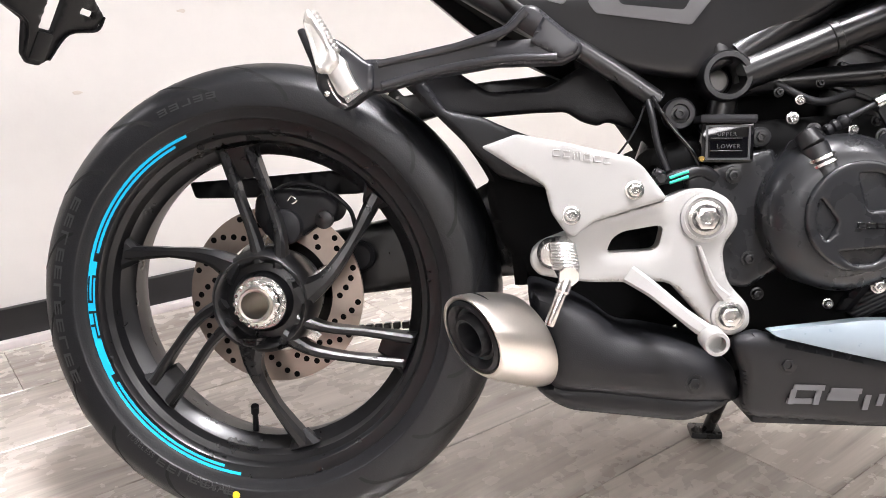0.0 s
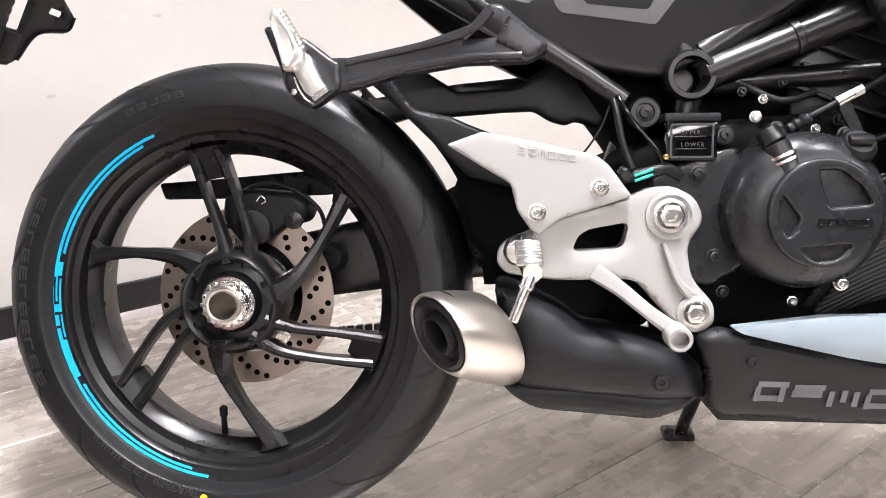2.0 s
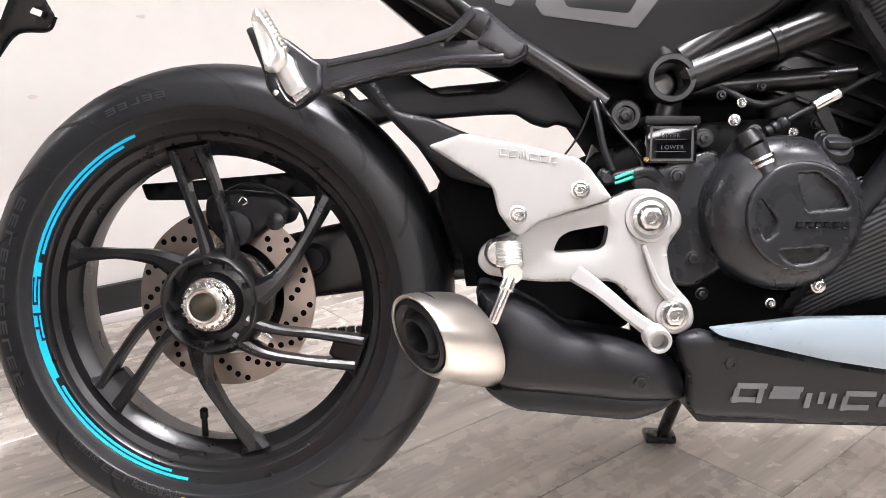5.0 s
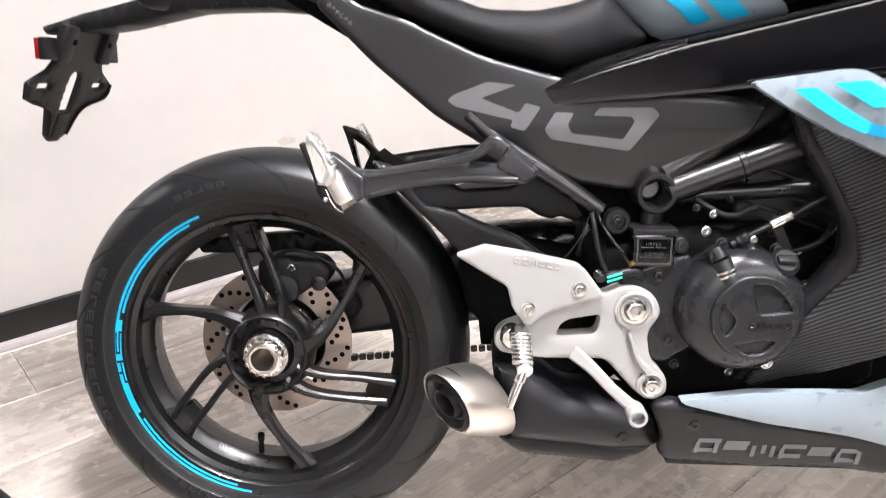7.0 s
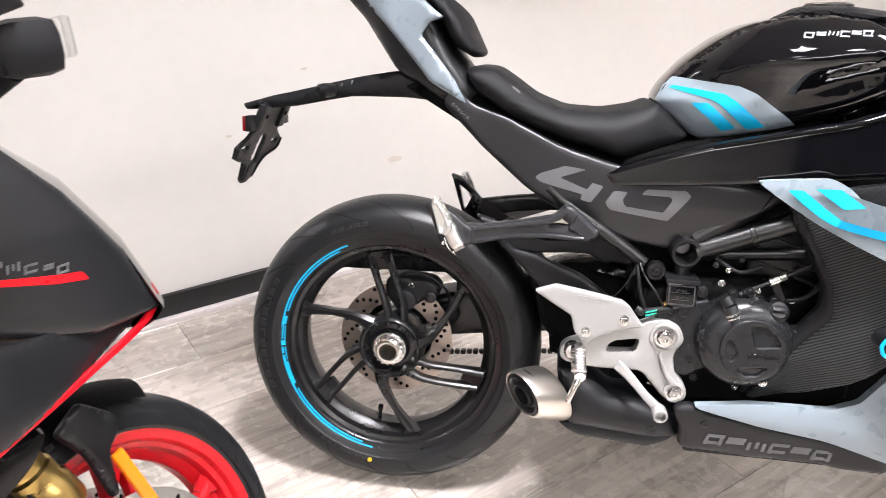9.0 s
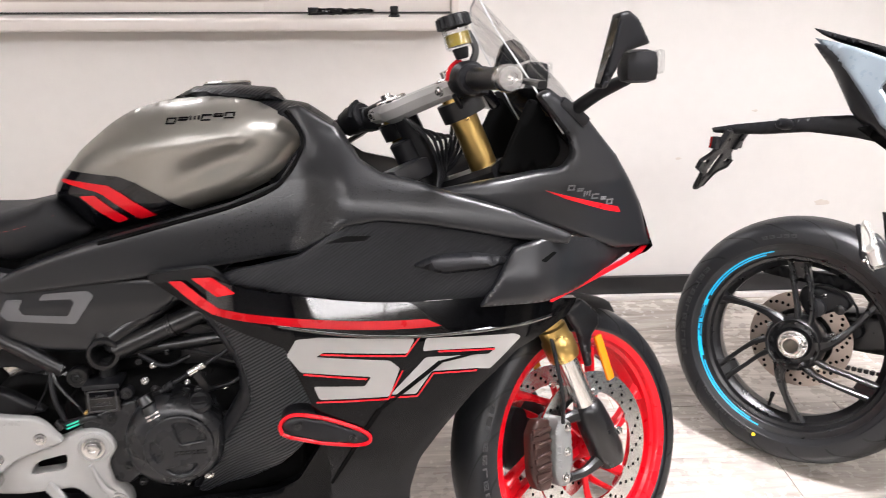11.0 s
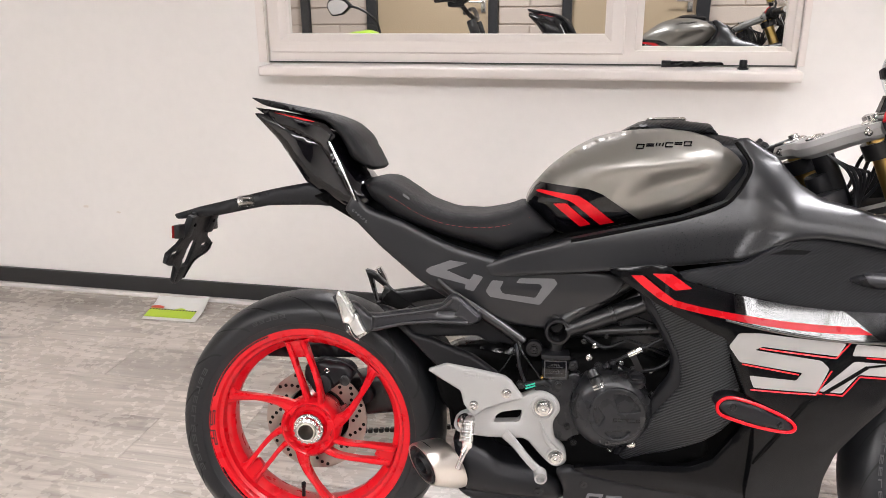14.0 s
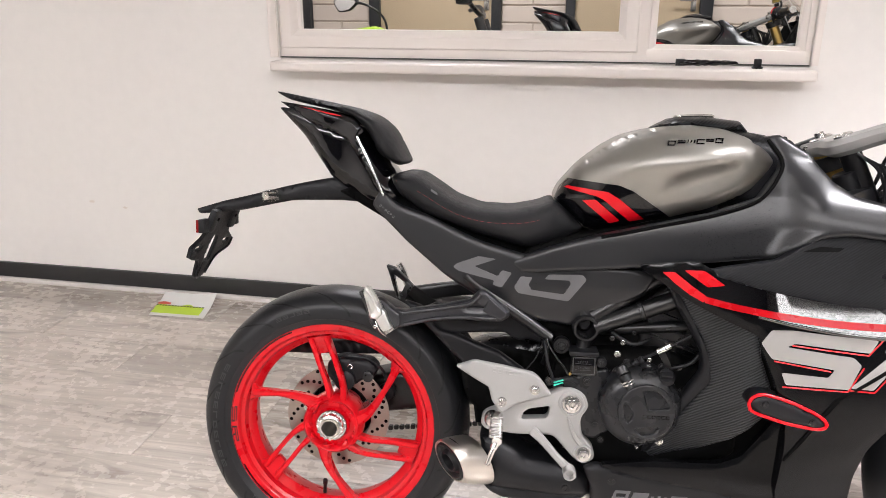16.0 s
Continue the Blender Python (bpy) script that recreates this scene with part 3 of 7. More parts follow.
def wrapper():
    rng = random.Random(4)
    path = spline([(-0.095, 0, 0), (-0.05, 0, 0), (0, 0.002, 0), (0.05, 0, 0.001), (0.095, 0, 0.0)], 6)

    def ring(p, d, t):
        flat = 0.006 + 0.005 * (1 - t)
        wide = 0.011 + 0.006 * t
        return [p + Vector((0.006 * rng.random() * (t > 0.5), math.cos(a) * wide * (1 + 0.25 * (rng.random() - 0.5) * (t > 0.2)), math.sin(a) * flat * (1 + 0.5 * (rng.random() - 0.5) * (t > 0.3)))) for a in (2 * math.pi * i / 14 for i in range(14))]
    return sweep(path, ring)


part("roll", wrapper(), BLACK_GLOSS, brush, sharp=20)
part("tape_end", lathe([(0, 0), (0, 0.0115), (0.03, 0.0112), (0.03, 0)], (-0.098, 0, 0.0005), (1, 0, 0), 16), BLACK_PLASTIC, brush)
cap = thing("rubber_plug", "small black rubber plug with a flange on the sill", "plug", pose(0.688, WALL_Y - 0.07, 1.0))
part("flange", lathe([(0, 0), (0, 0.017), (0.003, 0.018), (0.005, 0.016), (0.005, 0)], (0, 0, 0), (0, 0, 1), 24), BLACK_PLASTIC, cap)
part("body", lathe([(0.005, 0.0125), (0.027, 0.0125), (0.03, 0.011), (0.03, 0)], (0, 0, 0), (0, 0, 1), 24), BLACK_PLASTIC, cap)

# chipped paint on the wall
for (x, z), s in (((2.198, 0.352), 0.030), ((1.653, 0.521), 0.012), ((-1.917, 0.388), 0.016), ((-1.764, 0.369), 0.012), ((1.898, 0.684), 0.012)):
    rng = random.Random(int(x * 1000))
    loop = [(x + s * math.cos(a) * (0.6 + 0.5 * rng.random()), z + 0.45 * s * math.sin(a) * (0.5 + 0.6 * rng.random())) for a in (2 * math.pi * i / 11 for i in range(11))]
    bm = skin(loop, lambda a, b: -(WALL_Y - 0.0012), 0.0005, 0.004, 0.001, 0.01, corner=0.002)
    solid("wall_scuff", bm, surface("filler", (0.70, 0.64, 0.58), 0.9, vary=0.06), "small patch of chipped paint on the wall", "scuff", kind="structure")

# ---- motorcycle: x forward from the rear axle, y to the rider's left, z up from the ground ----
AXLE_Z, RIM_R = 0.311, 0.231
STEER = 28.0
STEER_FOOT, STEER_DIR = Vector((1.355, 0, 0.30)), Vector((-0.399, 0, 0.917))


def steered(bm):
    bm.transform(Matrix.Translation(STEER_FOOT + Vector((0, -0.030, -0.026))) @ Matrix.Rotation(radians(STEER), 4, STEER_DIR) @ Matrix.Translation(-STEER_FOOT))
    return bm


def polar(r, deg, y, c):
    return Vector((c[0] + r * math.cos(radians(deg)), y, c[1] + r * math.sin(radians(deg))))


def tyre_profile(R, w):
    h = w / 2
    return [(-h * 0.86, 0.2315), (-h * 0.905, 0.2345), (-h * 0.965, 0.245), (-h * 0.99, 0.2475), (-h * 1.0, R - 0.050), (-h * 0.985, R - 0.036), (-h * 0.93, R - 0.0265), (-h * 0.76, R - 0.0135), (-h * 0.52, R - 0.0055), (-h * 0.26, R - 0.0013),
            (0, R), (h * 0.26, R - 0.0013), (h * 0.52, R - 0.0055), (h * 0.76, R - 0.0135), (h * 0.93, R - 0.0265), (h * 0.985, R - 0.036), (h, R - 0.050), (h * 0.99, 0.2475), (h * 0.965, 0.245), (h * 0.905, 0.2345), (h * 0.86, 0.2315)]


def dense(profile, per=3):
    return [(p.x, p.y) for p in (Vector((q.x, q.y)) for q in spline([Vector((a, b, 0)) for a, b in profile], per))]


def section_at(profile, f):
    """A point of a tyre's section, from 0 (right bead) to 1 (left bead)."""
    k = f * (len(profile) - 1)
    i = min(int(k), len(profile) - 2)
    a, b = Vector(profile[i]), Vector(profile[i + 1])
    return a + (b - a) * (k - i)


def tread(profile, c, count, twist=1.0):
    """Slanting grooves over the crown, as thin dark inlays: nothing is cut, their shade is painted on."""
    bm = bmesh.new()
    for k in range(count):
        base = 360 / count * k
        for lo, hi, lead, wide in ((0.19, 0.44, 25, 0.0060), (0.81, 0.56, 25, 0.0060)):
            rows = []
            for j in range(9):
                t = j / 8
                s = section_at(profile, lo + (hi - lo) * t)
                ang = base + (12 if wide < 0.004 else 0) + twist * lead * t ** 1.5
                half = math.degrees(wide * (0.25 + math.sin(math.pi * min(1, t + 0.12))) / s[1]) * 0.55
                rows.append([bm.verts.new(polar(s[1] + 0.0008, ang + e, s[0] * 1.008, c)) for e in (-half, half)])
            for p, q in zip(rows, rows[1:]):
                bm.faces.new((p[0], p[1], q[1], q[0]))
    return bm


def ring_bars(c, y, r0, r1, a0, a1, count, gap=0.25, lift=0.0009):
    """Short raised bars in a ring, in place of moulded lettering."""
    bm = bmesh.new()
    for k in range(count):
        s, e = a0 + (a1 - a0) * k / count, a0 + (a1 - a0) * (k + 1 - gap) / count
        for u, v in ((0, 0.22), (0.42, 0.6), (0.78, 1)):
            if (k + int(u * 10)) % 3 == 0 and u > 0.3:
                continue
            ra, rb = r0 + (r1 - r0) * u, r0 + (r1 - r0) * v
            q = [bm.verts.new(polar(r, s + (e - s) * t, y - lift, c)) for r, t in ((ra, 0), (ra, 1), (rb, 1), (rb, 0))]
            bm.faces.new(q)
        q = [bm.verts.new(polar(r, s + (e - s) * t, y - lift, c)) for r, t in ((r0, 0), (r0, 0.22), (r1, 0.22), (r1, 0))]
        bm.faces.new(q)
    return bm


def arc_band(c, y0, y1, r0, r1, a0, a1, n=40, lift=0.0008):
    """A strip laid on the rim's lip between two angles."""
    bm = bmesh.new()
    rows = []
    for k in range(n + 1):
        a = a0 + (a1 - a0) * k / n
        rows.append([bm.verts.new(polar(r, a, y - lift, c)) for r, y in ((r0, y0), (r1, y1))])
    for p, q in zip(rows, rows[1:]):
        bm.faces.new((p[0], p[1], q[1], q[0]))
    return bm


def rim_profile(w):
    """A rim's section: lip, stepped dish and barrel, of width w."""
    h = w / 2
    return [(-h + 0.001, 0.2285), (-h - 0.001, 0.2325), (-h + 0.004, 0.2345), (-h + 0.008, 0.229), (-h + 0.010, 0.223), (h - 0.01, 0.223), (h - 0.004, 0.2345), (h + 0.001, 0.2325), (h, 0.228), (h - 0.006, 0.217), (h - 0.02, 0.205),
            (h - 0.035, 0.198), (-h + 0.066, 0.190), (-h + 0.046, 0.189), (-h + 0.038, 0.194), (-h + 0.030, 0.203), (-h + 0.022, 0.2055), (-h + 0.016, 0.2065), (-h + 0.012, 0.214), (-h + 0.006, 0.216), (-h + 0.003, 0.2185)]


def disc_mesh(c, y, r0, r1, t):
    """The flat ring of a brake disc."""
    bm = bmesh.new()
    rings = [bmesh_ring(bm, c, y - t / 2, r0, 96), bmesh_ring(bm, c, y - t / 2, r1, 96), bmesh_ring(bm, c, y + t / 2, r1, 96), bmesh_ring(bm, c, y + t / 2, r0, 96)]
    for p, q in zip(rings, rings[1:] + rings[:1]):
        for i in range(96):
            j = (i + 1) % 96
            bm.faces.new((p[i], p[j], q[j], q[i]))
    bmesh.ops.recalc_face_normals(bm, faces=bm.faces[:])
    return bm


def bmesh_ring(bm, c, y, r, n):
    return [bm.verts.new(polar(r, 360 * i / n, y, c)) for i in range(n)]


def disc_holes(c, y, spots, r):
    bm = bmesh.new()
    for rad, ang in spots:
        p = polar(rad, ang, y, c)
        ring = [bm.verts.new(p + Vector((math.cos(a) * r, 0, math.sin(a) * r))) for a in (2 * math.pi * i / 10 for i in range(10))]
        bm.faces.new(ring)
    return bm


def wheel_parts(bike, prefix_label, c, R, w, paint, deco, twin0, front=False, move=lambda b: b):
    """Tyre, rim, spokes and disc of one wheel."""
    prof = dense(tyre_profile(R, w))
    tyre = part("tyre", move(lathe(prof, (c[0], 0, c[1]), (0, 1, 0), 96)), RUBBER, bike, "black road tyre with slanting tread grooves", sharp=50)
    part("tread_pattern", move(tread(prof, c, 18)), GROOVE_SHADE, tyre)
    side = w / 2
    for r0, r1, a0, a1, k in ((0.262, 0.272, 150, 205, 11), (0.246, 0.256, 236, 262, 7), (0.262, 0.270, 100, 118, 5)):
        part("sidewall_relief", move(ring_bars(c, -side - 0.0002, r0, r1, a0, a1, k)), EMBOSS, tyre)["kind"] = "stuff"
    if not front:
        for text, size, r, a0 in (("RADIAL", 0.017, 0.256, 246), ("TUBELESS", 0.0095, 0.254, 224)):
            for bm, at, wide in letters(text, size):
                a = a0 + math.degrees((at + wide / 2) / r)
                bm.transform(Matrix.Translation(polar(r, a, -side + 0.0004, c)) @ Matrix.Rotation(radians(-(a - 270)), 4, "Y") @ Matrix.Translation((-wide / 2, 0, 0)))
                part("sidewall_letter", move(bm), EMBOSS, tyre)
        part("paint_dot", move(lathe([(0, 0.0), (0, 0.0052), (0.0008, 0.005), (0.0008, 0)], polar(0.255, 262, -side + 0.0004, c), (0, -1, 0), 16)), YELLOW_PAINT, tyre, "yellow paint dot")
    rim_w = 0.132 if not front else 0.096
    wheel = part("rim", move(lathe(rim_profile(rim_w), (c[0], 0, c[1]), (0, 1, 0), 96, close=True)), paint, bike, "cast alloy wheel rim", sharp=30)
    h = rim_w / 2
    y_rim, y_hub = -h + 0.036, -0.050
    if front:
        y_rim = y_hub = -0.012
    for k in range(3):
        a = twin0 + 120 * k
        for da, db, wd in ((4.5, -4, (0.016, 0.0105, 0.010, 0.013)), (-5.5, -36, (0.018, 0.012, 0.010, 0.013))):
            pts = [polar(0.05, a + db - 4, y_hub, c), polar(0.09, a + db * 0.72, y_hub + 0.002, c), polar(0.14, a + da + (db - da) * 0.25, (y_hub + y_rim) / 2, c), polar(0.196, a + da, y_rim, c)]
            part("spoke", move(beam(pts, wd, (0.028, 0.024, 0.022, 0.03))), paint, wheel)
        part("spoke_web", move(beam([polar(0.160, a - 1, y_rim + 0.005, c), polar(0.180, a - 1, y_rim + 0.003, c), polar(0.202, a - 1, y_rim, c)], (0.030, 0.040, 0.062), (0.014, 0.018, 0.026))), paint, wheel)
        part("spoke_foot", move(beam([polar(0.182, a - 58.5, y_rim + 0.002, c), polar(0.203, a - 58, y_rim, c)], (0.016, 0.046), (0.02, 0.028))), paint, wheel)
        s = a - 58
        pts = [polar(0.05, s - 33, y_hub, c), polar(0.09, s - 22, y_hub + 0.002, c), polar(0.14, s - 9, (y_hub + y_rim) / 2, c), polar(0.198, s, y_rim, c)]
        part("spoke", move(beam(pts, (0.040, 0.020, 0.0125, 0.020), (0.03, 0.026, 0.022, 0.028))), paint, wheel)
    part("valve", move(grow(rod(polar(0.19, twin0 + 160, -0.01, c), polar(0.150, twin0 + 160, -0.03, c), 0.0045, 0.0035), rod(polar(0.160, twin0 + 160, -0.025, c), polar(0.148, twin0 + 160, -0.031, c), 0.0055))), BLACK_PLASTIC, wheel)
    return wheel


def lip_y(r):
    """How far out the dish of the rear rim lies at a radius."""
    return -0.066 + (0.2325 - r) * 0.30


def rear_wheel(bike, look):
    c = (0.0, AXLE_Z)
    wheel = wheel_parts(bike, "rear", c, 0.308, 0.15, look["rim"], look["deco"], 101)
    hub = part("hub", lathe([(-0.064, 0.035), (-0.052, 0.040), (-0.050, 0.050), (-0.062, 0.054), (-0.066, 0.060), (-0.060, 0.066), (-0.03, 0.070), (0.02, 0.062), (0.05, 0.05), (0.05, 0.0)], (0, 0, c[1]), (0, 1, 0), 64), look["rim"], wheel)
    nut = part("axle_nut", lathe([(-0.080, 0.0205), (-0.082, 0.023), (-0.080, 0.028), (-0.066, 0.030), (-0.066, 0.034), (-0.055, 0.035), (-0.05, 0.02)], (0, 0, c[1]), (0, 1, 0), 40), CHROME, bike, "bright steel castellated axle nut")
    part("axle_tube", lathe([(-0.086, 0.0175), (-0.0865, 0.0205), (-0.080, 0.021), (-0.0, 0.021), (0.03, 0.021), (0.03, 0.0), (0.029, 0.0), (0.029, 0.0165), (-0.08, 0.0165)], (0, 0, c[1]), (0, 1, 0), 40), STEEL, nut)
    for k in range(16):
        p = polar(0.0275, k * 22.5, -0.0775, c)
        part("castellation", box((0, 0, 0), (0.006, 0.008, 0.0055), 0.0008, Matrix.Translation(p) @ Matrix.Rotation(-radians(k * 22.5), 4, "Y"), 1), CHROME, nut)
    if look["deco"] is CYAN:
        for r0, r1, a0, a1 in ((0.2278, 0.2325, 113, 168), (0.2195, 0.2258, 118, 164), (0.2195, 0.2325, 167, 206), (0.2278, 0.2325, 205, 262), (0.2195, 0.2258, 209, 256)):
            part("rim_stripe", arc_band(c, lip_y(r0), lip_y(r1), r0, r1, a0, a1), CYAN, wheel, "cyan rim stripe")
    else:
        for r0, r1, a0, a1 in ((0.2200, 0.2225, 118, 160), (0.2272, 0.2300, 113, 163), (0.2306, 0.2318, 118, 262), (0.2272, 0.2300, 207, 258), (0.2200, 0.2225, 211, 252)):
            part("rim_stripe", arc_band(c, lip_y(r0), lip_y(r1), r0, r1, a0, a1), BLACK_GLOSS, wheel, "thin black rim stripe")
    for letter in ([(172, 180.5, 0), (172, 180.5, 1), (172, 180.5, 2), (172, 0, 1), (180.5, 1, 2)], [(184, 193, 0), (184, 192.5, 1), (184, 0, 2), (192.5, 0, 1), (188.5, 1, 2)]):
        bm = bmesh.new()
        for p, q, r in letter:
            r0, r1, a0, a1 = (0.2203 + 0.0042 * r, 0.2222 + 0.0042 * r, p, q) if q > 10 else (0.2203 + 0.0042 * q, 0.2222 + 0.0042 * r, p - 0.45, p + 0.45)
            grow(bm, arc_band(c, lip_y(r0), lip_y(r1), r0, r1, a0, a1, 6, 0.0014))
        part("rim_letter", bm, BLACK_SATIN, wheel, "black letter on the rim stripe")
    # brake disc, carrier, caliper
    disc = part("brake_disc", disc_mesh(c, 0.004, 0.078, 0.120, 0.005), DISC_STEEL, bike, "drilled steel brake disc")
    spots = [(r, 120 * 0 + k * 24 + j * 6.5) for k in range(15) for j, r in enumerate((0.088, 0.097, 0.106, 0.113))]
    part("disc_drilling", disc_holes(c, 0.0012, spots, 0.0042), BLACK_DEEP, disc)
    carrier = lathe([(-0.002, 0.05), (-0.004, 0.062), (0.0, 0.066), (0.004, 0.05)], (0, 0, c[1]), (0, 1, 0), 40)
    for k in range(5):
        grow(carrier, beam([polar(0.05, 20 + k * 72, 0.0, c), polar(0.083, 26 + k * 72, 0.002, c)], (0.022, 0.014), (0.008, 0.006)))
    part("disc_carrier", carrier, CHROME, disc)
    cal = part("rear_caliper", skin([(-0.022, 0.415), (-0.020, 0.446), (0.011, 0.456), (0.078, 0.450), (0.095, 0.432), (0.088, 0.412), (0.060, 0.405), (0.042, 0.390), (-0.005, 0.390)], lambda x, z: 0.022, 0.008, 0.012, 0.05, 0.012, corner=0.01), BLACK_PLASTIC, bike, "black rear brake caliper")
    part("piston_cap", lathe([(0, 0.0), (0, 0.0), (0.0, 0.024), (0.012, 0.023), (0.014, 0.019), (0.014, 0)], (0.022, -0.02, 0.405), (0, -1, 0), 28), BLACK_PLASTIC, cal)
    part("piston_cap", lathe([(0.0, 0.012), (0.008, 0.012), (0.009, 0.01), (0.009, 0)], (0.075, -0.02, 0.415), (0, -1, 0), 20), BLACK_SATIN, cal)
    part("retaining_clip", tube([(0.03, -0.036, 0.44), (0.036, -0.038, 0.446), (0.042, -0.037, 0.44), (0.036, -0.037, 0.436)], 0.001, 4, 6), CHROME, cal)
    part("brake_hose", tube([(-0.01, -0.005, 0.445), (0.03, -0.01, 0.462), (0.07, -0.012, 0.455), (0.104, -0.01, 0.43), (0.112, 0.0, 0.40)], 0.003, 6, 8), BLACK_PLASTIC, cal)
    # single-sided swing arm on the left, chain and guards
    arm = part("swing_arm", skin([(-0.07, 0.36), (0.10, 0.400), (0.22, 0.425), (0.33, 0.488), (0.50, 0.495), (0.52, 0.35), (0.30, 0.330), (0.12, 0.305), (-0.05, 0.285)], lambda x, z: -0.055, 0.012, 0.02, 0.085, 0.03, corner=0.03), BLACK_SATIN, bike, "black cast single-sided swing arm")
    part("arm_bolt", lathe([(0, 0.0), (0.0, 0.022), (0.008, 0.021), (0.012, 0.016), (0.012, 0)], (0.108, 0.045, 0.36), (0, -1, 0), 24), BLACK_PLASTIC, arm)
    part("hub_carrier", lathe([(0.03, 0.075), (0.05, 0.085), (0.10, 0.085), (0.13, 0.07), (0.13, 0)], (0, 0, c[1]), (0, 1, 0), 40), BLACK_SATIN, arm)
    part("chain_guard", skin([(-0.144, 0.462), (-0.136, 0.439), (-0.067, 0.440), (0.099, 0.446), (0.20, 0.46), (0.22, 0.50), (0.099, 0.482), (-0.06, 0.468)], lambda x, z: -0.06, 0.002, 0.004, 0.03, 0.02), BLACK_PLASTIC, bike, "black plastic chain guard")
    chain = bmesh.new()
    for z0, z1 in ((0.355, 0.395), (0.238, 0.290)):
        for k in range(36):
            t = k / 36
            grow(chain, box((0.05 + 0.5 * t, 0.115, z0 + (z1 - z0) * t), (0.0115, 0.012 if k % 2 else 0.016, 0.0105), 0.002, Matrix.Rotation(-0.09, 4, "Y"), 1))
    part("drive_chain", chain, CHAIN_STEEL, bike, "dark drive chain")["kind"] = "stuff"
    part("sprocket", lathe([(-0.004, 0.04), (-0.004, 0.088), (0.0, 0.092), (0.004, 0.088), (0.004, 0.04)], (0, 0.115, c[1]), (0, 1, 0), 60), BLACK_SATIN, bike)
    # inner mudguard that sweeps from above the tyre to the pivot
    hug = beam([(0.165, 0, 0.602), (0.215, 0, 0.568), (0.265, 0, 0.522), (0.305, 0, 0.465), (0.328, 0, 0.40), (0.334, 0, 0.34)], (0.012, 0.016, 0.018, 0.022, 0.026, 0.02), (0.11, 0.15, 0.165, 0.165, 0.165, 0.15))
    part("inner_mudguard", hug, BLACK_DEEP, bike, "black plastic inner mudguard over the rear tyre")
    part("mudguard_strut", skin([(0.165, 0.603), (0.205, 0.596), (0.243, 0.549), (0.284, 0.541), (0.311, 0.529), (0.373, 0.506), (0.430, 0.466), (0.357, 0.458), (0.306, 0.470), (0.272, 0.502), (0.225, 0.548), (0.183, 0.587)], lambda x, z: 0.100, 0.006, 0.009, 0.02, 0.008, corner=0.008), BLACK_PLASTIC, bike, "black side of the inner mudguard")
    part("undertray", skin([(0.200, 0.585), (0.241, 0.542), (0.280, 0.541), (0.346, 0.546), (0.382, 0.547), (0.401, 0.535), (0.419, 0.530), (0.430, 0.535), (0.459, 0.526), (0.470, 0.545), (0.470, 0.600), (0.430, 0.610), (0.400, 0.600), (0.36, 0.575), (0.293, 0.570), (0.235, 0.604)], lambda x, z: 0.088, 0.005, 0.007, 0.014, 0.008, corner=0.006), BLACK_PLASTIC, bike, "black undertray in front of the rear wheel")
    # added black body that stands in for the shade round the pivot
    part("pivot_cover", skin([(0.285, 0.470), (0.345, 0.485), (0.44, 0.470), (0.52, 0.455), (0.55, 0.36), (0.52, 0.29), (0.42, 0.285), (0.36, 0.33), (0.30, 0.40)], lambda x, z: 0.085, 0.012, 0.02, 0.15, 0.022, corner=0.02), BLACK_DEEP, bike, "added dark body for the shade round the swing arm pivot")


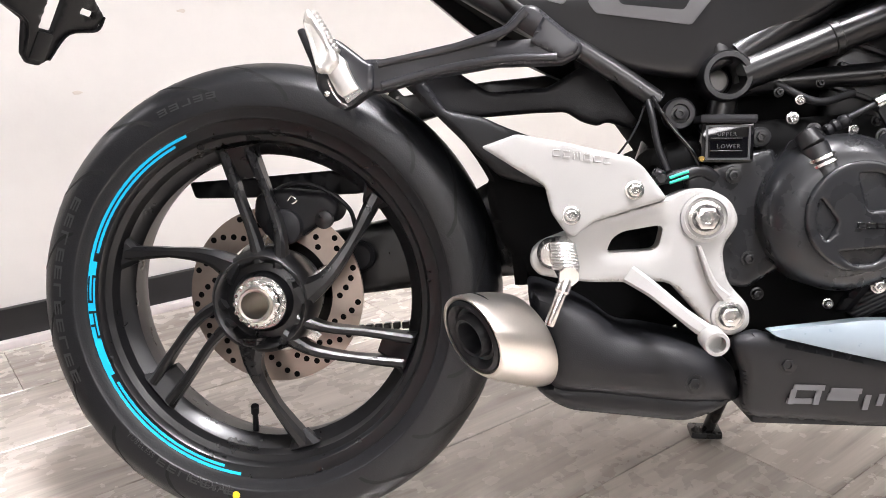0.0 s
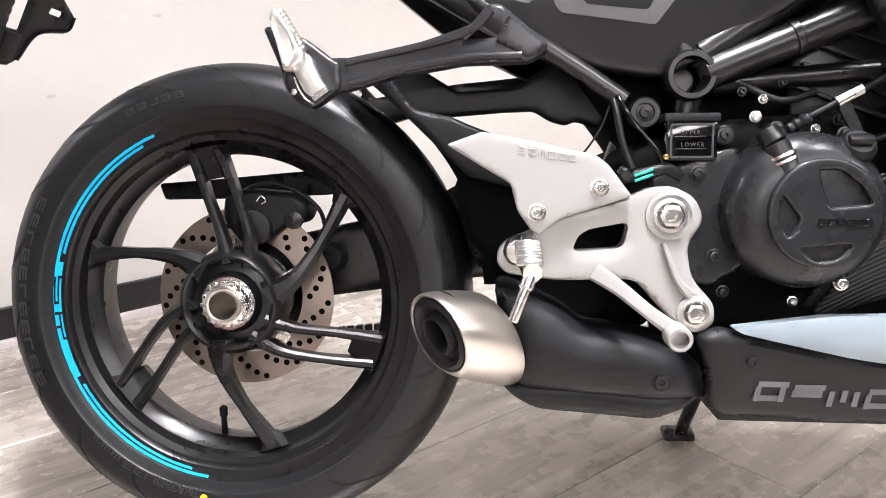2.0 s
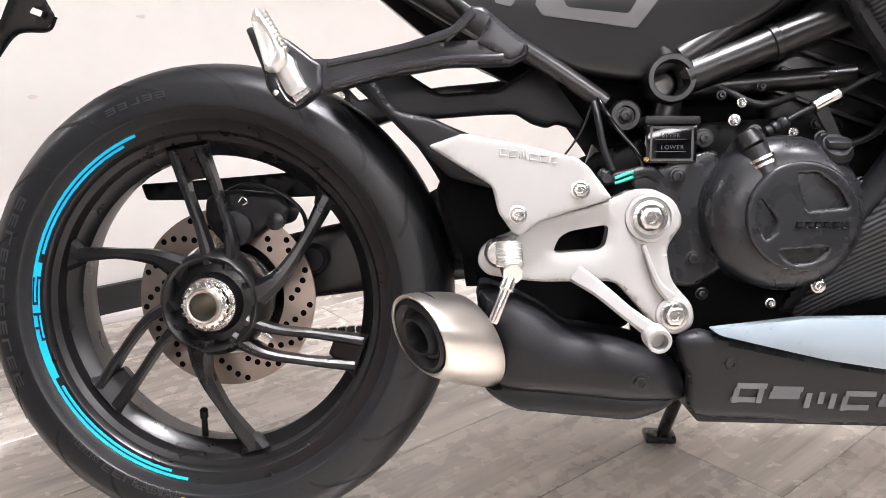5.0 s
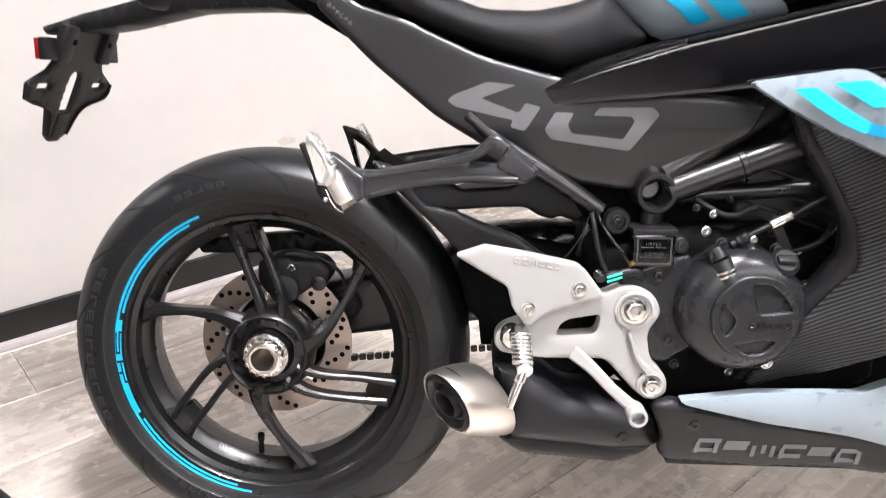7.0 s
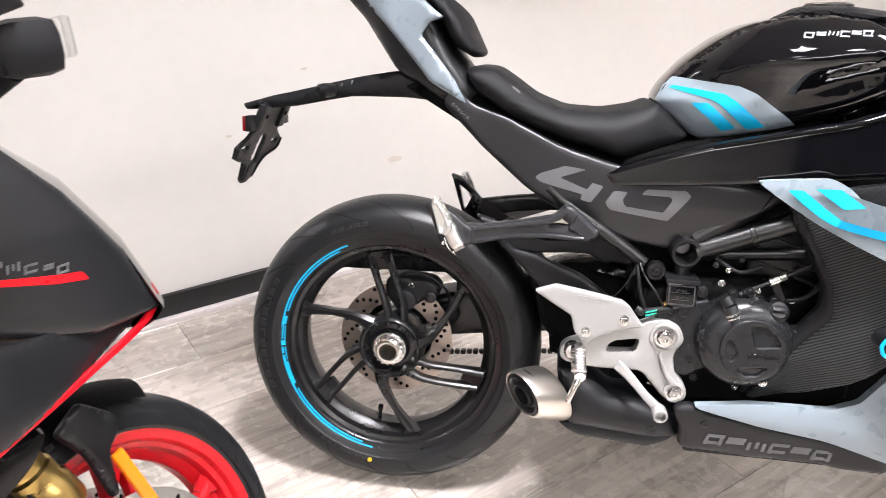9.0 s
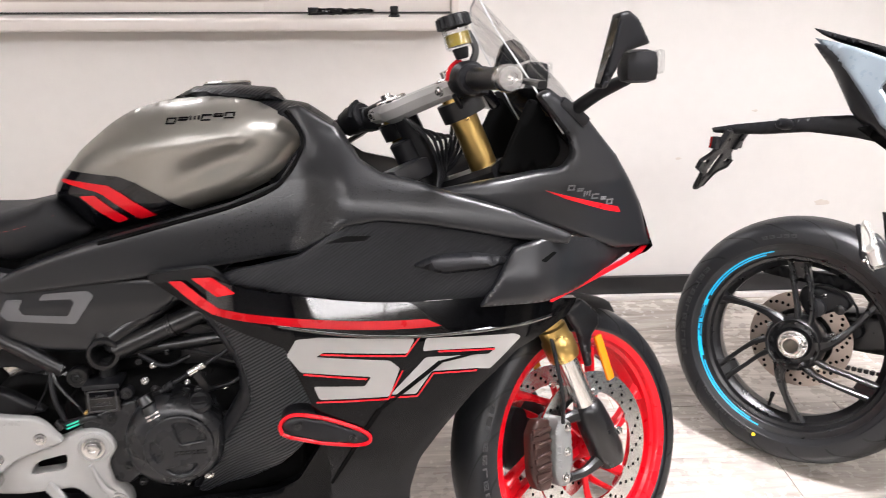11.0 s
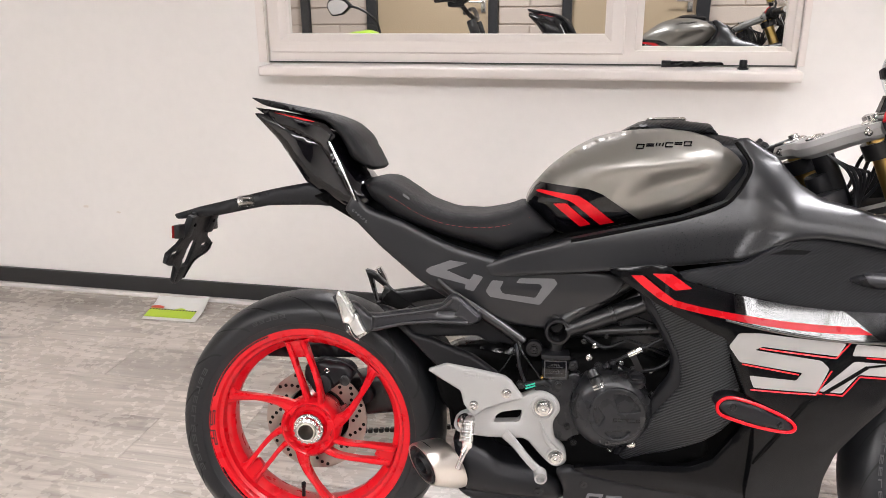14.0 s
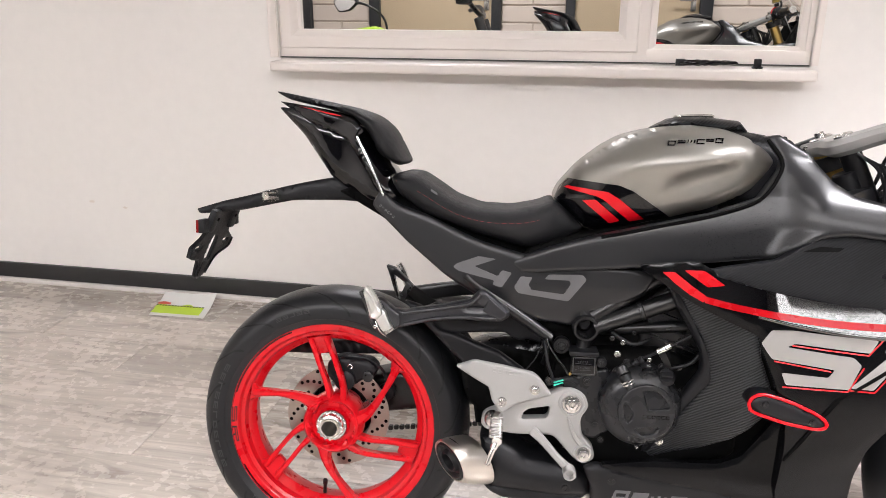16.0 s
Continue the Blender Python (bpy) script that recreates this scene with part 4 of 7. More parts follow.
def chassis(bike, look):
    # passenger footrest bracket
    lat = lambda x, z: 0.178 + 0.03 * smooth_step(0.30, 0.15, x)
    br = part("footrest_bracket", skin([(0.152, 0.594), (0.188, 0.595), (0.262, 0.614), (0.312, 0.631), (0.331, 0.652), (0.344, 0.651), (0.393, 0.610), (0.391, 0.600), (0.374, 0.590), (0.305, 0.589), (0.240, 0.577), (0.184, 0.559), (0.158, 0.555)], lat, 0.006, 0.007, 0.022, 0.006,
               holes=[[(0.303, 0.615), (0.322, 0.631), (0.343, 0.617)]], corner=0.005), BRACKET_COAT, bike, "black cast passenger footrest bracket")
    for edge in ([(0.180, 0.5885), (0.262, 0.608), (0.312, 0.624), (0.334, 0.644)], [(0.184, 0.5655), (0.240, 0.5825), (0.305, 0.595), (0.366, 0.597)]):
        part("bracket_rib", tube([(x, -lat(x, z) - 0.0005, z) for x, z in edge], 0.0042, 6, 10), BRACKET_COAT, br)
    part("bracket_gusset", skin([(0.338, 0.612), (0.352, 0.640), (0.389, 0.609), (0.386, 0.600), (0.372, 0.594)], lambda x, z: lat(x, z) + 0.003, 0.003, 0.004, 0.010, 0.006, corner=0.003), BRACKET_COAT, br)
    part("footrest_clevis", skin([(0.127, 0.618), (0.137, 0.615), (0.152, 0.604), (0.167, 0.592), (0.176, 0.588), (0.176, 0.561), (0.152, 0.543), (0.140, 0.538), (0.121, 0.549), (0.111, 0.566), (0.112, 0.582)], lambda x, z: 0.212, 0.005, 0.007, 0.024, 0.008, corner=0.005), BRACKET_COAT, br)
    part("heel_plate", skin([(0.088, 0.627), (0.093, 0.630), (0.104, 0.628), (0.122, 0.582), (0.122, 0.556), (0.112, 0.560), (0.107, 0.582)], lambda x, z: 0.206, 0.003, 0.004, 0.010, 0.008, corner=0.004), BRACKET_COAT, br)
    peg = part("passenger_footrest", skin([(0.109, 0.646), (0.114, 0.641), (0.120, 0.630), (0.128, 0.619), (0.133, 0.606), (0.141, 0.598), (0.143, 0.588), (0.131, 0.575), (0.125, 0.577), (0.117, 0.577), (0.116, 0.588), (0.112, 0.605), (0.105, 0.622), (0.103, 0.632), (0.105, 0.641)], lambda x, z: 0.236, 0.006, 0.005, 0.016, 0.005, corner=0.003,
               holes=[[(0.109, 0.631), (0.114, 0.626), (0.124, 0.611), (0.128, 0.600), (0.124, 0.590), (0.120, 0.590), (0.115, 0.608)]]), PEG_METAL, bike, "folded bright metal passenger footrest")
    part("footrest_pocket", skin([(0.108, 0.634), (0.116, 0.627), (0.127, 0.611), (0.131, 0.600), (0.125, 0.587), (0.118, 0.587), (0.113, 0.608)], lambda x, z: 0.230, 0.001, 0.002, 0.008, 0.006, corner=0.003), PEG_METAL, peg)
    part("footrest_rib", beam([(0.107, -0.235, 0.626), (0.113, -0.235, 0.607), (0.119, -0.235, 0.584)], (0.002, 0.0028, 0.003), (0.004, 0.004, 0.004)), PEG_METAL, peg)
    part("footrest_shank", skin([(0.130, 0.592), (0.141, 0.597), (0.148, 0.590), (0.149, 0.584), (0.158, 0.566), (0.163, 0.560), (0.145, 0.550), (0.139, 0.555), (0.131, 0.570), (0.128, 0.576)], lambda x, z: 0.228, 0.002, 0.0025, 0.020, 0.005, corner=0.002), PEG_METAL, peg, "square brushed metal shank")
    part("shank_end", skin([(0.146, 0.550), (0.163, 0.560), (0.168, 0.557), (0.150, 0.544)], lambda x, z: 0.226, 0.001, 0.002, 0.016, 0.005, corner=0.001), CHROME, peg)
    part("spring_clip", tube([(0.128, -0.226, 0.570), (0.134, -0.229, 0.557), (0.142, -0.229, 0.546), (0.150, -0.226, 0.541)], 0.0012, 4, 6), CHROME, peg)
    part("pivot_pin", lathe([(0, 0), (0, 0.004), (0.003, 0.0035), (0.004, 0)], (0.124, -0.211, 0.556), (0, -1, 0), 12), CHROME, peg)
    for k in range(10):
        t = k / 9
        part("footrest_tooth", box((0.116 + 0.023 * t, -0.224, 0.641 - 0.039 * t), (0.0042, 0.014, 0.0042), 0.0006, Matrix.Rotation(0.15, 4, "Y"), 1), PEG_METAL, peg)
    # bracket of the other side, seen over the tyre
    part("left_footrest_bracket", skin([(0.082, 0.627), (0.106, 0.622), (0.152, 0.586), (0.286, 0.610), (0.38, 0.62), (0.50, 0.61), (0.50, 0.580), (0.38, 0.580), (0.287, 0.575), (0.22, 0.566), (0.119, 0.534), (0.107, 0.568)], lambda x, z: -0.16, 0.003, 0.004, 0.02, 0.008, holes=[[(0.101, 0.608), (0.132, 0.592), (0.115, 0.563)]], corner=0.004), BLACK_SATIN, bike)
    part("passenger_footrest", beam([(0.108, 0.20, 0.642), (0.118, 0.202, 0.62), (0.133, 0.20, 0.586)], (0.014, 0.018, 0.016), (0.02, 0.026, 0.02)), CHROME, bike, "folded bright metal passenger footrest")
    # sub-frame and main tubes
    part("subframe_tube", tube([(0.30, -0.13, 0.675), (0.345, -0.135, 0.640), (0.42, -0.138, 0.592), (0.478, -0.14, 0.552)], 0.0115, 4), FRAME_TUBE, bike)
    lug = part("subframe_lug", lathe([(0, 0), (0, 0.0165), (0.006, 0.0175), (0.018, 0.0175), (0.021, 0.0155), (0.021, 0.0105), (0.017, 0.010), (0.017, 0)], (0.500, -0.125, 0.539), (0, -1, 0), 28), BLACK_SATIN, bike)
    part("lug_bolt", bolt((0.500, -0.142, 0.539), 0.0062, h=0.006), BLACK_SATIN, lug)
    pivot = part("frame_tube_end", lathe([(-0.26, 0.027), (0, 0.027), (0.003, 0.025), (0.003, 0.020), (0.0, 0.0185), (-0.12, 0.0185), (-0.12, 0)], (0.547, -0.152, 0.578), (0, -1, 0), 40), BLACK_SATIN, bike, "open end of a thick black frame tube")
    # added disc in the hollow tube, painted pale where light shows through
    part("tube_plug", lathe([(-0.06, 0.0), (-0.06, 0.0182), (-0.059, 0.0182), (-0.05, 0.012), (-0.05, 0)], (0.547, -0.152, 0.578), (0, -1, 0), 28), SILVER_CAST if look["rim"] is BLACK_SATIN else BLACK_SATIN, pivot)
    for a, b, r in (((0.565, -0.138, 0.580), (0.86, -0.15, 0.700), 0.0180), ((0.56, -0.13, 0.60), (0.80, -0.12, 0.76), 0.019), ((0.545, -0.13, 0.60), (0.492, -0.12, 0.715), 0.014), ((0.55, -0.13, 0.56), (0.52, -0.13, 0.42), 0.015), ((0.565, -0.12, 0.57), (0.75, -0.12, 0.585), 0.012)):
        part("frame_tube", tube([a, (Vector(a) + Vector(b)) / 2, b], r, 3, 16), FRAME_TUBE, bike)
    part("tube_collar", lathe([(0, 0.0182), (0.001, 0.0196), (0.008, 0.0196), (0.009, 0.0182)], (0.652, -0.1415, 0.6155), (0.295, -0.012, 0.12), 24), BLACK_SATIN, bike)
    # footrest hanger casting
    lat = lambda x, z: 0.180
    hg = part("footrest_hanger", skin([(0.342, 0.392), (0.352, 0.402), (0.380, 0.413), (0.407, 0.428), (0.478, 0.447), (0.503, 0.459), (0.524, 0.460), (0.548, 0.448), (0.558, 0.424), (0.540, 0.398), (0.546, 0.362), (0.570, 0.336), (0.572, 0.314), (0.553, 0.302), (0.530, 0.314), (0.488, 0.361), (0.404, 0.359), (0.350, 0.366), (0.340, 0.378)], lat, 0.003, 0.004, 0.03, 0.007,
               holes=[[(0.420, 0.390), (0.427, 0.407), (0.438, 0.414), (0.481, 0.422), (0.475, 0.394)]], corner=0.012), SILVER_CAST, bike, "silver cast footrest hanger plate")
    part("pivot_boss", lathe([(0.0, 0.026), (0.003, 0.0255), (0.004, 0.022), (0.001, 0.021), (0.001, 0)], (0.522, -0.180, 0.429), (0, -1, 0), 36), SILVER_CAST, hg)
    part("pivot_bolt", bolt((0.522, -0.181, 0.429), 0.0125, h=0.010), CHROME, hg)
    part("lower_boss", lathe([(0.0, 0.019), (0.004, 0.0185), (0.005, 0.015), (0.003, 0.0145), (0.003, 0)], (0.549, -0.180, 0.326), (0, -1, 0), 30), SILVER_CAST, hg)
    part("lower_bolt", bolt((0.549, -0.183, 0.326), 0.0105, h=0.009), CHROME, hg)
    rib = beam([(0.515, -0.183, 0.40), (0.53, -0.183, 0.362), (0.545, -0.183, 0.345)], (0.004, 0.008, 0.012), (0.008, 0.01, 0.008))
    part("casting_rib", rib, SILVER_CAST, hg)
    heel_lat = lambda x, z: 0.192 + 0.012 * smooth_step(0.46, 0.30, x)
    heel = part("heel_guard", skin([(0.288, 0.503), (0.325, 0.516), (0.380, 0.506), (0.443, 0.492), (0.456, 0.482), (0.481, 0.449), (0.405, 0.425), (0.385, 0.409), (0.377, 0.413), (0.362, 0.434), (0.355, 0.462), (0.320, 0.483)], heel_lat, 0.0022, 0.0038, 0.014, 0.006, corner=0.0045), SILVER_CAST, bike, "silver cast heel guard plate with a raised mark")
    for p in ((0.447, -0.192, 0.458), (0.382, -0.197, 0.432)):
        part("heel_bolt", bolt(p, 0.0068, h=0.006), CHROME, heel)
    marks = bmesh.new()
    for k in range(6):
        x = 0.366 + k * 0.0105
        z = 0.4965 - k * 0.0016
        for dx, dz, sx, sz in (((-0.0032, 0, 0.0014, 0.0075), (0, 0.003, 0.007, 0.0014), (0, -0.003, 0.007, 0.0014)) if k != 2 else ((-0.0032, 0, 0.0014, 0.0075), (0, 0.0015, 0.0014, 0.005), (0.0032, 0, 0.0014, 0.0075))):
            grow(marks, box((x + dx, -heel_lat(x, z) - 0.0004, z + dz), (sx, 0.0014, sz), 0.0003, None, 1))
    part("raised_mark", marks, SILVER_CAST, heel)
    # rider's footrest, lowered, ribbed
    fp = part("rider_footrest", beam([(0.372, -0.19, 0.398), (0.372, -0.215, 0.392), (0.374, -0.245, 0.385), (0.376, -0.275, 0.378)], (0.026, 0.024, 0.022, 0.018), (0.024, 0.02, 0.02, 0.018), side=(0, 0, 1)), CHROME, bike, "ribbed bright metal rider's footrest")
    ribs = bmesh.new()
    for k in range(8):
        grow(ribs, box((0.373, -0.212 - k * 0.0085, 0.4025 - k * 0.0022), (0.026, 0.003, 0.005), 0.001, None, 1))
    part("footrest_ribs", ribs, CHROME, fp)
    part("feeler_peg", lathe([(0, 0.007), (0.012, 0.0075), (0.014, 0.0055), (0.045, 0.005), (0.047, 0.004), (0.047, 0)], (0.374, -0.268, 0.374), (-0.35, -0.25, -0.9), 16), CHROME, fp)
    part("footrest_clevis", lathe([(0, 0), (0, 0.0165), (0.012, 0.0165), (0.018, 0.013), (0.020, 0.006), (0.020, 0)], (0.364, -0.178, 0.391), (0, -1, 0), 24), CHROME, fp)
    # rear brake pedal
    pedal = part("brake_pedal", beam([(0.446, -0.178, 0.368), (0.468, -0.198, 0.354), (0.492, -0.222, 0.335), (0.516, -0.240, 0.318)], (0.020, 0.016, 0.014, 0.016), (0.010, 0.010, 0.010, 0.014)), SILVER_CAST, bike, "silver brake pedal")
    part("pedal_tip", lathe([(0, 0), (0, 0.011), (0.004, 0.0125), (0.026, 0.0125), (0.028, 0.0115), (0.028, 0.0085), (0.016, 0.008), (0.016, 0)], (0.517, -0.233, 0.315), (0.05, -1, -0.1), 28), SILVER_CAST, pedal)
    # exhaust
    body_lat = lambda x, z: 0.192 - 0.5 * max(0, 0.29 - z) ** 1.5 - 0.02 * smooth_step(0.50, 0.60, x)
    ex = part("exhaust_shield", skin([(0.338, 0.350), (0.350, 0.352), (0.378, 0.342), (0.413, 0.325), (0.437, 0.304), (0.494, 0.297), (0.539, 0.284), (0.563, 0.266), (0.575, 0.228), (0.555, 0.220), (0.366, 0.236), (0.350, 0.27)], body_lat, 0.026, 0.036, 0.12, 0.009, corner=0.014), BLACK_PLASTIC, bike, "matte black exhaust silencer shield")
    part("silencer_underside", skin([(0.345, 0.240), (0.360, 0.225), (0.385, 0.212), (0.513, 0.203), (0.545, 0.215), (0.565, 0.232), (0.42, 0.250)], lambda x, z: 0.172, 0.014, 0.02, 0.11, 0.009, corner=0.012), BLACK_PLASTIC, ex)
    part("shield_bolt", bolt((0.516, -0.186, 0.252), 0.0075, h=0.004), BLACK_SATIN, ex)
    # end cone: from a wide ring at the shield to a narrower opening that faces back, outward and down
    face_n = Vector((-0.713, -0.626, -0.316)).normalized()
    tip_in, tip_out = Vector((0.331, -0.155, 0.289)), Vector((0.279, -0.205, 0.303))
    side_u = (Vector((0.0, 0.0, 1.0)) - face_n * face_n.z).normalized()
    side_v = face_n.cross(side_u)
    tip = bmesh.new()
    rows = []
    for t, r in ((0.0, 0.0545), (0.0, 0.0575), (0.05, 0.058), (0.35, 0.0565), (0.65, 0.0535), (0.85, 0.0505), (0.95, 0.0485), (1.0, 0.0465), (1.0, 0.044), (0.96, 0.043), (0.8, 0.0425)):
        o = tip_in.lerp(tip_out, t)
        rows.append([tip.verts.new(o + (side_u * math.cos(q) + side_v * math.sin(q)) * r) for q in (2 * math.pi * i / 56 for i in range(56))])
    for p, q in zip(rows, rows[1:]):
        for i in range(56):
            tip.faces.new((p[i], p[(i + 1) % 56], q[(i + 1) % 56], q[i]))
    bmesh.ops.recalc_face_normals(tip, faces=tip.faces[:])
    tp = part("exhaust_tip", tip, STEEL, ex, "brushed steel exhaust end cone", sharp=50)
    part("end_cap", lathe([(-0.030, 0.0), (-0.030, 0.0155), (-0.004, 0.0165), (0.003, 0.0185), (0.004, 0.0215), (-0.001, 0.0240), (-0.006, 0.0255), (-0.006, 0.0300), (-0.001, 0.0325), (0.002, 0.037), (0.000, 0.0415), (-0.02, 0.0425)], tip_out, face_n, 44), BLACK_PLASTIC, tp)
    # collector between silencer and belly
    part("exhaust_pipe", tube([(0.55, -0.10, 0.26), (0.62, -0.05, 0.25), (0.72, 0.0, 0.26), (0.9, 0.0, 0.30), (1.0, 0.0, 0.45)], 0.03, 5, 16), BLACK_SATIN, bike)
    # stand
    st = part("side_stand", tube([(0.66, 0.10, 0.27), (0.646, 0.172, 0.155), (0.634, 0.234, 0.064)], 0.010, 4), BLACK_SATIN, bike, "black side stand, down")
    part("stand_foot", box((0.630, 0.240, 0.0575), (0.050, 0.036, 0.012), 0.005, Matrix.Rotation(radians(11), 4, "X")), BLACK_SATIN, st)


def engine(bike, look):
    # painted near black, as the gaps behind the covers lie in shade
    part("crankcase", skin([(0.47, 0.50), (0.56, 0.53), (0.70, 0.54), (0.80, 0.50), (0.86, 0.42), (0.86, 0.32), (0.70, 0.28), (0.54, 0.29), (0.47, 0.36)], lambda x, z: 0.15, 0.02, 0.03, 0.30, 0.03, corner=0.02), BLACK_DEEP, bike, "dark engine crankcase, blackened for the shade in its gaps")
    part("cylinder_block", skin([(0.66, 0.52), (0.80, 0.52), (0.92, 0.62), (0.88, 0.70), (0.74, 0.70), (0.66, 0.62)], lambda x, z: 0.115, 0.01, 0.02, 0.23, 0.03, corner=0.02), BLACK_SATIN, bike)
    fins = bmesh.new()
    for k in range(6):
        grow(fins, box((0.73 + 0.012 * k, -0.118, 0.545 + 0.022 * k), (0.15, 0.012, 0.005), 0.001, Matrix.Rotation(0.35, 4, "Y"), 1))
    part("cooling_ribs", fins, BLACK_SATIN, bike)
    plate = part("sprocket_side_plate", skin([(0.500, 0.470), (0.520, 0.480), (0.547, 0.488), (0.580, 0.500), (0.594, 0.500), (0.598, 0.478), (0.590, 0.451), (0.598, 0.398), (0.608, 0.378), (0.570, 0.352), (0.54, 0.36), (0.52, 0.42)], lambda x, z: 0.168, 0.004, 0.006, 0.03, 0.014, corner=0.010), ENGINE, bike, "dark grey engine side plate")
    for p in ((0.552, -0.169, 0.473), (0.571, -0.169, 0.385)):
        part("plate_bolt", bolt(p, 0.006, h=0.005), BLACK_SATIN, plate)
    c = (0.655, 0.435)
    fc = (0.6635, 0.433)
    y = -0.2215
    pockets = [[(0.656, 0.4755), (0.677, 0.4765), (0.698, 0.460), (0.708, 0.4425), (0.667, 0.4385)], [(0.622, 0.452), (0.640, 0.428), (0.629, 0.408), (0.619, 0.428)], [(0.640, 0.3985), (0.691, 0.4025), (0.676, 0.387), (0.655, 0.3855)]]
    cov = part("clutch_cover", lathe([(-0.04, 0.0815), (0.0, 0.0800), (0.008, 0.0785), (0.015, 0.0745), (0.021, 0.0680), (0.025, 0.0600), (0.0275, 0.0500), (0.0285, 0.0)], (c[0], -0.1885, c[1]), (0, -1, 0), 64), ENGINE, bike, "round dark engine clutch cover with sunk pockets")
    face = skin([(fc[0] + 0.0550 * math.cos(math.radians(a)), fc[1] + 0.0550 * math.sin(math.radians(a))) for a in range(0, 360, 8)], lambda x, z: -y, 0.0022, 0.0036, 0.0085, 0.005, corner=0.005, holes=pockets)
    part("cover_face", face, ENGINE, cov, sharp=80)
    cap = part("filler_cap", lathe([(0, 0), (0, 0.019), (0.010, 0.019), (0.013, 0.016), (0.016, 0.014), (0.016, 0)], (c[0] + 0.044, -0.192, c[1] + 0.060), (0.05, -0.75, 0.55), 24), BLACK_PLASTIC, cov, "black screw cap of the oil filler")
    part("cap_grip", box((c[0] + 0.0447, -0.207, c[1] + 0.071), (0.024, 0.012, 0.008), 0.003, Matrix.Rotation(0.6, 4, "X")), BLACK_PLASTIC, cap)
    # clutch cable with its boot, lever and stay
    part("clutch_cable", tube([(0.645, -0.180, 0.523), (0.665, -0.182, 0.534), (0.70, -0.182, 0.553), (0.76, -0.175, 0.585), (0.84, -0.15, 0.625)], 0.0034, 6, 10), BLACK_PLASTIC, bike)
    part("cable_boot", lathe([(0, 0.003), (0.002, 0.006), (0.006, 0.0062), (0.008, 0.0048), (0.010, 0.0066), (0.014, 0.0068), (0.016, 0.005), (0.019, 0.007), (0.024, 0.007), (0.027, 0.004), (0.028, 0)], (0.636, -0.182, 0.517), (0.87, 0.0, 0.48), 16), BLACK_PLASTIC, bike)
    part("cable_adjuster", grow(rod((0.684, -0.182, 0.544), (0.700, -0.182, 0.553), 0.0068), rod((0.700, -0.182, 0.553), (0.710, -0.182, 0.5585), 0.0055, n=6)), CHROME, bike)
    part("cable_stay", skin([(0.688, 0.540), (0.700, 0.545), (0.716, 0.512), (0.706, 0.508)], lambda x, z: 0.180, 0.001, 0.002, 0.006, 0.012, corner=0.002), BLACK_SATIN, bike)
    part("clutch_lever", skin([(0.598, 0.498), (0.603, 0.508), (0.634, 0.519), (0.637, 0.514), (0.622, 0.504)], lambda x, z: 0.184, 0.001, 0.002, 0.005, 0.012, corner=0.003), BLACK_SATIN, bike)
    mk = bmesh.new()
    for k in range(6):
        x, z = 0.660 + k * 0.0088, 0.4245
        for dz in (0.0026, -0.0026):
            grow(mk, box((x, y - 0.0008, z + dz), (0.0068, 0.002, 0.0014), 0.0003, None, 1))
        grow(mk, box((x - 0.003, y - 0.0008, z), (0.0014, 0.002, 0.0066), 0.0003, None, 1))
    part("raised_mark", mk, BLACK_GLOSS, cov)
    part("cover_spout", tube([(0.650, -0.203, 0.440), (0.637, -0.206, 0.466), (0.620, -0.200, 0.502)], 0.0165, 4, 20, 0.0130), ENGINE, cov)
    for d in (0.0, 0.006):
        part("spout_clip", lathe([(0, 0.0142), (0.0, 0.0158), (0.003, 0.0158), (0.003, 0.0142)], (0.629 - d * 0.4, -0.2035 + d * 0.15, 0.483 + d * 0.9), (-0.43, 0.12, 0.9), 24), CHROME, cov)
    part("spout_cap", rod((0.620, -0.200, 0.502), (0.612, -0.194, 0.516), 0.0125, 0.0115, 20), BLACK_SATIN, cov)
    for a in (20, 62, 108, 300, 340):
        part("cover_bolt", bolt(polar(0.088, a, -0.176, c), 0.0055, h=0.006), CHROME if a == 300 else BLACK_SATIN, cov)
    box_ = part("fluid_reservoir", box((0.5435, -0.150, 0.507), (0.054, 0.05, 0.042), 0.004), BLACK_GLOSS, bike, "small black brake fluid reservoir")
    part("reservoir_lid", box((0.5435, -0.150, 0.5315), (0.058, 0.056, 0.009), 0.003), BLACK_PLASTIC, box_)
    lines = bmesh.new()
    for z in (0.513, 0.500):
        grow(lines, box((0.542, -0.1756, z - 0.0015), (0.032, 0.0010, 0.0008), 0.0002, None, 1))
    part("moulded_lines", lines, EMBOSS, box_)
    part("sight_frame", skin([(0.521, 0.489), (0.566, 0.489), (0.566, 0.525), (0.521, 0.525)], lambda x, z: 0.1762, 0.0004, 0.0008, 0.002, 0.008, holes=[[(0.5232, 0.4912), (0.5638, 0.4912), (0.5638, 0.5228), (0.5232, 0.5228)]], corner=0.0015), EMBOSS, box_)
    for text, z in (("UPPER", 0.5135), ("LOWER", 0.501)):
        for bm, at, wide in letters(text, 0.0062, 0.0006):
            bm.transform(Matrix.Translation((0.532 + at, -0.1764, z)))
            part("moulded_letter", bm, EMBOSS, box_)
    part("reservoir_ear", rod((0.579, -0.150, 0.513), (0.579, -0.168, 0.513), 0.0105), BLACK_PLASTIC, box_)
    part("reservoir_screw", bolt((0.579, -0.167, 0.513), 0.0052, h=0.004), BLACK_SATIN, box_)
    part("vent_screw", rod((0.517, -0.172, 0.490), (0.517, -0.180, 0.490), 0.0028), GOLD, box_)
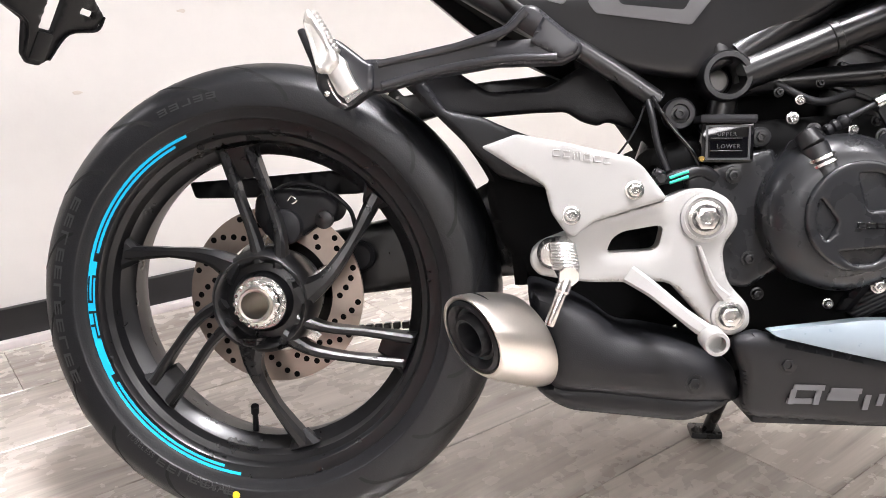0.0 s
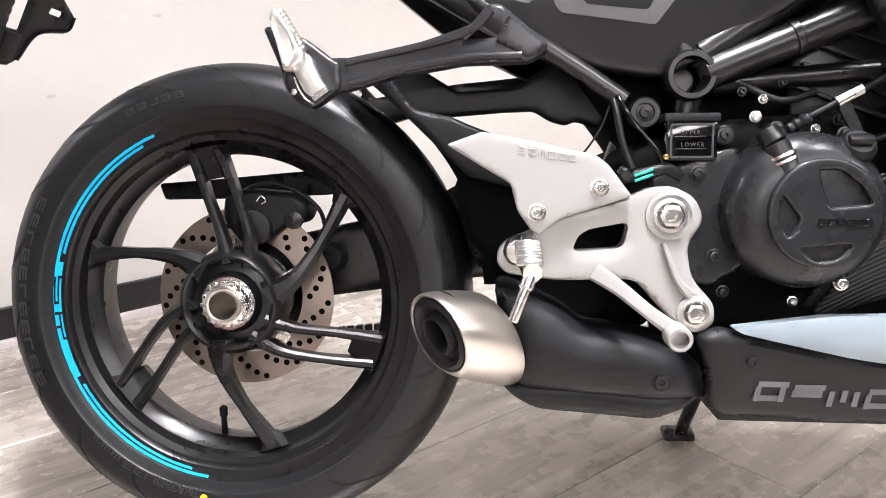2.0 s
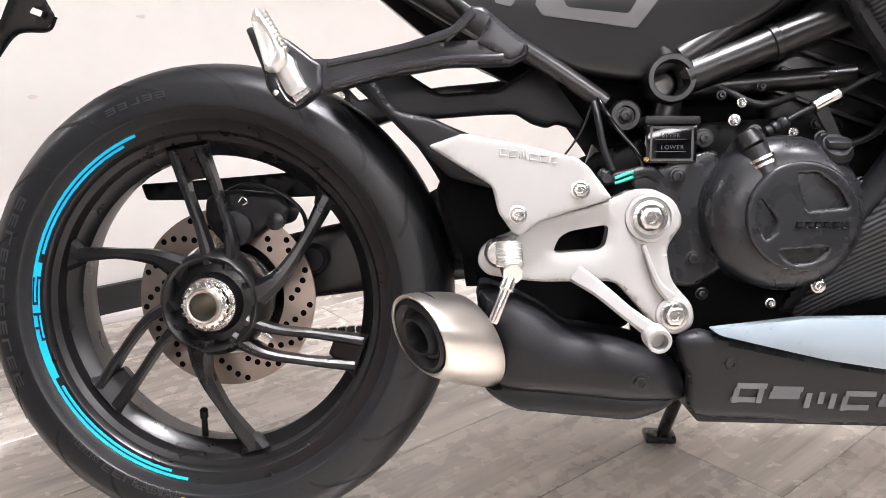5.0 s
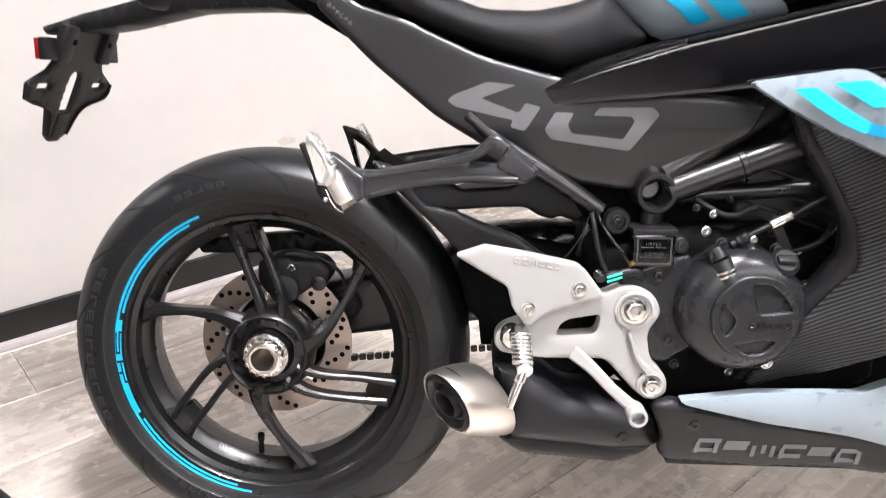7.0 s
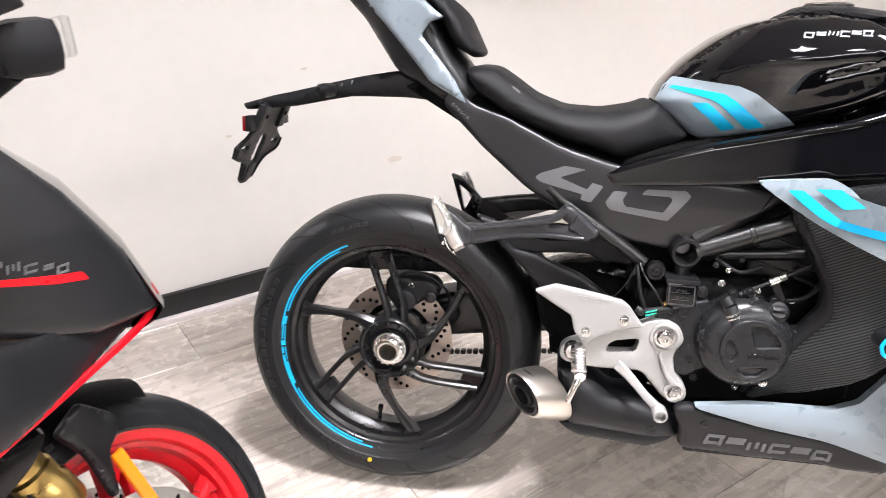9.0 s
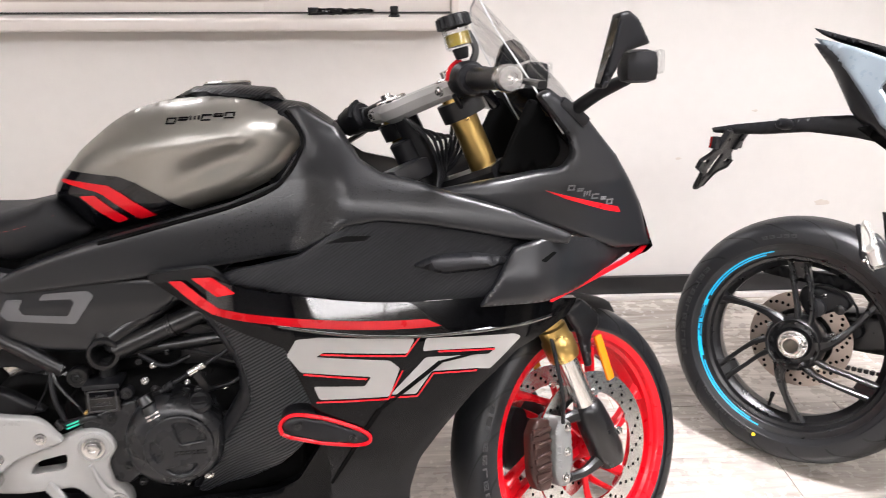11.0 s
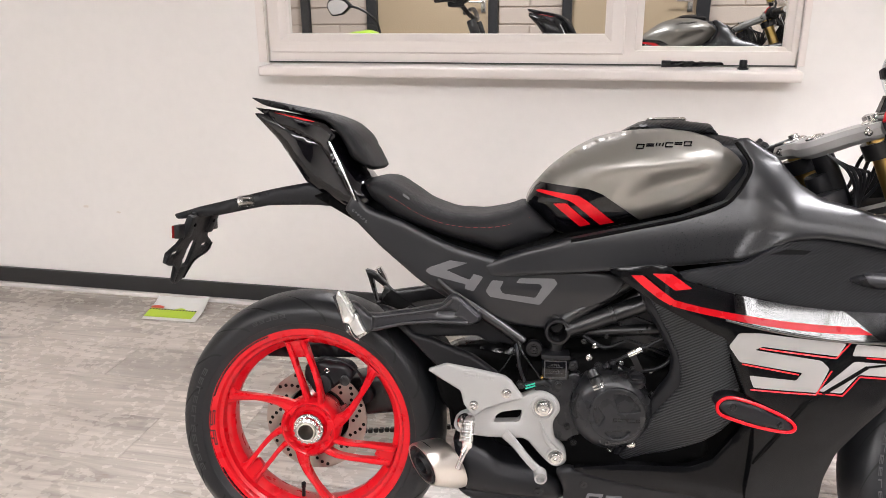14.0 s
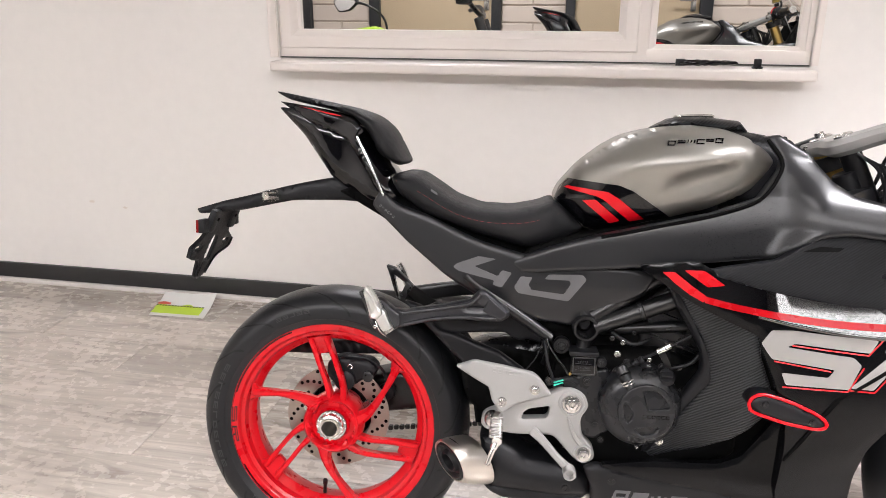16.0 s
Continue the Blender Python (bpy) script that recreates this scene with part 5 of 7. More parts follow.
    # hoses and cables
    hoses = (([(0.468, -0.160, 0.556), (0.475, -0.168, 0.541), (0.488, -0.172, 0.522), (0.506, -0.174, 0.500), (0.518, -0.172, 0.479)], 0.0026, BLACK_GLOSS), ([(0.464, -0.158, 0.552), (0.467, -0.168, 0.534), (0.473, -0.172, 0.504), (0.483, -0.174, 0.478)], 0.0036, BLACK_PLASTIC),
             ([(0.462, -0.155, 0.550), (0.450, -0.160, 0.520), (0.430, -0.160, 0.492), (0.410, -0.155, 0.478)], 0.0012, BLACK_PLASTIC), ([(0.60, -0.14, 0.57), (0.64, -0.15, 0.55), (0.68, -0.14, 0.56)], 0.0042, BLACK_PLASTIC), ([(0.70, -0.15, 0.50), (0.76, -0.155, 0.52), (0.80, -0.14, 0.58)], 0.0042, BLACK_PLASTIC))
    for path, r, coat in hoses:
        part("hose", tube(path, r, 6, 10), coat, bike)
    part("hose_elbow", tube([(0.470, -0.168, 0.468), (0.500, -0.172, 0.474), (0.520, -0.170, 0.478), (0.534, -0.164, 0.470)], 0.0065, 5, 14), BLACK_PLASTIC, bike)
    part("hose_banjo", grow(rod((0.470, -0.172, 0.476), (0.478, -0.178, 0.472), 0.006), rod((0.476, -0.170, 0.470), (0.476, -0.182, 0.470), 0.0055, n=6)), BLACK_SATIN, bike)
    for dz in (0.0, 0.0055):
        part("paint_tag", rod((0.485, -0.1775, 0.465 + dz), (0.504, -0.1785, 0.472 + dz), 0.0016), GREEN_TAG, bike)
    for p, r, m in (((0.610, -0.165, 0.532), 0.0055, CHROME), ((0.60, -0.15, 0.560), 0.0045, BLACK_SATIN), ((0.622, -0.15, 0.552), 0.0045, CHROME), ((0.645, -0.14, 0.570), 0.004, BLACK_SATIN), ((0.675, -0.155, 0.520), 0.0045, CHROME), ((0.70, -0.15, 0.530), 0.005, BLACK_SATIN), ((0.735, -0.15, 0.505), 0.0045, CHROME), ((0.74, -0.15, 0.40), 0.005, BLACK_SATIN), ((0.66, -0.15, 0.335), 0.005, CHROME), ((0.586, -0.15, 0.345), 0.006, BLACK_SATIN), ((0.70, -0.145, 0.345), 0.0045, CHROME), ((0.79, -0.16, 0.42), 0.005, CHROME), ((0.82, -0.16, 0.395), 0.005, BLACK_SATIN)):
        part("engine_bolt", bolt(p, r * 0.8, h=0.006), m, bike)
    # dark core that closes the machine between the panels
    part("inner_core", skin([(0.40, 0.70), (0.60, 0.74), (0.95, 0.74), (1.02, 0.55), (0.98, 0.36), (0.90, 0.27), (0.62, 0.26), (0.56, 0.34), (0.52, 0.42), (0.49, 0.50), (0.40, 0.62)], lambda x, z: 0.098, 0.01, 0.02, 0.19, 0.04, corner=0.02), BLACK_DEEP, bike)
    part("shock_absorber", tube([(0.47, -0.02, 0.40), (0.51, -0.02, 0.52), (0.54, -0.02, 0.62)], 0.028, 4, 16), BLACK_SATIN, bike)


def slab_lettering(strokes, top, lift, r=0.001, step=0.012):
    """Graphic bands as thin raised outlines on a panel."""
    bm = bmesh.new()
    for s in strokes:
        grow(bm, decal(s, top, lift, step, corner=0.004))
    return bm


def word_marks(name, x0, z0, dx, dz, n, w, h, top, material, parent, lift=0.0016, s=0.0018):
    """A short run of plain slanted shapes that stands for a mark which is not lettered."""
    kinds = (((-0.5, 0, s, h), (0, 0.5, w, s), (0, -0.5, w, s)), ((0, 0.5, w, s), (0, 0.0, w * 0.9, s), (-0.5, -0.2, s, h * 0.6)), ((-0.5, 0, s, h), (0.5, 0, s, h), (0, 0.1, s, h * 0.7)), ((-0.5, 0, s, h), (0.5, 0, s, h), (0, 0.5, w, s), (0, -0.5, w, s)), ((0, 0.0, w, s * 1.3), (0, 0.45, w, s)))
    for k in range(n):
        x, z = x0 + dx * k, z0 + dz * k
        bm = bmesh.new()
        for a, b, sx, sz in kinds[(3, 4, 2, 0, 4, 3)[k % 6]]:
            px, pz = x + a * (w - s) + 0.22 * b * h, z + b * (h - s)
            grow(bm, box((px, -top(px, pz) - lift + 0.0006, pz), (sx, 0.0014, sz), 0, Matrix(((1, 0, 0.22, 0), (0, 1, 0, 0), (0, 0, 1, 0), (0, 0, 0, 1))), 1))
        part(name, bm, material, parent)


def ribbon(xs, lo, hi, top, lift, across=6):
    """A narrow strip that follows a panel between two edges; it tapers where they meet."""
    bm = bmesh.new()
    rows = []
    for x in xs:
        rows.append([bm.verts.new((x, -top(x, z) - lift, z)) for z in (lo(x) + (hi(x) - lo(x)) * j / across for j in range(across + 1))])
    for p, q in zip(rows, rows[1:]):
        for j in range(across):
            bm.faces.new((p[j], q[j], q[j + 1], p[j + 1]))
    bmesh.ops.solidify(bm, geom=bm.faces[:], thickness=0.0008)
    bmesh.ops.recalc_face_normals(bm, faces=bm.faces[:])
    return bm


def bodywork(bike, look):
    gloss = look["tail"]
    # tail
    tb, tail_top = bulge([(-0.120, 0.998), (-0.02, 0.982), (0.07, 0.958), (0.115, 0.89), (0.17, 0.83), (0.14, 0.785), (0.08, 0.80), (0.015, 0.838), (-0.002, 0.851), (-0.026, 0.886), (-0.062, 0.938)], lambda x, z: 0.088 + 0.03 * smooth_step(0.0, 0.15, x) - 0.03 * smooth_step(0.0, -0.12, x), 0.05, 0.035, 0.014, 0.012)
    part("tail_body", tb, MATTE_GREY if look["rim"] is BLACK_SATIN else BLACK_GLOSS, bike, "pointed tail fairing", sharp=80)
    side_lat = lambda x, z: 0.096 + 0.03 * smooth_step(0.0, 0.12, x) - 0.055 * smooth_step(0.0, -0.125, x)
    side = part("tail_side_panel", skin([(-0.122, 1.010), (-0.03, 0.994), (0.055, 0.974), (0.095, 0.948), (0.068, 0.938), (0.053, 0.913), (0.080, 0.886), (0.116, 0.846), (0.143, 0.804), (0.073, 0.834), (0.024, 0.886), (-0.025, 0.938), (-0.075, 0.975)] if look["rim"] is BLACK_SATIN else [(-0.122, 1.010), (-0.03, 0.994), (0.055, 0.974), (0.082, 0.952), (0.068, 0.936), (0.100, 0.878), (0.130, 0.818), (0.118, 0.824), (0.085, 0.872), (0.046, 0.926), (0.02, 0.94), (-0.055, 0.968)], side_lat, 0.006, 0.010, 0.012, 0.014, sides=(-1,), corner=0.006), gloss, bike, look["tail_label"])
    mirrored(side)
    if look["rim"] is RED_PAINT:
        part("side_stripe", decal([(-0.070, 0.9975), (0.02, 0.9805), (0.034, 0.977), (0.01, 0.9787)], side_lat, 0.001, 0.008, corner=0.001), RED_PAINT, side, "thin red stripe")
        part("panel_edge", beam([(0.068, -0.118, 0.938), (0.098, -0.126, 0.882), (0.126, -0.13, 0.822)], (0.004, 0.006, 0.004), (0.004, 0.005, 0.004)), CHROME, side)
    cowl, _ = bulge([(-0.130, 1.032), (-0.056, 1.017), (0.052, 0.998), (0.094, 0.986), (0.126, 0.962), (0.150, 0.918), (0.163, 0.893), (0.146, 0.883), (0.104, 0.903), (0.080, 0.95), (0.05, 0.978), (-0.02, 0.995), (-0.095, 1.012)], lambda x, z: 0.05 + 0.065 * smooth_step(-0.13, 0.06, x), 0.045, 0.026, 0.012, 0.014)
    part("rear_seat_cowl", cowl, SEAT_FABRIC, bike, "matte black cover over the rear seat", sharp=80)
    part("tail_light", box((-0.060, 0, 0.962), (0.05, 0.06, 0.02), 0.006, Matrix.Rotation(0.9, 4, "Y")), RED_LENS, bike)
    # rear mudguard arm and number plate bracket
    arm = part("mudguard_arm", skin([(-0.323, 0.778), (-0.262, 0.796), (-0.171, 0.813), (-0.06, 0.835), (0.0, 0.846), (0.06, 0.83), (0.10, 0.795), (0.02, 0.797), (-0.094, 0.794), (-0.21, 0.776), (-0.316, 0.767)], lambda x, z: 0.042, 0.008, 0.012, 0.084, 0.018, corner=0.005), BLACK_PLASTIC, bike, "black plastic rear mudguard arm")
    half_plate = [(0.012, -0.058), (0.029, -0.047), (0.048, -0.004), (0.110, 0.012), (0.119, 0.037), (0.080, 0.056), (0.066, 0.074), (0.074, 0.100), (0.060, 0.128)]
    lean_back = Matrix.Translation((-0.320, 0.0, 0.666)) @ Matrix.Rotation(radians(24.2), 4, "Y") @ Matrix.Rotation(radians(90), 4, "Z")
    plate = skin(half_plate + [(-u, v) for u, v in half_plate[::-1]], lambda x, z: 0.004, 0.003, 0.004, 0.007, 0.010,
                 holes=[[(-0.015, 0.048), (-0.008, 0.055), (0.008, 0.055), (0.015, 0.048), (0.015, -0.008), (-0.015, -0.008)], [(0.060, 0.037), (0.094, 0.037), (0.094, 0.028), (0.060, 0.028)], [(-0.094, 0.037), (-0.060, 0.037), (-0.060, 0.028), (-0.094, 0.028)]], corner=0.004)
    plate.transform(lean_back)
    bracket = part("plate_bracket", plate, BLACK_PLASTIC, arm, "black number plate bracket with slots")
    for s in (-1, 1):
        # folded lower rim, shoulder boss and reflector on each side
        rim = beam([(s * 0.026, -0.004, -0.047), (s * 0.046, -0.005, -0.004), (s * 0.108, -0.005, 0.013), (s * 0.116, -0.005, 0.036)], (0.003, 0.003, 0.003, 0.003), (0.005, 0.006, 0.006, 0.005))
        rim.transform(lean_back)
        part("bracket_rim", rim, BLACK_PLASTIC, bracket)
        boss = box((s * 0.060, -0.004, 0.098), (0.034, 0.016, 0.055), 0.006)
        boss.transform(lean_back)
        part("bracket_boss", boss, BLACK_PLASTIC, bracket)
        screw = lathe([(0, 0), (0, 0.0045), (0.002, 0.004), (0.002, 0)], (s * 0.052, -0.012, 0.104), (0, -1, 0), 12)
        screw.transform(lean_back)
        part("bracket_screw", screw, BLACK_DEEP, bracket)
        part("reflector_mount", box((-0.285, s * 0.090, 0.746), (0.012, 0.030, 0.030), 0.002), BLACK_PLASTIC, bracket)
        part("reflector", box((-0.2935, s * 0.092, 0.746), (0.005, 0.028, 0.028), 0.0015), RED_LENS, bracket, "red rear reflector")
    tongue = box((0.0, -0.001, -0.031), (0.034, 0.010, 0.040), 0.003)
    tongue.transform(lean_back)
    part("bracket_tongue", tongue, BLACK_PLASTIC, bracket)
    ind = part("rear_indicator", lathe([(0, 0), (0, 0.012), (0.02, 0.014), (0.045, 0.012), (0.055, 0.006), (0.055, 0)], (-0.130, -0.045, 0.806), (-0.25, -1, 0.05), 18), BLACK_PLASTIC if look["rim"] is BLACK_SATIN else CLEAR, arm, "indicator stalk" if look["rim"] is BLACK_SATIN else "indicator stalk wrapped in clear film")
    if look["rim"] is RED_PAINT:
        part("indicator_core", lathe([(0, 0), (0, 0.008), (0.045, 0.009), (0.05, 0.004), (0.05, 0)], (-0.130, -0.045, 0.806), (-0.25, -1, 0.05), 14), CHROME, ind)
    # rear side panel with its grey figures
    rear_lat = lambda x, z: 0.118 + 0.035 * smooth_step(0.10, 0.45, x) - 0.22 * max(0, 0.66 - z)
    rear = part("rear_side_panel", skin([(0.098, 0.800), (0.120, 0.838), (0.150, 0.806), (0.219, 0.790), (0.323, 0.748), (0.415, 0.724), (0.50, 0.712), (0.643, 0.702), (0.680, 0.690), (0.660, 0.655), (0.566, 0.598), (0.522, 0.578), (0.454, 0.586), (0.384, 0.606), (0.326, 0.633), (0.256, 0.672), (0.173, 0.733)], rear_lat, 0.005, 0.012, 0.03, 0.008, sides=(-1,), corner=0.012), MATTE_GREY, bike, "matte graphite side panel with grey figures")
    mirrored(rear)
    four = [[(0.273, 0.692), (0.282, 0.700), (0.325, 0.718), (0.362, 0.714), (0.317, 0.697), (0.366, 0.679), (0.374, 0.692), (0.394, 0.687), (0.374, 0.656), (0.355, 0.661), (0.359, 0.670), (0.283, 0.685)]]
    ring_ = [[(0.412, 0.681), (0.436, 0.680), (0.428, 0.665), (0.434, 0.654), (0.500, 0.647), (0.513, 0.670), (0.509, 0.676), (0.460, 0.677), (0.468, 0.687), (0.535, 0.688), (0.544, 0.679), (0.509, 0.632), (0.408, 0.646), (0.399, 0.658)]]
    part("figure_mark", slab_lettering(four, rear_lat, 0.0012), GREY_MARK, rear, "grey angular figure")
    part("figure_mark", slab_lettering(ring_, rear_lat, 0.0012), GREY_MARK, rear, "grey angular figure")
    word_marks("small_mark", 0.118, 0.800, 0.0055, -0.004, 6, 0.0042, 0.005, rear_lat, GREY_MARK, rear, 0.001, 0.001)
    # added black filler that keeps the gap below seat and tank dark
    part("seat_base", skin([(0.40, 0.700), (0.43, 0.735), (0.50, 0.758), (0.56, 0.774), (0.68, 0.798), (0.76, 0.815), (0.76, 0.76), (0.66, 0.735), (0.45, 0.700)], lambda x, z: 0.118, 0.006, 0.010, 0.236, 0.03, corner=0.01), BLACK_DEEP, bike)
    part("tail_core", skin([(0.02, 0.82), (0.12, 0.86), (0.30, 0.76), (0.44, 0.72), (0.44, 0.62), (0.33, 0.65), (0.2, 0.73)], lambda x, z: 0.085, 0.01, 0.02, 0.17, 0.03), BLACK_DEEP, bike)
    # seat
    sb, seat_top = bulge([(0.134, 0.860), (0.150, 0.872), (0.186, 0.874), (0.222, 0.855), (0.262, 0.830), (0.32, 0.812), (0.388, 0.810), (0.444, 0.821), (0.474, 0.834), (0.50, 0.815), (0.541, 0.776), (0.50, 0.752), (0.462, 0.738), (0.42, 0.730), (0.322, 0.756), (0.205, 0.794), (0.150, 0.828)], lambda x, z: 0.135 - 0.03 * smooth_step(0.40, 0.54, x), 0.085, 0.035, 0.013, 0.014)
    seat = part("rider_seat", sb, SEAT_FABRIC, bike, "black vinyl rider's seat with red stitching" if look["rim"] is RED_PAINT else "black vinyl rider's seat", sharp=80)
    if look["rim"] is RED_PAINT:
        path = [(0.150, 0.856), (0.20, 0.838), (0.27, 0.803), (0.34, 0.787), (0.42, 0.788), (0.485, 0.806)]
        line = spline([(x, -seat_top(x, z) - 0.0004, z) for x, z in path], 16)
        thread = bmesh.new()
        for a, b, d in zip(line[::3], line[1::3], line[2::3]):
            grow(thread, tube([a, b, d], 0.00042, 1, 5))
        part("seat_stitching", thread, STITCH, seat)
    part("seat_tag", decal([(0.222, 0.8465), (0.236, 0.8385), (0.237, 0.8335), (0.223, 0.8415)], seat_top, 0.0012, 0.004), GREY_MARK, seat)
    # tank
    tank_out = [(0.472, 0.832), (0.486, 0.863), (0.528, 0.910), (0.580, 0.949), (0.621, 0.971), (0.673, 0.985), (0.740, 0.990), (0.80, 0.984), (0.845, 0.970), (0.884, 0.948), (0.905, 0.922), (0.895, 0.897), (0.862, 0.858), (0.779, 0.822), (0.654, 0.790), (0.562, 0.768), (0.53, 0.776)]
    tk, tank_top = bulge(tank_out, lambda x, z: 0.112 + 0.062 * smooth_step(0.48, 0.72, x) - 0.02 * smooth_step(0.80, 0.92, x) + 0.016 * math.exp(-((z - 0.918 - (x - 0.7) * 0.10) / 0.026) ** 2) - 0.016 * math.exp(-((z - 0.874 - (x - 0.74) * 0.42) / 0.024) ** 2) * smooth_step(0.58, 0.72, x) * smooth_step(0.90, 0.82, x), lambda x, z: 0.045 + 0.047 * smooth_step(0.47, 0.66, x), 0.07, 0.012, 0.016)
    tank = part("fuel_tank", tk, look["tank"], bike, look["tank_label"], sharp=60)
    word_marks("tank_mark", 0.692, 0.953, 0.0178, 0.0012, 6, 0.0146, 0.0100, tank_top, BLACK_GLOSS if look["tank"] is GRAPHITE else BLUE_WHITE, tank, 0.0018, 0.0024)
    patch = [(0.4855, 0.860), (0.5015, 0.8785), (0.600, 0.868), (0.626, 0.858), (0.704, 0.806), (0.562, 0.7715), (0.54, 0.779), (0.4755, 0.8355)]
    part("tank_decal", decal(patch, tank_top, 0.0016, 0.006), BLACK_GLOSS if look["tank"] is GRAPHITE else GREY_BLUE, tank, "angular decal panel")
    for s in ([(0.494, 0.860), (0.502, 0.864), (0.580, 0.854), (0.600, 0.842), (0.652, 0.802), (0.624, 0.796), (0.572, 0.838), (0.560, 0.844)], [(0.530, 0.836), (0.556, 0.838), (0.606, 0.797), (0.586, 0.790)]):
        part("tank_stripe", decal(s, tank_top, 0.0036, 0.006), look["accent"], tank, look["accent_label"] + " stripe")
    pad, _ = bulge([(0.676, 0.986), (0.715, 1.006), (0.78, 1.008), (0.845, 1.001), (0.866, 0.975), (0.80, 0.97)], lambda x, z: 0.095, 0.03, 0.02, 0.008, 0.004)
    part("tank_cover", pad, CARBON, bike, "ribbed black cover on top of the tank")
    part("fuel_cap", lathe([(0, 0), (0.0, 0.04), (0.006, 0.042), (0.009, 0.038), (0.009, 0)], (0.765, 0, 1.004), (-0.02, 0, 1), 30), CHROME, tank)
    # frame cover that runs from the seat to the nose
    ridge = lambda x: 0.848 - 0.16 * (x - 0.92)
    roll = 0.011 if look["cover"] is MATTE_GREY else 0.0
    cov_rear = lambda x, z: 0.150 + 0.14 * (x - 0.386) - 0.34 * max(0, z - 0.86) - roll * smooth_step(0.0, 0.10, z - 0.730 - 0.13 * (x - 0.41))
    cov_front = lambda x, z: 0.262 + 0.03 * (x - 1.0) - 0.95 * soft_ramp(z - ridge(x), 0.016)
    cov_lat = lambda x, z: cov_rear(x, z) + max(-0.01, cov_front(x, z) - cov_rear(x, z)) * smooth_step(-0.035, 0.045, x - 0.915 + 0.5 * max(0, 0.80 - z))
    mirrored(part("frame_cover", skin([(0.386, 0.710), (0.470, 0.742), (0.559, 0.770), (0.77, 0.822), (0.850, 0.853), (0.888, 0.905), (0.893, 0.926), (0.868, 0.968), (0.889, 0.972), (0.941, 0.937), (0.974, 0.886), (1.005, 0.862), (1.060, 0.846), (1.095, 0.832), (1.20, 0.795), (1.292, 0.752), (1.286, 0.737), (1.20, 0.750), (1.064, 0.782), (0.997, 0.792), (0.945, 0.786), (0.876, 0.744), (0.783, 0.730), (0.598, 0.706), (0.411, 0.688)], cov_lat, 0.0045, 0.0100, 0.03, 0.0065, sides=(-1,), corner=0.004), look["cover"], bike, look["cover_label"]))
    # dark tube laid in for the shade of the gap round the tank
    gap_line = [(0.566, 0.7675), (0.620, 0.780), (0.680, 0.795), (0.779, 0.820), (0.850, 0.850), (0.884, 0.894), (0.890, 0.925), (0.868, 0.962)]
    part("tank_seam", tube([(x, -cov_lat(x, z) + 0.001, z) for x, z in gap_line], 0.0036, 8, 8), BLACK_DEEP, bike)
    # dark inner shoulder between tank and head
    ih, _ = bulge([(0.82, 0.985), (0.90, 0.972), (0.95, 0.935), (0.985, 0.87), (1.02, 0.80), (0.85, 0.80), (0.80, 0.88)], lambda x, z: 0.13, 0.05, 0.04, 0.02, 0.012)
    part("head_shroud", ih, CARBON, bike, "ribbed dark shroud behind the steering head")
    # upper side fairing, ribbed
    band = lambda x, z: z - 0.618 - 0.4 * max(0, 1.12 - x) ** 2
    FL = lambda x, z: 0.266 + 0.030 * math.exp(-((x - 1.0) / 0.22) ** 2) - 0.42 * max(0, 0.50 - z) ** 1.7 - (0.145 + 0.145 * smooth_step(0.80, 0.89, x) * smooth_step(1.17, 1.08, x)) * min(0.048, max(0, band(x, z))) - 0.22 * max(0, band(x, z) - 0.048) - 0.20 * smooth_step(1.18, 1.55, x) - 0.055 * smooth_step(0.80, 0.62, x)
    upper = part("upper_side_fairing", skin([(0.725, 0.712), (0.783, 0.729), (0.874, 0.744), (0.943, 0.786), (0.997, 0.792), (1.064, 0.782), (1.20, 0.750), (1.30, 0.722), (1.30, 0.66), (1.14, 0.660), (1.0, 0.666), (0.86, 0.690), (0.79, 0.708)], lambda x, z: FL(x, z) - 0.004, 0.002, 0.003, 0.02, 0.012, sides=(-1,), corner=0.008), CARBON, bike, "ribbed black upper side fairing")
    mirrored(upper)
    part("fairing_pod", skin([(1.040, 0.720), (1.075, 0.732), (1.14, 0.732), (1.205, 0.718), (1.16, 0.704), (1.09, 0.702)], lambda x, z: FL(x, z) + 0.012, 0.014, 0.02, 0.02, 0.012, corner=0.01), BLACK_PLASTIC, upper)
    part("intake_slot", decal([(0.915, 0.762), (0.945, 0.772), (0.985, 0.770), (0.975, 0.763)], lambda x, z: FL(x, z) - 0.004, 0.001, 0.012), BLACK_DEEP, upper)
    # gloss side fairing with stripe and graphic
    crest = lambda x: 0.664 + 0.4 * max(0, 1.12 - x) ** 2
    sf_out = [(0.634, 0.720), (0.738, 0.737), (0.764, 0.722), (0.79, 0.690), (0.86, 0.652), (1.0, 0.628), (1.14, 0.622), (1.28, 0.640), (1.345, 0.625), (1.328, 0.603), (1.215, 0.572), (1.143, 0.515), (1.087, 0.456), (1.047, 0.405), (1.031, 0.350), (1.027, 0.222), (0.93, 0.222), (0.90, 0.30), (0.905, 0.40), (0.90, 0.46), (0.875, 0.53), (0.852, 0.587), (0.846, 0.608), (0.777, 0.638), (0.724, 0.663), (0.671, 0.695)]
    FS = lambda x, z: FL(x, z) + (FL(x, crest(x) - 0.046) - 0.04 * max(0, z - crest(x) + 0.046) - FL(x, z)) * smooth_step(0.90, 0.80, x) * (1 if z > crest(x) - 0.046 else 0)
    sf = part("side_fairing", skin(sf_out, FS, 0.002, 0.003, 0.02, 0.012, sides=(-1,), corner=0.012), look["fairing"], bike, look["fairing_label"])
    mirrored(sf)
    fold = [(x, crest(x) - 0.0495) for x in (0.84, 0.88, 0.93, 0.99, 1.05, 1.11, 1.17, 1.23, 1.28)]
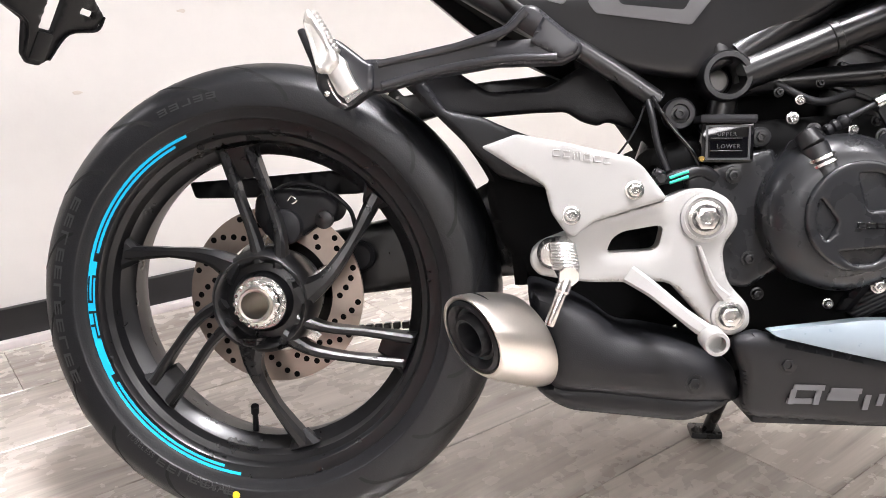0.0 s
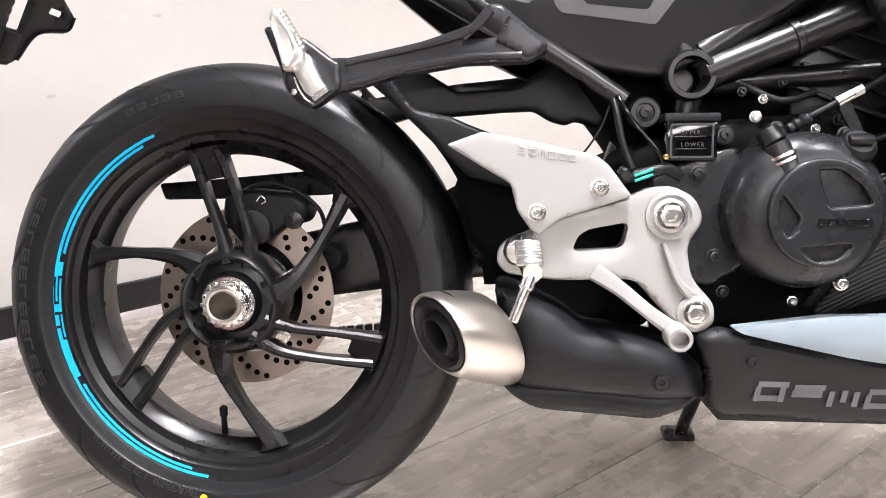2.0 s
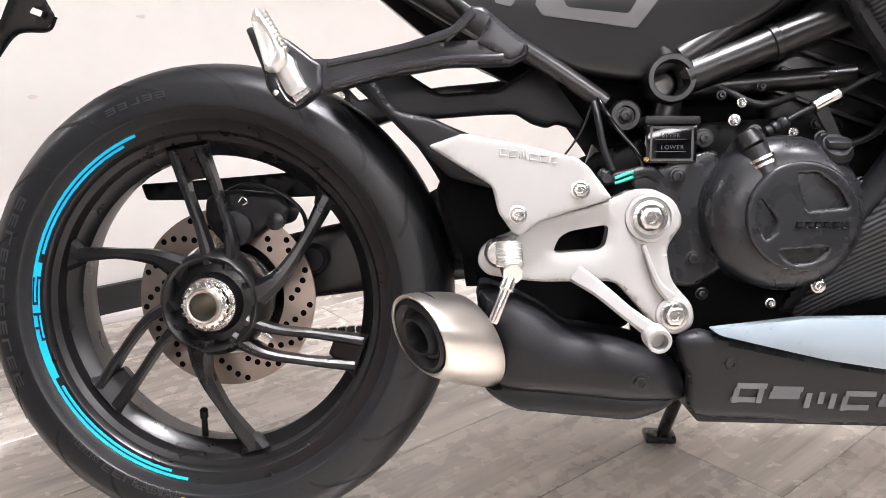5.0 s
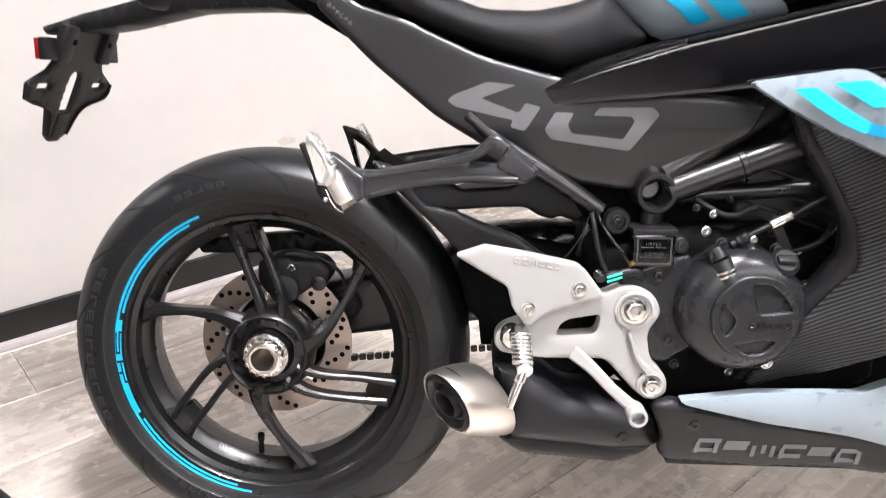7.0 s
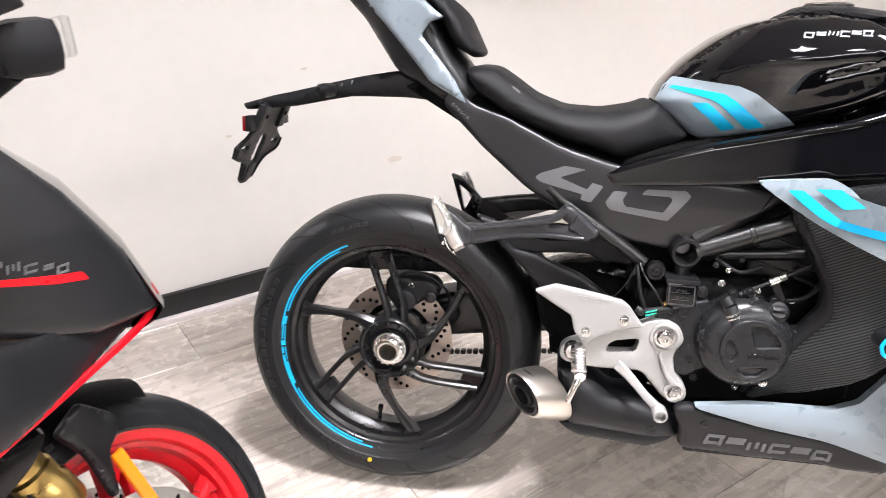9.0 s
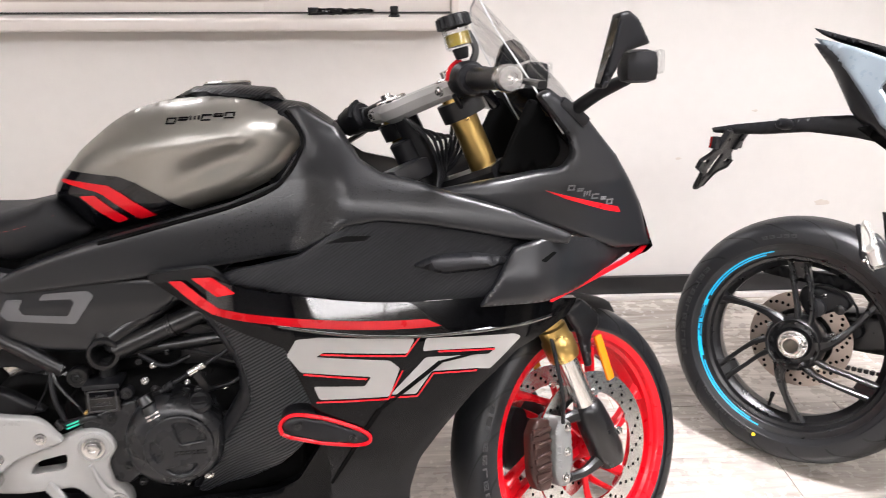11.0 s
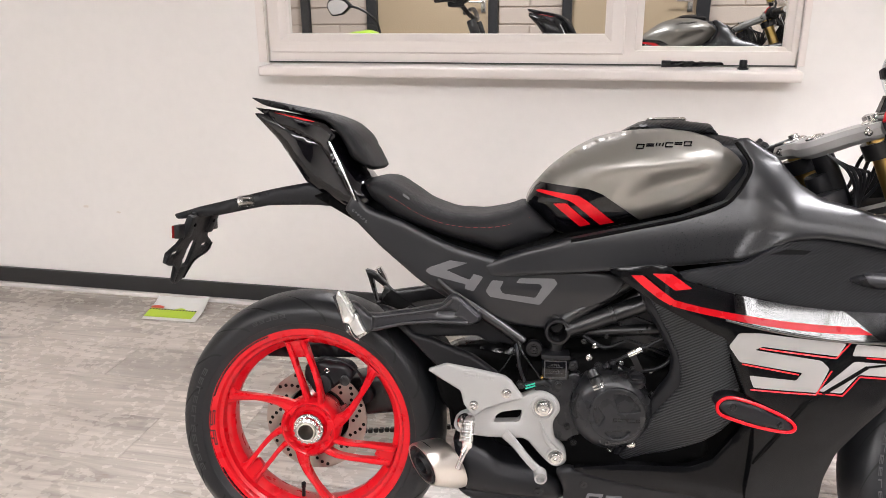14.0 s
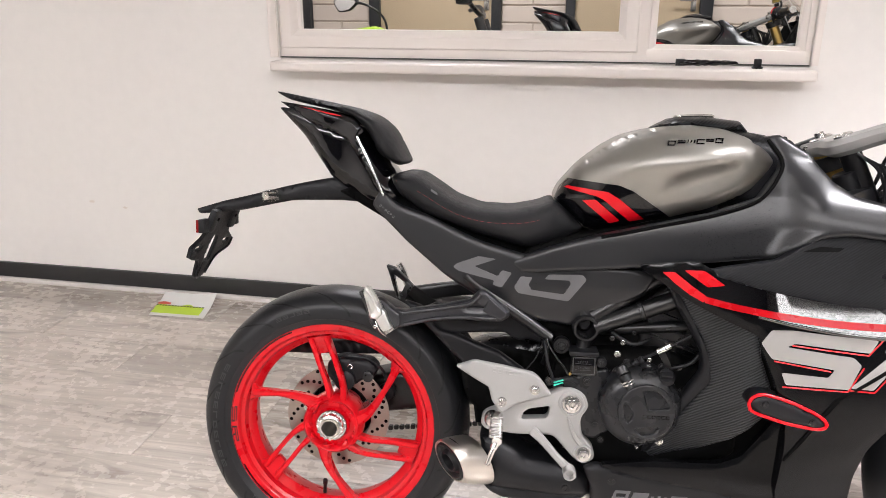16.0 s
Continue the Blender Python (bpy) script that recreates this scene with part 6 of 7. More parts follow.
    part("fairing_fold", tube([(x, -FS(x, z) - 0.001, z) for x, z in fold], 0.0042, 6, 10), look["shoulder"], sf)
    line_lo = lambda x: 0.6285 + 0.28 * max(0, 1.085 - x) ** 1.9
    steps = [0.735 + 0.365 * k / 70 for k in range(71)]
    part("fairing_ledge", ribbon([0.735 + 0.545 * k / 90 for k in range(91)], lambda x: crest(x) - 0.047, crest, FS, 0.0040, 8), look["fairing"], sf)
    part("fairing_shoulder", ribbon(steps, lambda x: crest(x) - 0.046, lambda x: crest(x) - 0.046 + min(0.046, 0.0005 + 0.7 * max(0, 1.0995 - x)), FS, 0.0053, 8), look["shoulder"], sf, "gloss shoulder strip along the fairing")
    part("side_stripe", ribbon([0.748 + 0.337 * k / 70 for k in range(71)], line_lo, lambda x: line_lo(x) + min(0.0125, 0.5 * (1.0855 - x)), FS, 0.0066, 4), look["accent"], sf, look["accent_label"] + " stripe")
    part("side_stripe", decal([(0.676, 0.713), (0.697, 0.715), (0.727, 0.692), (0.752, 0.675), (0.746, 0.664), (0.724, 0.675), (0.699, 0.693)], FS, 0.0066, 0.006), look["accent"], sf, look["accent_label"] + " stripe")
    part("side_stripe", decal([(0.712, 0.720), (0.745, 0.723), (0.780, 0.699), (0.751, 0.693)], FS, 0.0066, 0.006), look["accent"], sf, look["accent_label"] + " stripe")
    if look["rim"] is RED_PAINT:
        s_top = [(0.848, 0.597), (0.864, 0.622), (0.90, 0.624), (1.045, 0.612), (1.033, 0.589), (0.905, 0.600), (0.892, 0.593), (1.005, 0.580), (1.020, 0.566), (1.002, 0.521), (0.894, 0.523), (0.886, 0.545), (0.965, 0.541), (0.975, 0.556), (0.868, 0.569)]
        f_top = [(1.063, 0.611), (1.21, 0.601), (1.222, 0.594), (1.166, 0.548), (1.142, 0.552), (1.071, 0.556), (1.044, 0.521), (1.004, 0.524), (1.062, 0.58), (1.166, 0.573), (1.177, 0.583), (1.077, 0.59), (1.057, 0.59)]
        part("large_mark", slab_lettering([s_top], FL, 0.0016), SILVER_MARK, sf, "large silver angular graphic outlined in red")
        part("large_mark", slab_lettering([f_top], FL, 0.0016), SILVER_MARK, sf, "large silver angular graphic outlined in red")
        red = bmesh.new()
        for pts in ([(0.90, 0.5965), (1.03, 0.585), (1.052, 0.613)], [(0.872, 0.5655), (0.968, 0.5525)], [(0.889, 0.519), (1.000, 0.517), (1.024, 0.562)], [(1.082, 0.587), (1.175, 0.580)], [(1.004, 0.5195), (1.046, 0.517), (1.073, 0.552), (1.144, 0.548)]):
            for a, b in zip(pts, pts[1:]):
                grow(red, tube([(x, -FL(x, z) - 0.0016, z) for x, z in (a, ((a[0] + b[0]) / 2, (a[1] + b[1]) / 2), b)], 0.0013, 3, 6))
        part("mark_outline", red, RED_PAINT, sf)
    vents = bmesh.new()
    for a, b, wd in (((1.085, 0.570), (0.985, 0.500), 0.010), ((0.985, 0.500), (0.955, 0.458), 0.012), ((0.945, 0.44), (0.905, 0.375), 0.010), ((1.085, 0.570), (1.15, 0.578), 0.006)):
        grow(vents, beam([(a[0], -FL(*a) - 0.001, a[1]), ((a[0] + b[0]) / 2, -FL((a[0] + b[0]) / 2, (a[1] + b[1]) / 2) - 0.001, (a[1] + b[1]) / 2), (b[0], -FL(*b) - 0.001, b[1])], (wd * 0.7, wd * 0.7, wd * 0.45), (0.004, 0.004, 0.004)))
    part("fairing_rib", vents, BLACK_DEEP, sf)
    # knee-side ribbed guard
    GL = lambda x, z: 0.198 + 0.05 * smooth_step(0.72, 0.86, x) - 0.35 * max(0, 0.42 - z)
    guard = part("ribbed_guard", skin([(0.700, 0.700), (0.730, 0.642), (0.762, 0.585), (0.777, 0.548), (0.783, 0.499), (0.732, 0.423), (0.678, 0.326), (0.688, 0.320), (0.765, 0.349), (0.824, 0.391), (0.880, 0.450), (0.885, 0.500), (0.862, 0.560), (0.858, 0.625), (0.79, 0.662)], GL, 0.003, 0.006, 0.02, 0.010, sides=(-1,), corner=0.010), SHADED_RIBS, bike, "ribbed black side guard")
    mirrored(guard)
    part("guard_return", skin([(0.690, 0.700), (0.714, 0.641), (0.748, 0.585), (0.765, 0.550), (0.764, 0.513), (0.730, 0.457), (0.708, 0.405), (0.666, 0.326), (0.684, 0.326), (0.738, 0.421), (0.790, 0.499), (0.783, 0.552), (0.735, 0.646), (0.706, 0.700)], lambda x, z: GL(x, z) - 0.004, 0.010, 0.018, 0.02, 0.008, corner=0.010), BLACK_PLASTIC, guard, "smooth inner edge of the guard")
    sl_lat = lambda x, z: 0.300
    sl = part("crash_slider", skin([(0.830, 0.484), (0.838, 0.500), (0.860, 0.506), (0.905, 0.494), (0.957, 0.470), (0.972, 0.452), (0.955, 0.442), (0.900, 0.450), (0.848, 0.466)], sl_lat, 0.010, 0.012, 0.05, 0.01, corner=0.010), BLACK_PLASTIC, bike, "black crash slider with a coloured rim")
    path = [(0.834, 0.474), (0.831, 0.488), (0.840, 0.500), (0.860, 0.504), (0.905, 0.492), (0.955, 0.469), (0.969, 0.453), (0.954, 0.4445), (0.900, 0.4525), (0.850, 0.467), (0.835, 0.4735)]
    part("slider_rim", tube([(x, -0.297, z) for x, z in path], 0.0032, 6, 8), look["accent"], sl)
    for p in ((0.858, -0.300, 0.487), (0.942, -0.300, 0.457)):
        part("slider_bolt", bolt(p, 0.005, h=0.003), BLACK_SATIN, sl)
    # belly pan
    BL = lambda x, z: 0.202 - 0.5 * max(0, 0.30 - z) ** 1.2 + 0.03 * smooth_step(0.80, 0.95, x)
    bp = part("belly_pan", skin([(0.548, 0.303), (0.574, 0.313), (0.588, 0.309), (0.70, 0.287), (0.80, 0.273), (0.93, 0.256), (0.92, 0.215), (0.86, 0.205), (0.70, 0.205), (0.582, 0.211), (0.568, 0.222), (0.566, 0.26)], BL, 0.010, 0.015, 0.02, 0.016, sides=(-1,), corner=0.010), BLACK_PLASTIC, bike, "black lower belly pan")
    mirrored(bp)
    mirrored(part("belly_top_panel", skin([(0.582, 0.315), (0.677, 0.328), (0.809, 0.331), (0.850, 0.352), (0.905, 0.44), (0.96, 0.44), (1.0, 0.38), (0.99, 0.25), (0.92, 0.245), (0.80, 0.270), (0.70, 0.285), (0.592, 0.309)], lambda x, z: BL(x, z) + 0.007, 0.002, 0.003, 0.02, 0.010, sides=(-1,), corner=0.008), look["belly"], bike, look["belly_label"]))
    part("belly_bolt", bolt((0.606, -BL(0.606, 0.278) + 0.001, 0.278), 0.0065, h=0.004), BLACK_SATIN, bp)
    word_marks("belly_mark", 0.628, 0.245, 0.0375, -0.0022, 6, 0.031, 0.022, BL, GREY_MARK, bp, 0.0016, 0.0058)
    part("belly_floor", box((0.76, 0, 0.212), (0.36, 0.34, 0.012), 0.004), BLACK_PLASTIC, bike)


def front_end(bike, look):
    c = (1.40, 0.296)
    wheel = wheel_parts(bike, "front", c, 0.287, 0.112, look["rim"], look["deco"], 77, True, steered)
    part("front_hub", steered(lathe([(-0.05, 0.0), (-0.05, 0.024), (-0.03, 0.03), (0.0, 0.045), (0.03, 0.03), (0.05, 0.024), (0.05, 0)], (c[0], 0, c[1]), (0, 1, 0), 40)), look["rim"], wheel)
    for s in (-1, 1):
        disc = part("front_brake_disc", steered(disc_mesh(c, s * 0.062, 0.108, 0.150, 0.005)), CHROME, bike, "drilled steel front brake disc")
        spots = [(r, k * 18 + j * 5.5) for k in range(20) for j, r in enumerate((0.116, 0.127, 0.139))]
        part("disc_drilling", steered(disc_holes(c, s * 0.062 - 0.0028, spots, 0.0035)), BLACK_DEEP, disc)
        for k in range(6):
            part("carrier_arm", steered(beam([polar(0.035, k * 60, s * 0.055, c), polar(0.075, 12 + k * 60, s * 0.058, c), polar(0.112, 20 + k * 60, s * 0.060, c)], (0.02, 0.014, 0.016), (0.008, 0.006, 0.006))), look["rim"], disc)
            part("disc_button", steered(lathe([(0, 0), (0, 0.008), (0.006, 0.0075), (0.006, 0)], polar(0.108, 20 + k * 60, s * 0.062, c), (0, -1, 0), 16)), CHROME, disc)
        # fork leg: gold upper, bright slider, cast foot
        y = s * 0.098
        foot = Vector((c[0] - 0.006, y, c[1] + 0.02))
        up = STEER_DIR
        leg = part("fork_leg", steered(lathe([(0.195, 0.022), (0.195, 0.029), (0.20, 0.031), (0.235, 0.0315), (0.240, 0.028), (0.262, 0.028), (0.266, 0.0245), (0.71, 0.0235), (0.73, 0.023), (0.735, 0.021), (0.742, 0.02), (0.742, 0)], foot, up, 32)), GOLD, bike, "gold upside-down fork leg")
        part("fork_slider", steered(lathe([(0.03, 0.0215), (0.22, 0.0215)], foot, up, 28)), CHROME, leg)
        part("fork_foot", steered(grow(lathe([(-0.05, 0.0), (-0.05, 0.026), (-0.02, 0.034), (0.04, 0.033), (0.075, 0.030), (0.085, 0.027), (0.09, 0.022)], foot, up, 28), rod((c[0], y - 0.02, c[1]), (c[0], y + 0.02, c[1]), 0.028))), BLACK_SATIN, leg)
        part("axle_cap", steered(lathe([(0.0, 0.017), (0.004, 0.016), (0.004, 0.008), (0.0, 0.008), (0.0, 0)], (c[0], y - s * -0.022 if s > 0 else y - 0.022, c[1]), (0, s, 0), 24)), CHROME, leg)
        part("pinch_bolt", steered(bolt((c[0] + 0.022, y + s * 0.018, c[1] + 0.035), 0.006, (0, s, 0), 0.008)), CHROME, leg)
        cal = part("front_caliper", steered(skin([(1.270, 0.275), (1.278, 0.362), (1.296, 0.386), (1.320, 0.372), (1.316, 0.300), (1.300, 0.252), (1.276, 0.252)], lambda x, z: 0.102, 0.010, 0.014, 0.066, 0.012, sides=(s,), corner=0.012)), CALIPER_GREY if s < 0 else BLACK_PLASTIC, bike, "brake caliper" if s > 0 else "silver radial brake caliper with dark pads")
        part("caliper_half", steered(skin([(1.220, 0.285), (1.226, 0.365), (1.244, 0.388), (1.276, 0.382), (1.270, 0.270), (1.262, 0.250), (1.232, 0.255)], lambda x, z: 0.088, 0.006, 0.01, 0.024, 0.012, sides=(s,), corner=0.008)), PAD_BROWN, cal, "dark brown caliper half")
        for k in range(5):
            part("caliper_fin", steered(box((1.246 + 0.002 * k, s * 0.089, 0.276 + 0.022 * k), (0.036, 0.008, 0.009), 0.002, Matrix.Rotation(radians(-8), 4, "Y"), 1)), PAD_BROWN, cal)
        for zz in (0.282, 0.312, 0.342, 0.366):
            part("pad_fin", steered(box((1.245, s * 0.089, zz), (0.036, 0.006, 0.012), 0.003)), PAD_BROWN, cal)
        for p in ((1.286, 0.272), (1.296, 0.318), (1.302, 0.364)):
            part("caliper_bolt", steered(bolt((p[0], s * 0.102, p[1]), 0.006, (0, s, 0), 0.006)), CHROME, cal)
        part("caliper_mount", steered(beam([(1.300, s * 0.088, 0.372), (1.340, s * 0.094, 0.376), (1.385, s * 0.098, 0.352), (1.398, s * 0.098, 0.32)], (0.02, 0.022, 0.036, 0.05), (0.016, 0.018, 0.024, 0.03))), BLACK_SATIN, leg)
        part("caliper_mount", steered(beam([(1.300, s * 0.088, 0.262), (1.345, s * 0.094, 0.266), (1.385, s * 0.098, 0.284), (1.400, s * 0.098, 0.30)], (0.018, 0.018, 0.03, 0.045), (0.014, 0.016, 0.024, 0.03))), BLACK_SATIN, leg)
        part("brake_hose", steered(tube([(1.290, s * 0.105, 0.375), (1.280, s * 0.122, 0.43), (1.275, s * 0.115, 0.52), (1.27, s * 0.09, 0.62), (1.20, s * 0.07, 0.75)], 0.0042, 6, 8)), BLACK_PLASTIC, cal)
        part("orange_reflector", steered(box((c[0] + 0.010, s * 0.108, 0.478), (0.018, 0.008, 0.095), 0.003, Matrix.Rotation(radians(-16), 4, "Y"))), ORANGE, bike, "orange reflector on the fork")
    # mudguard over the front tyre
    fen = bmesh.new()
    rows = []
    for k in range(15):
        a = 66 + k * 5.0
        wd = 0.064 * (0.72 + 0.28 * math.sin(math.pi * (k + 1) / 16))
        rows.append([fen.verts.new(polar(0.307 - 0.03 * abs(u) ** 2.4, a, u * wd, c)) for u in (-1, -0.85, -0.6, -0.3, 0, 0.3, 0.6, 0.85, 1)])
    for p, q in zip(rows, rows[1:]):
        for i in range(8):
            fen.faces.new((p[i], p[i + 1], q[i + 1], q[i]))
    bmesh.ops.solidify(fen, geom=fen.faces[:], thickness=0.004)
    mg = part("front_mudguard", steered(fen), MATTE_GREY, bike, "dark grey front mudguard")
    for s in (-1, 1):
        part("mudguard_side", steered(skin([(1.345, 0.575), (1.390, 0.598), (1.435, 0.560), (1.430, 0.535), (1.408, 0.52), (1.402, 0.46), (1.390, 0.46), (1.375, 0.53)], lambda x, z: 0.085, 0.006, 0.008, 0.012, 0.014, sides=(s,), corner=0.008)), MATTE_GREY, mg)
    # triple clamps
    head = STEER_FOOT + STEER_DIR * 0.742
    off = Vector((0.917, 0, 0.399))
    top = beam([head + off * 0.046 + Vector((0, -0.125, 0)), head + off * 0.028 + Vector((0, -0.06, 0)), head + Vector((0, 0, 0.0)), head + off * 0.028 + Vector((0, 0.06, 0)), head + off * 0.046 + Vector((0, 0.125, 0))], (0.066, 0.058, 0.066, 0.058, 0.066), (0.030, 0.034, 0.036, 0.034, 0.030), side=tuple(STEER_DIR))
    tc = part("top_yoke", steered(top), SILVER_CAST, bike, "machined silver top yoke")
    part("stem_nut", steered(lathe([(0.014, 0.018), (0.022, 0.018), (0.024, 0.015), (0.024, 0.007), (0.014, 0.006), (0.014, 0)], head, STEER_DIR, 6)), CHROME, tc)
    for s in (-1, 1):
        p = head + off * 0.046 + Vector((0, s * 0.098, 0))
        part("fork_cap", steered(lathe([(0.0, 0.024), (0.018, 0.023), (0.02, 0.02), (0.02, 0.010), (0.03, 0.0095), (0.03, 0)], p, STEER_DIR, 24)), CHROME, tc)
        part("yoke_bolt", steered(bolt(p + off * 0.0 + Vector((-0.033, s * 0.012, -0.01)), 0.006, (-1, 0, -0.3), 0.008)), CHROME, tc)
    low = STEER_FOOT + STEER_DIR * 0.58
    part("lower_yoke", steered(beam([low + off * 0.046 + Vector((0, -0.125, 0)), low + Vector((0, 0, 0)), low + off * 0.046 + Vector((0, 0.125, 0))], (0.06, 0.05, 0.06), (0.03, 0.03, 0.03), side=tuple(STEER_DIR))), BLACK_SATIN, bike)
    part("steering_stem", steered(rod(STEER_FOOT + STEER_DIR * 0.54, head, 0.021)), BLACK_SATIN, bike)
    part("ignition_housing", steered(rod((1.120, 0.012, 0.790), (1.062, 0.012, 0.925), 0.0265, 0.024, 24)), BLACK_PLASTIC, bike, "black ignition lock housing")
    part("head_cover", steered(box((1.045, -0.02, 0.862), (0.075, 0.05, 0.034), 0.008, Matrix.Rotation(radians(-18), 4, "Y"))), BRACKET_COAT, bike)
    for k in range(5):
        part("wiring", steered(tube([(1.035 + 0.012 * k, -0.045 - 0.004 * k, 0.955 - 0.01 * k), (1.06 + 0.012 * k, -0.07, 0.915), (1.085 + 0.006 * k, -0.058 + 0.004 * k, 0.86), (1.07, -0.05, 0.80)], 0.0034, 6, 8)), BLACK_PLASTIC, bike)
    # clip-on bars, grips, levers
    for s in (-1, 1):
        root = head + STEER_DIR * 0.012 + off * 0.046 + Vector((0, s * 0.110, 0))
        end = root + Vector((-0.082, s * 0.235, -0.052))
        d = (end - root).normalized()
        bar = part("handlebar", steered(rod(root - d * 0.02, end, 0.0115)), BLACK_SATIN, bike)
        part("bar_clamp", steered(lathe([(-0.016, 0.028), (-0.016, 0.038), (0.016, 0.038), (0.016, 0.028)], root + Vector((0, -s * 0.012, 0)) - STEER_DIR * 0.05, STEER_DIR, 28, True)), BLACK_SATIN, bar)
        part("grip", steered(lathe([(0.0, 0.012), (0.0, 0.0175), (0.008, 0.0185), (0.02, 0.0165), (0.10, 0.0168), (0.118, 0.0175), (0.12, 0.012)], end - d * 0.132, d, 24)), BLACK_PLASTIC, bar, "black rubber grip")
        part("bar_end", steered(lathe([(0, 0.0), (0.0, 0.017), (0.004, 0.0195), (0.022, 0.020), (0.028, 0.017), (0.028, 0.010), (0.024, 0.009), (0.024, 0.004), (0.02, 0)], end - d * 0.012, d, 28)), CHROME, bar, "round silver bar end weight")
        part("switch_box", steered(grow(lathe([(-0.022, 0.013), (-0.022, 0.024), (-0.018, 0.028), (0.012, 0.029), (0.018, 0.026), (0.028, 0.025), (0.032, 0.021), (0.032, 0.013)], root + d * 0.076, d, 28), box(root + d * 0.066 + Vector((0.012, 0, -0.006)), (0.05, 0.036, 0.046), 0.010, Matrix.Rotation(s * 0.2, 4, "Z")))), BLACK_PLASTIC, bar)
        part("switch_button", steered(beam([root + d * 0.058 + Vector((-0.030, 0, -0.004)), root + d * 0.061 + Vector((-0.022, 0, 0.016)), root + d * 0.064 + Vector((-0.006, 0, 0.030))], (0.010, 0.012, 0.010), (0.010, 0.010, 0.010), side=tuple(d))), RED_PAINT if s < 0 else BLACK_PLASTIC, bar)
        lv = root + d * 0.07 + Vector((0.03, 0, 0.006))
        part("lever", steered(beam([lv, lv + d * 0.06 + Vector((0.038, 0, -0.006)), lv + d * 0.13 + Vector((0.045, 0, -0.01)), lv + d * 0.185 + Vector((0.034, 0, -0.014))], (0.018, 0.013, 0.012, 0.014), (0.012, 0.009, 0.009, 0.012), side=(0, 0, 1))), BLACK_SATIN, bar, "black hand lever")
        part("lever_perch", steered(box(lv + Vector((-0.012, 0, 0)), (0.036, 0.04, 0.024), 0.006)), BLACK_PLASTIC, bar)
    # brake fluid pot
    base = head + off * 0.030 + Vector((-0.028, -0.188, 0.048))
    tilt = Vector((-0.22, -0.04, 1)).normalized()
    pot = part("brake_reservoir", steered(lathe([(0, 0), (0, 0.0175), (0.004, 0.0215), (0.036, 0.0215), (0.036, 0.0195), (0.005, 0.0195), (0.003, 0.0)], base, tilt, 32)), CLEAR, bike, "clear brake fluid pot half filled with amber fluid")
    part("brake_fluid", steered(lathe([(0.005, 0), (0.005, 0.0188), (0.024, 0.0188), (0.0245, 0.0)], base, tilt, 32)), FLUID, pot, "amber brake fluid")
    cap_bm = lathe([(0.033, 0.023), (0.035, 0.0265), (0.050, 0.026), (0.053, 0.023), (0.053, 0)], base, tilt, 96)
    for v in cap_bm.verts:
        out = v.co - base
        out -= tilt * out.dot(tilt)
        if out.length > 0.0235:
            v.co += out * 0.045 * (1 if round(math.degrees(math.atan2(out.y, out.x)) / 7.5) % 4 < 2 else -1)
    part("reservoir_cap", steered(cap_bm), BLACK_PLASTIC, pot)
    part("pot_foot", steered(rod(base - tilt * 0.016, base + tilt * 0.001, 0.010, 0.013)), BLACK_PLASTIC, pot)
    part("reservoir_bracket", steered(beam([base + Vector((0.02, 0.005, 0.03)), base + Vector((0.03, 0.0, 0.0)), base + Vector((0.015, 0.0, -0.03))], (0.014, 0.012, 0.012), (0.006, 0.006, 0.006))), BLACK_SATIN, pot)
    for k in range(4):
        y0 = -0.06 + 0.04 * k
        part("control_cable", tube([(1.13 + 0.01 * k, -0.16 + 0.02 * k, 0.975), (1.16, y0 - 0.04, 0.93), (1.15, y0, 0.86), (1.08, y0 * 0.6, 0.80)], 0.004, 6, 8), BLACK_PLASTIC, bike)
    # nose fairing
    NL = lambda x, z: 0.238 - 0.95 * max(0, x - 1.12) ** 2 - 0.25 * max(0, z - 0.82)
    nose = part("nose_fairing", skin([(1.085, 0.830), (1.13, 0.836), (1.18, 0.842), (1.25, 0.850), (1.298, 0.852), (1.318, 0.872), (1.316, 0.900), (1.262, 0.972), (1.285, 0.982), (1.348, 0.934), (1.405, 0.862), (1.455, 0.778), (1.488, 0.690), (1.40, 0.700), (1.292, 0.745), (1.20, 0.784)], NL, 0.010, 0.014, 0.02, 0.008, sides=(-1,), corner=0.008), MATTE_GREY if look["rim"] is RED_PAINT else BLACK_GLOSS, bike, look["nose_label"])
    mirrored(nose)
    face = bmesh.new()
    rows = []
    for x, z in ((1.285, 0.982), (1.348, 0.934), (1.405, 0.862), (1.455, 0.778), (1.488, 0.690), (1.476, 0.680), (1.44, 0.676)):
        w0 = NL(min(x, 1.47), z) - 0.008
        rows.append([face.verts.new((x + 0.022 * (1 - u * u) * (1 if z < 0.93 else 0.4), u * w0, z)) for u in (-1, -0.75, -0.5, -0.25, 0, 0.25, 0.5, 0.75, 1)])
    for p, q in zip(rows, rows[1:]):
        for i in range(8):
            face.faces.new((p[i], p[i + 1], q[i + 1], q[i]))
    part("headlight_face", face, BLACK_GLOSS, nose, "glossy black headlight front")
    part("lamp_lens", box((1.405, -0.085, 0.80), (0.03, 0.08, 0.02), 0.006, Matrix.Rotation(0.5, 4, "Z")), CHROME, nose)
    mirrored(part("inner_cowl", skin([(1.205, 0.838), (1.30, 0.846), (1.318, 0.872), (1.312, 0.90), (1.275, 0.962), (1.262, 0.966), (1.232, 0.90)], lambda x, z: 0.135 - 0.9 * max(0, x - 1.2) ** 2, 0.004, 0.006, 0.01, 0.02, sides=(-1,), corner=0.01), BLACK_DEEP, nose))
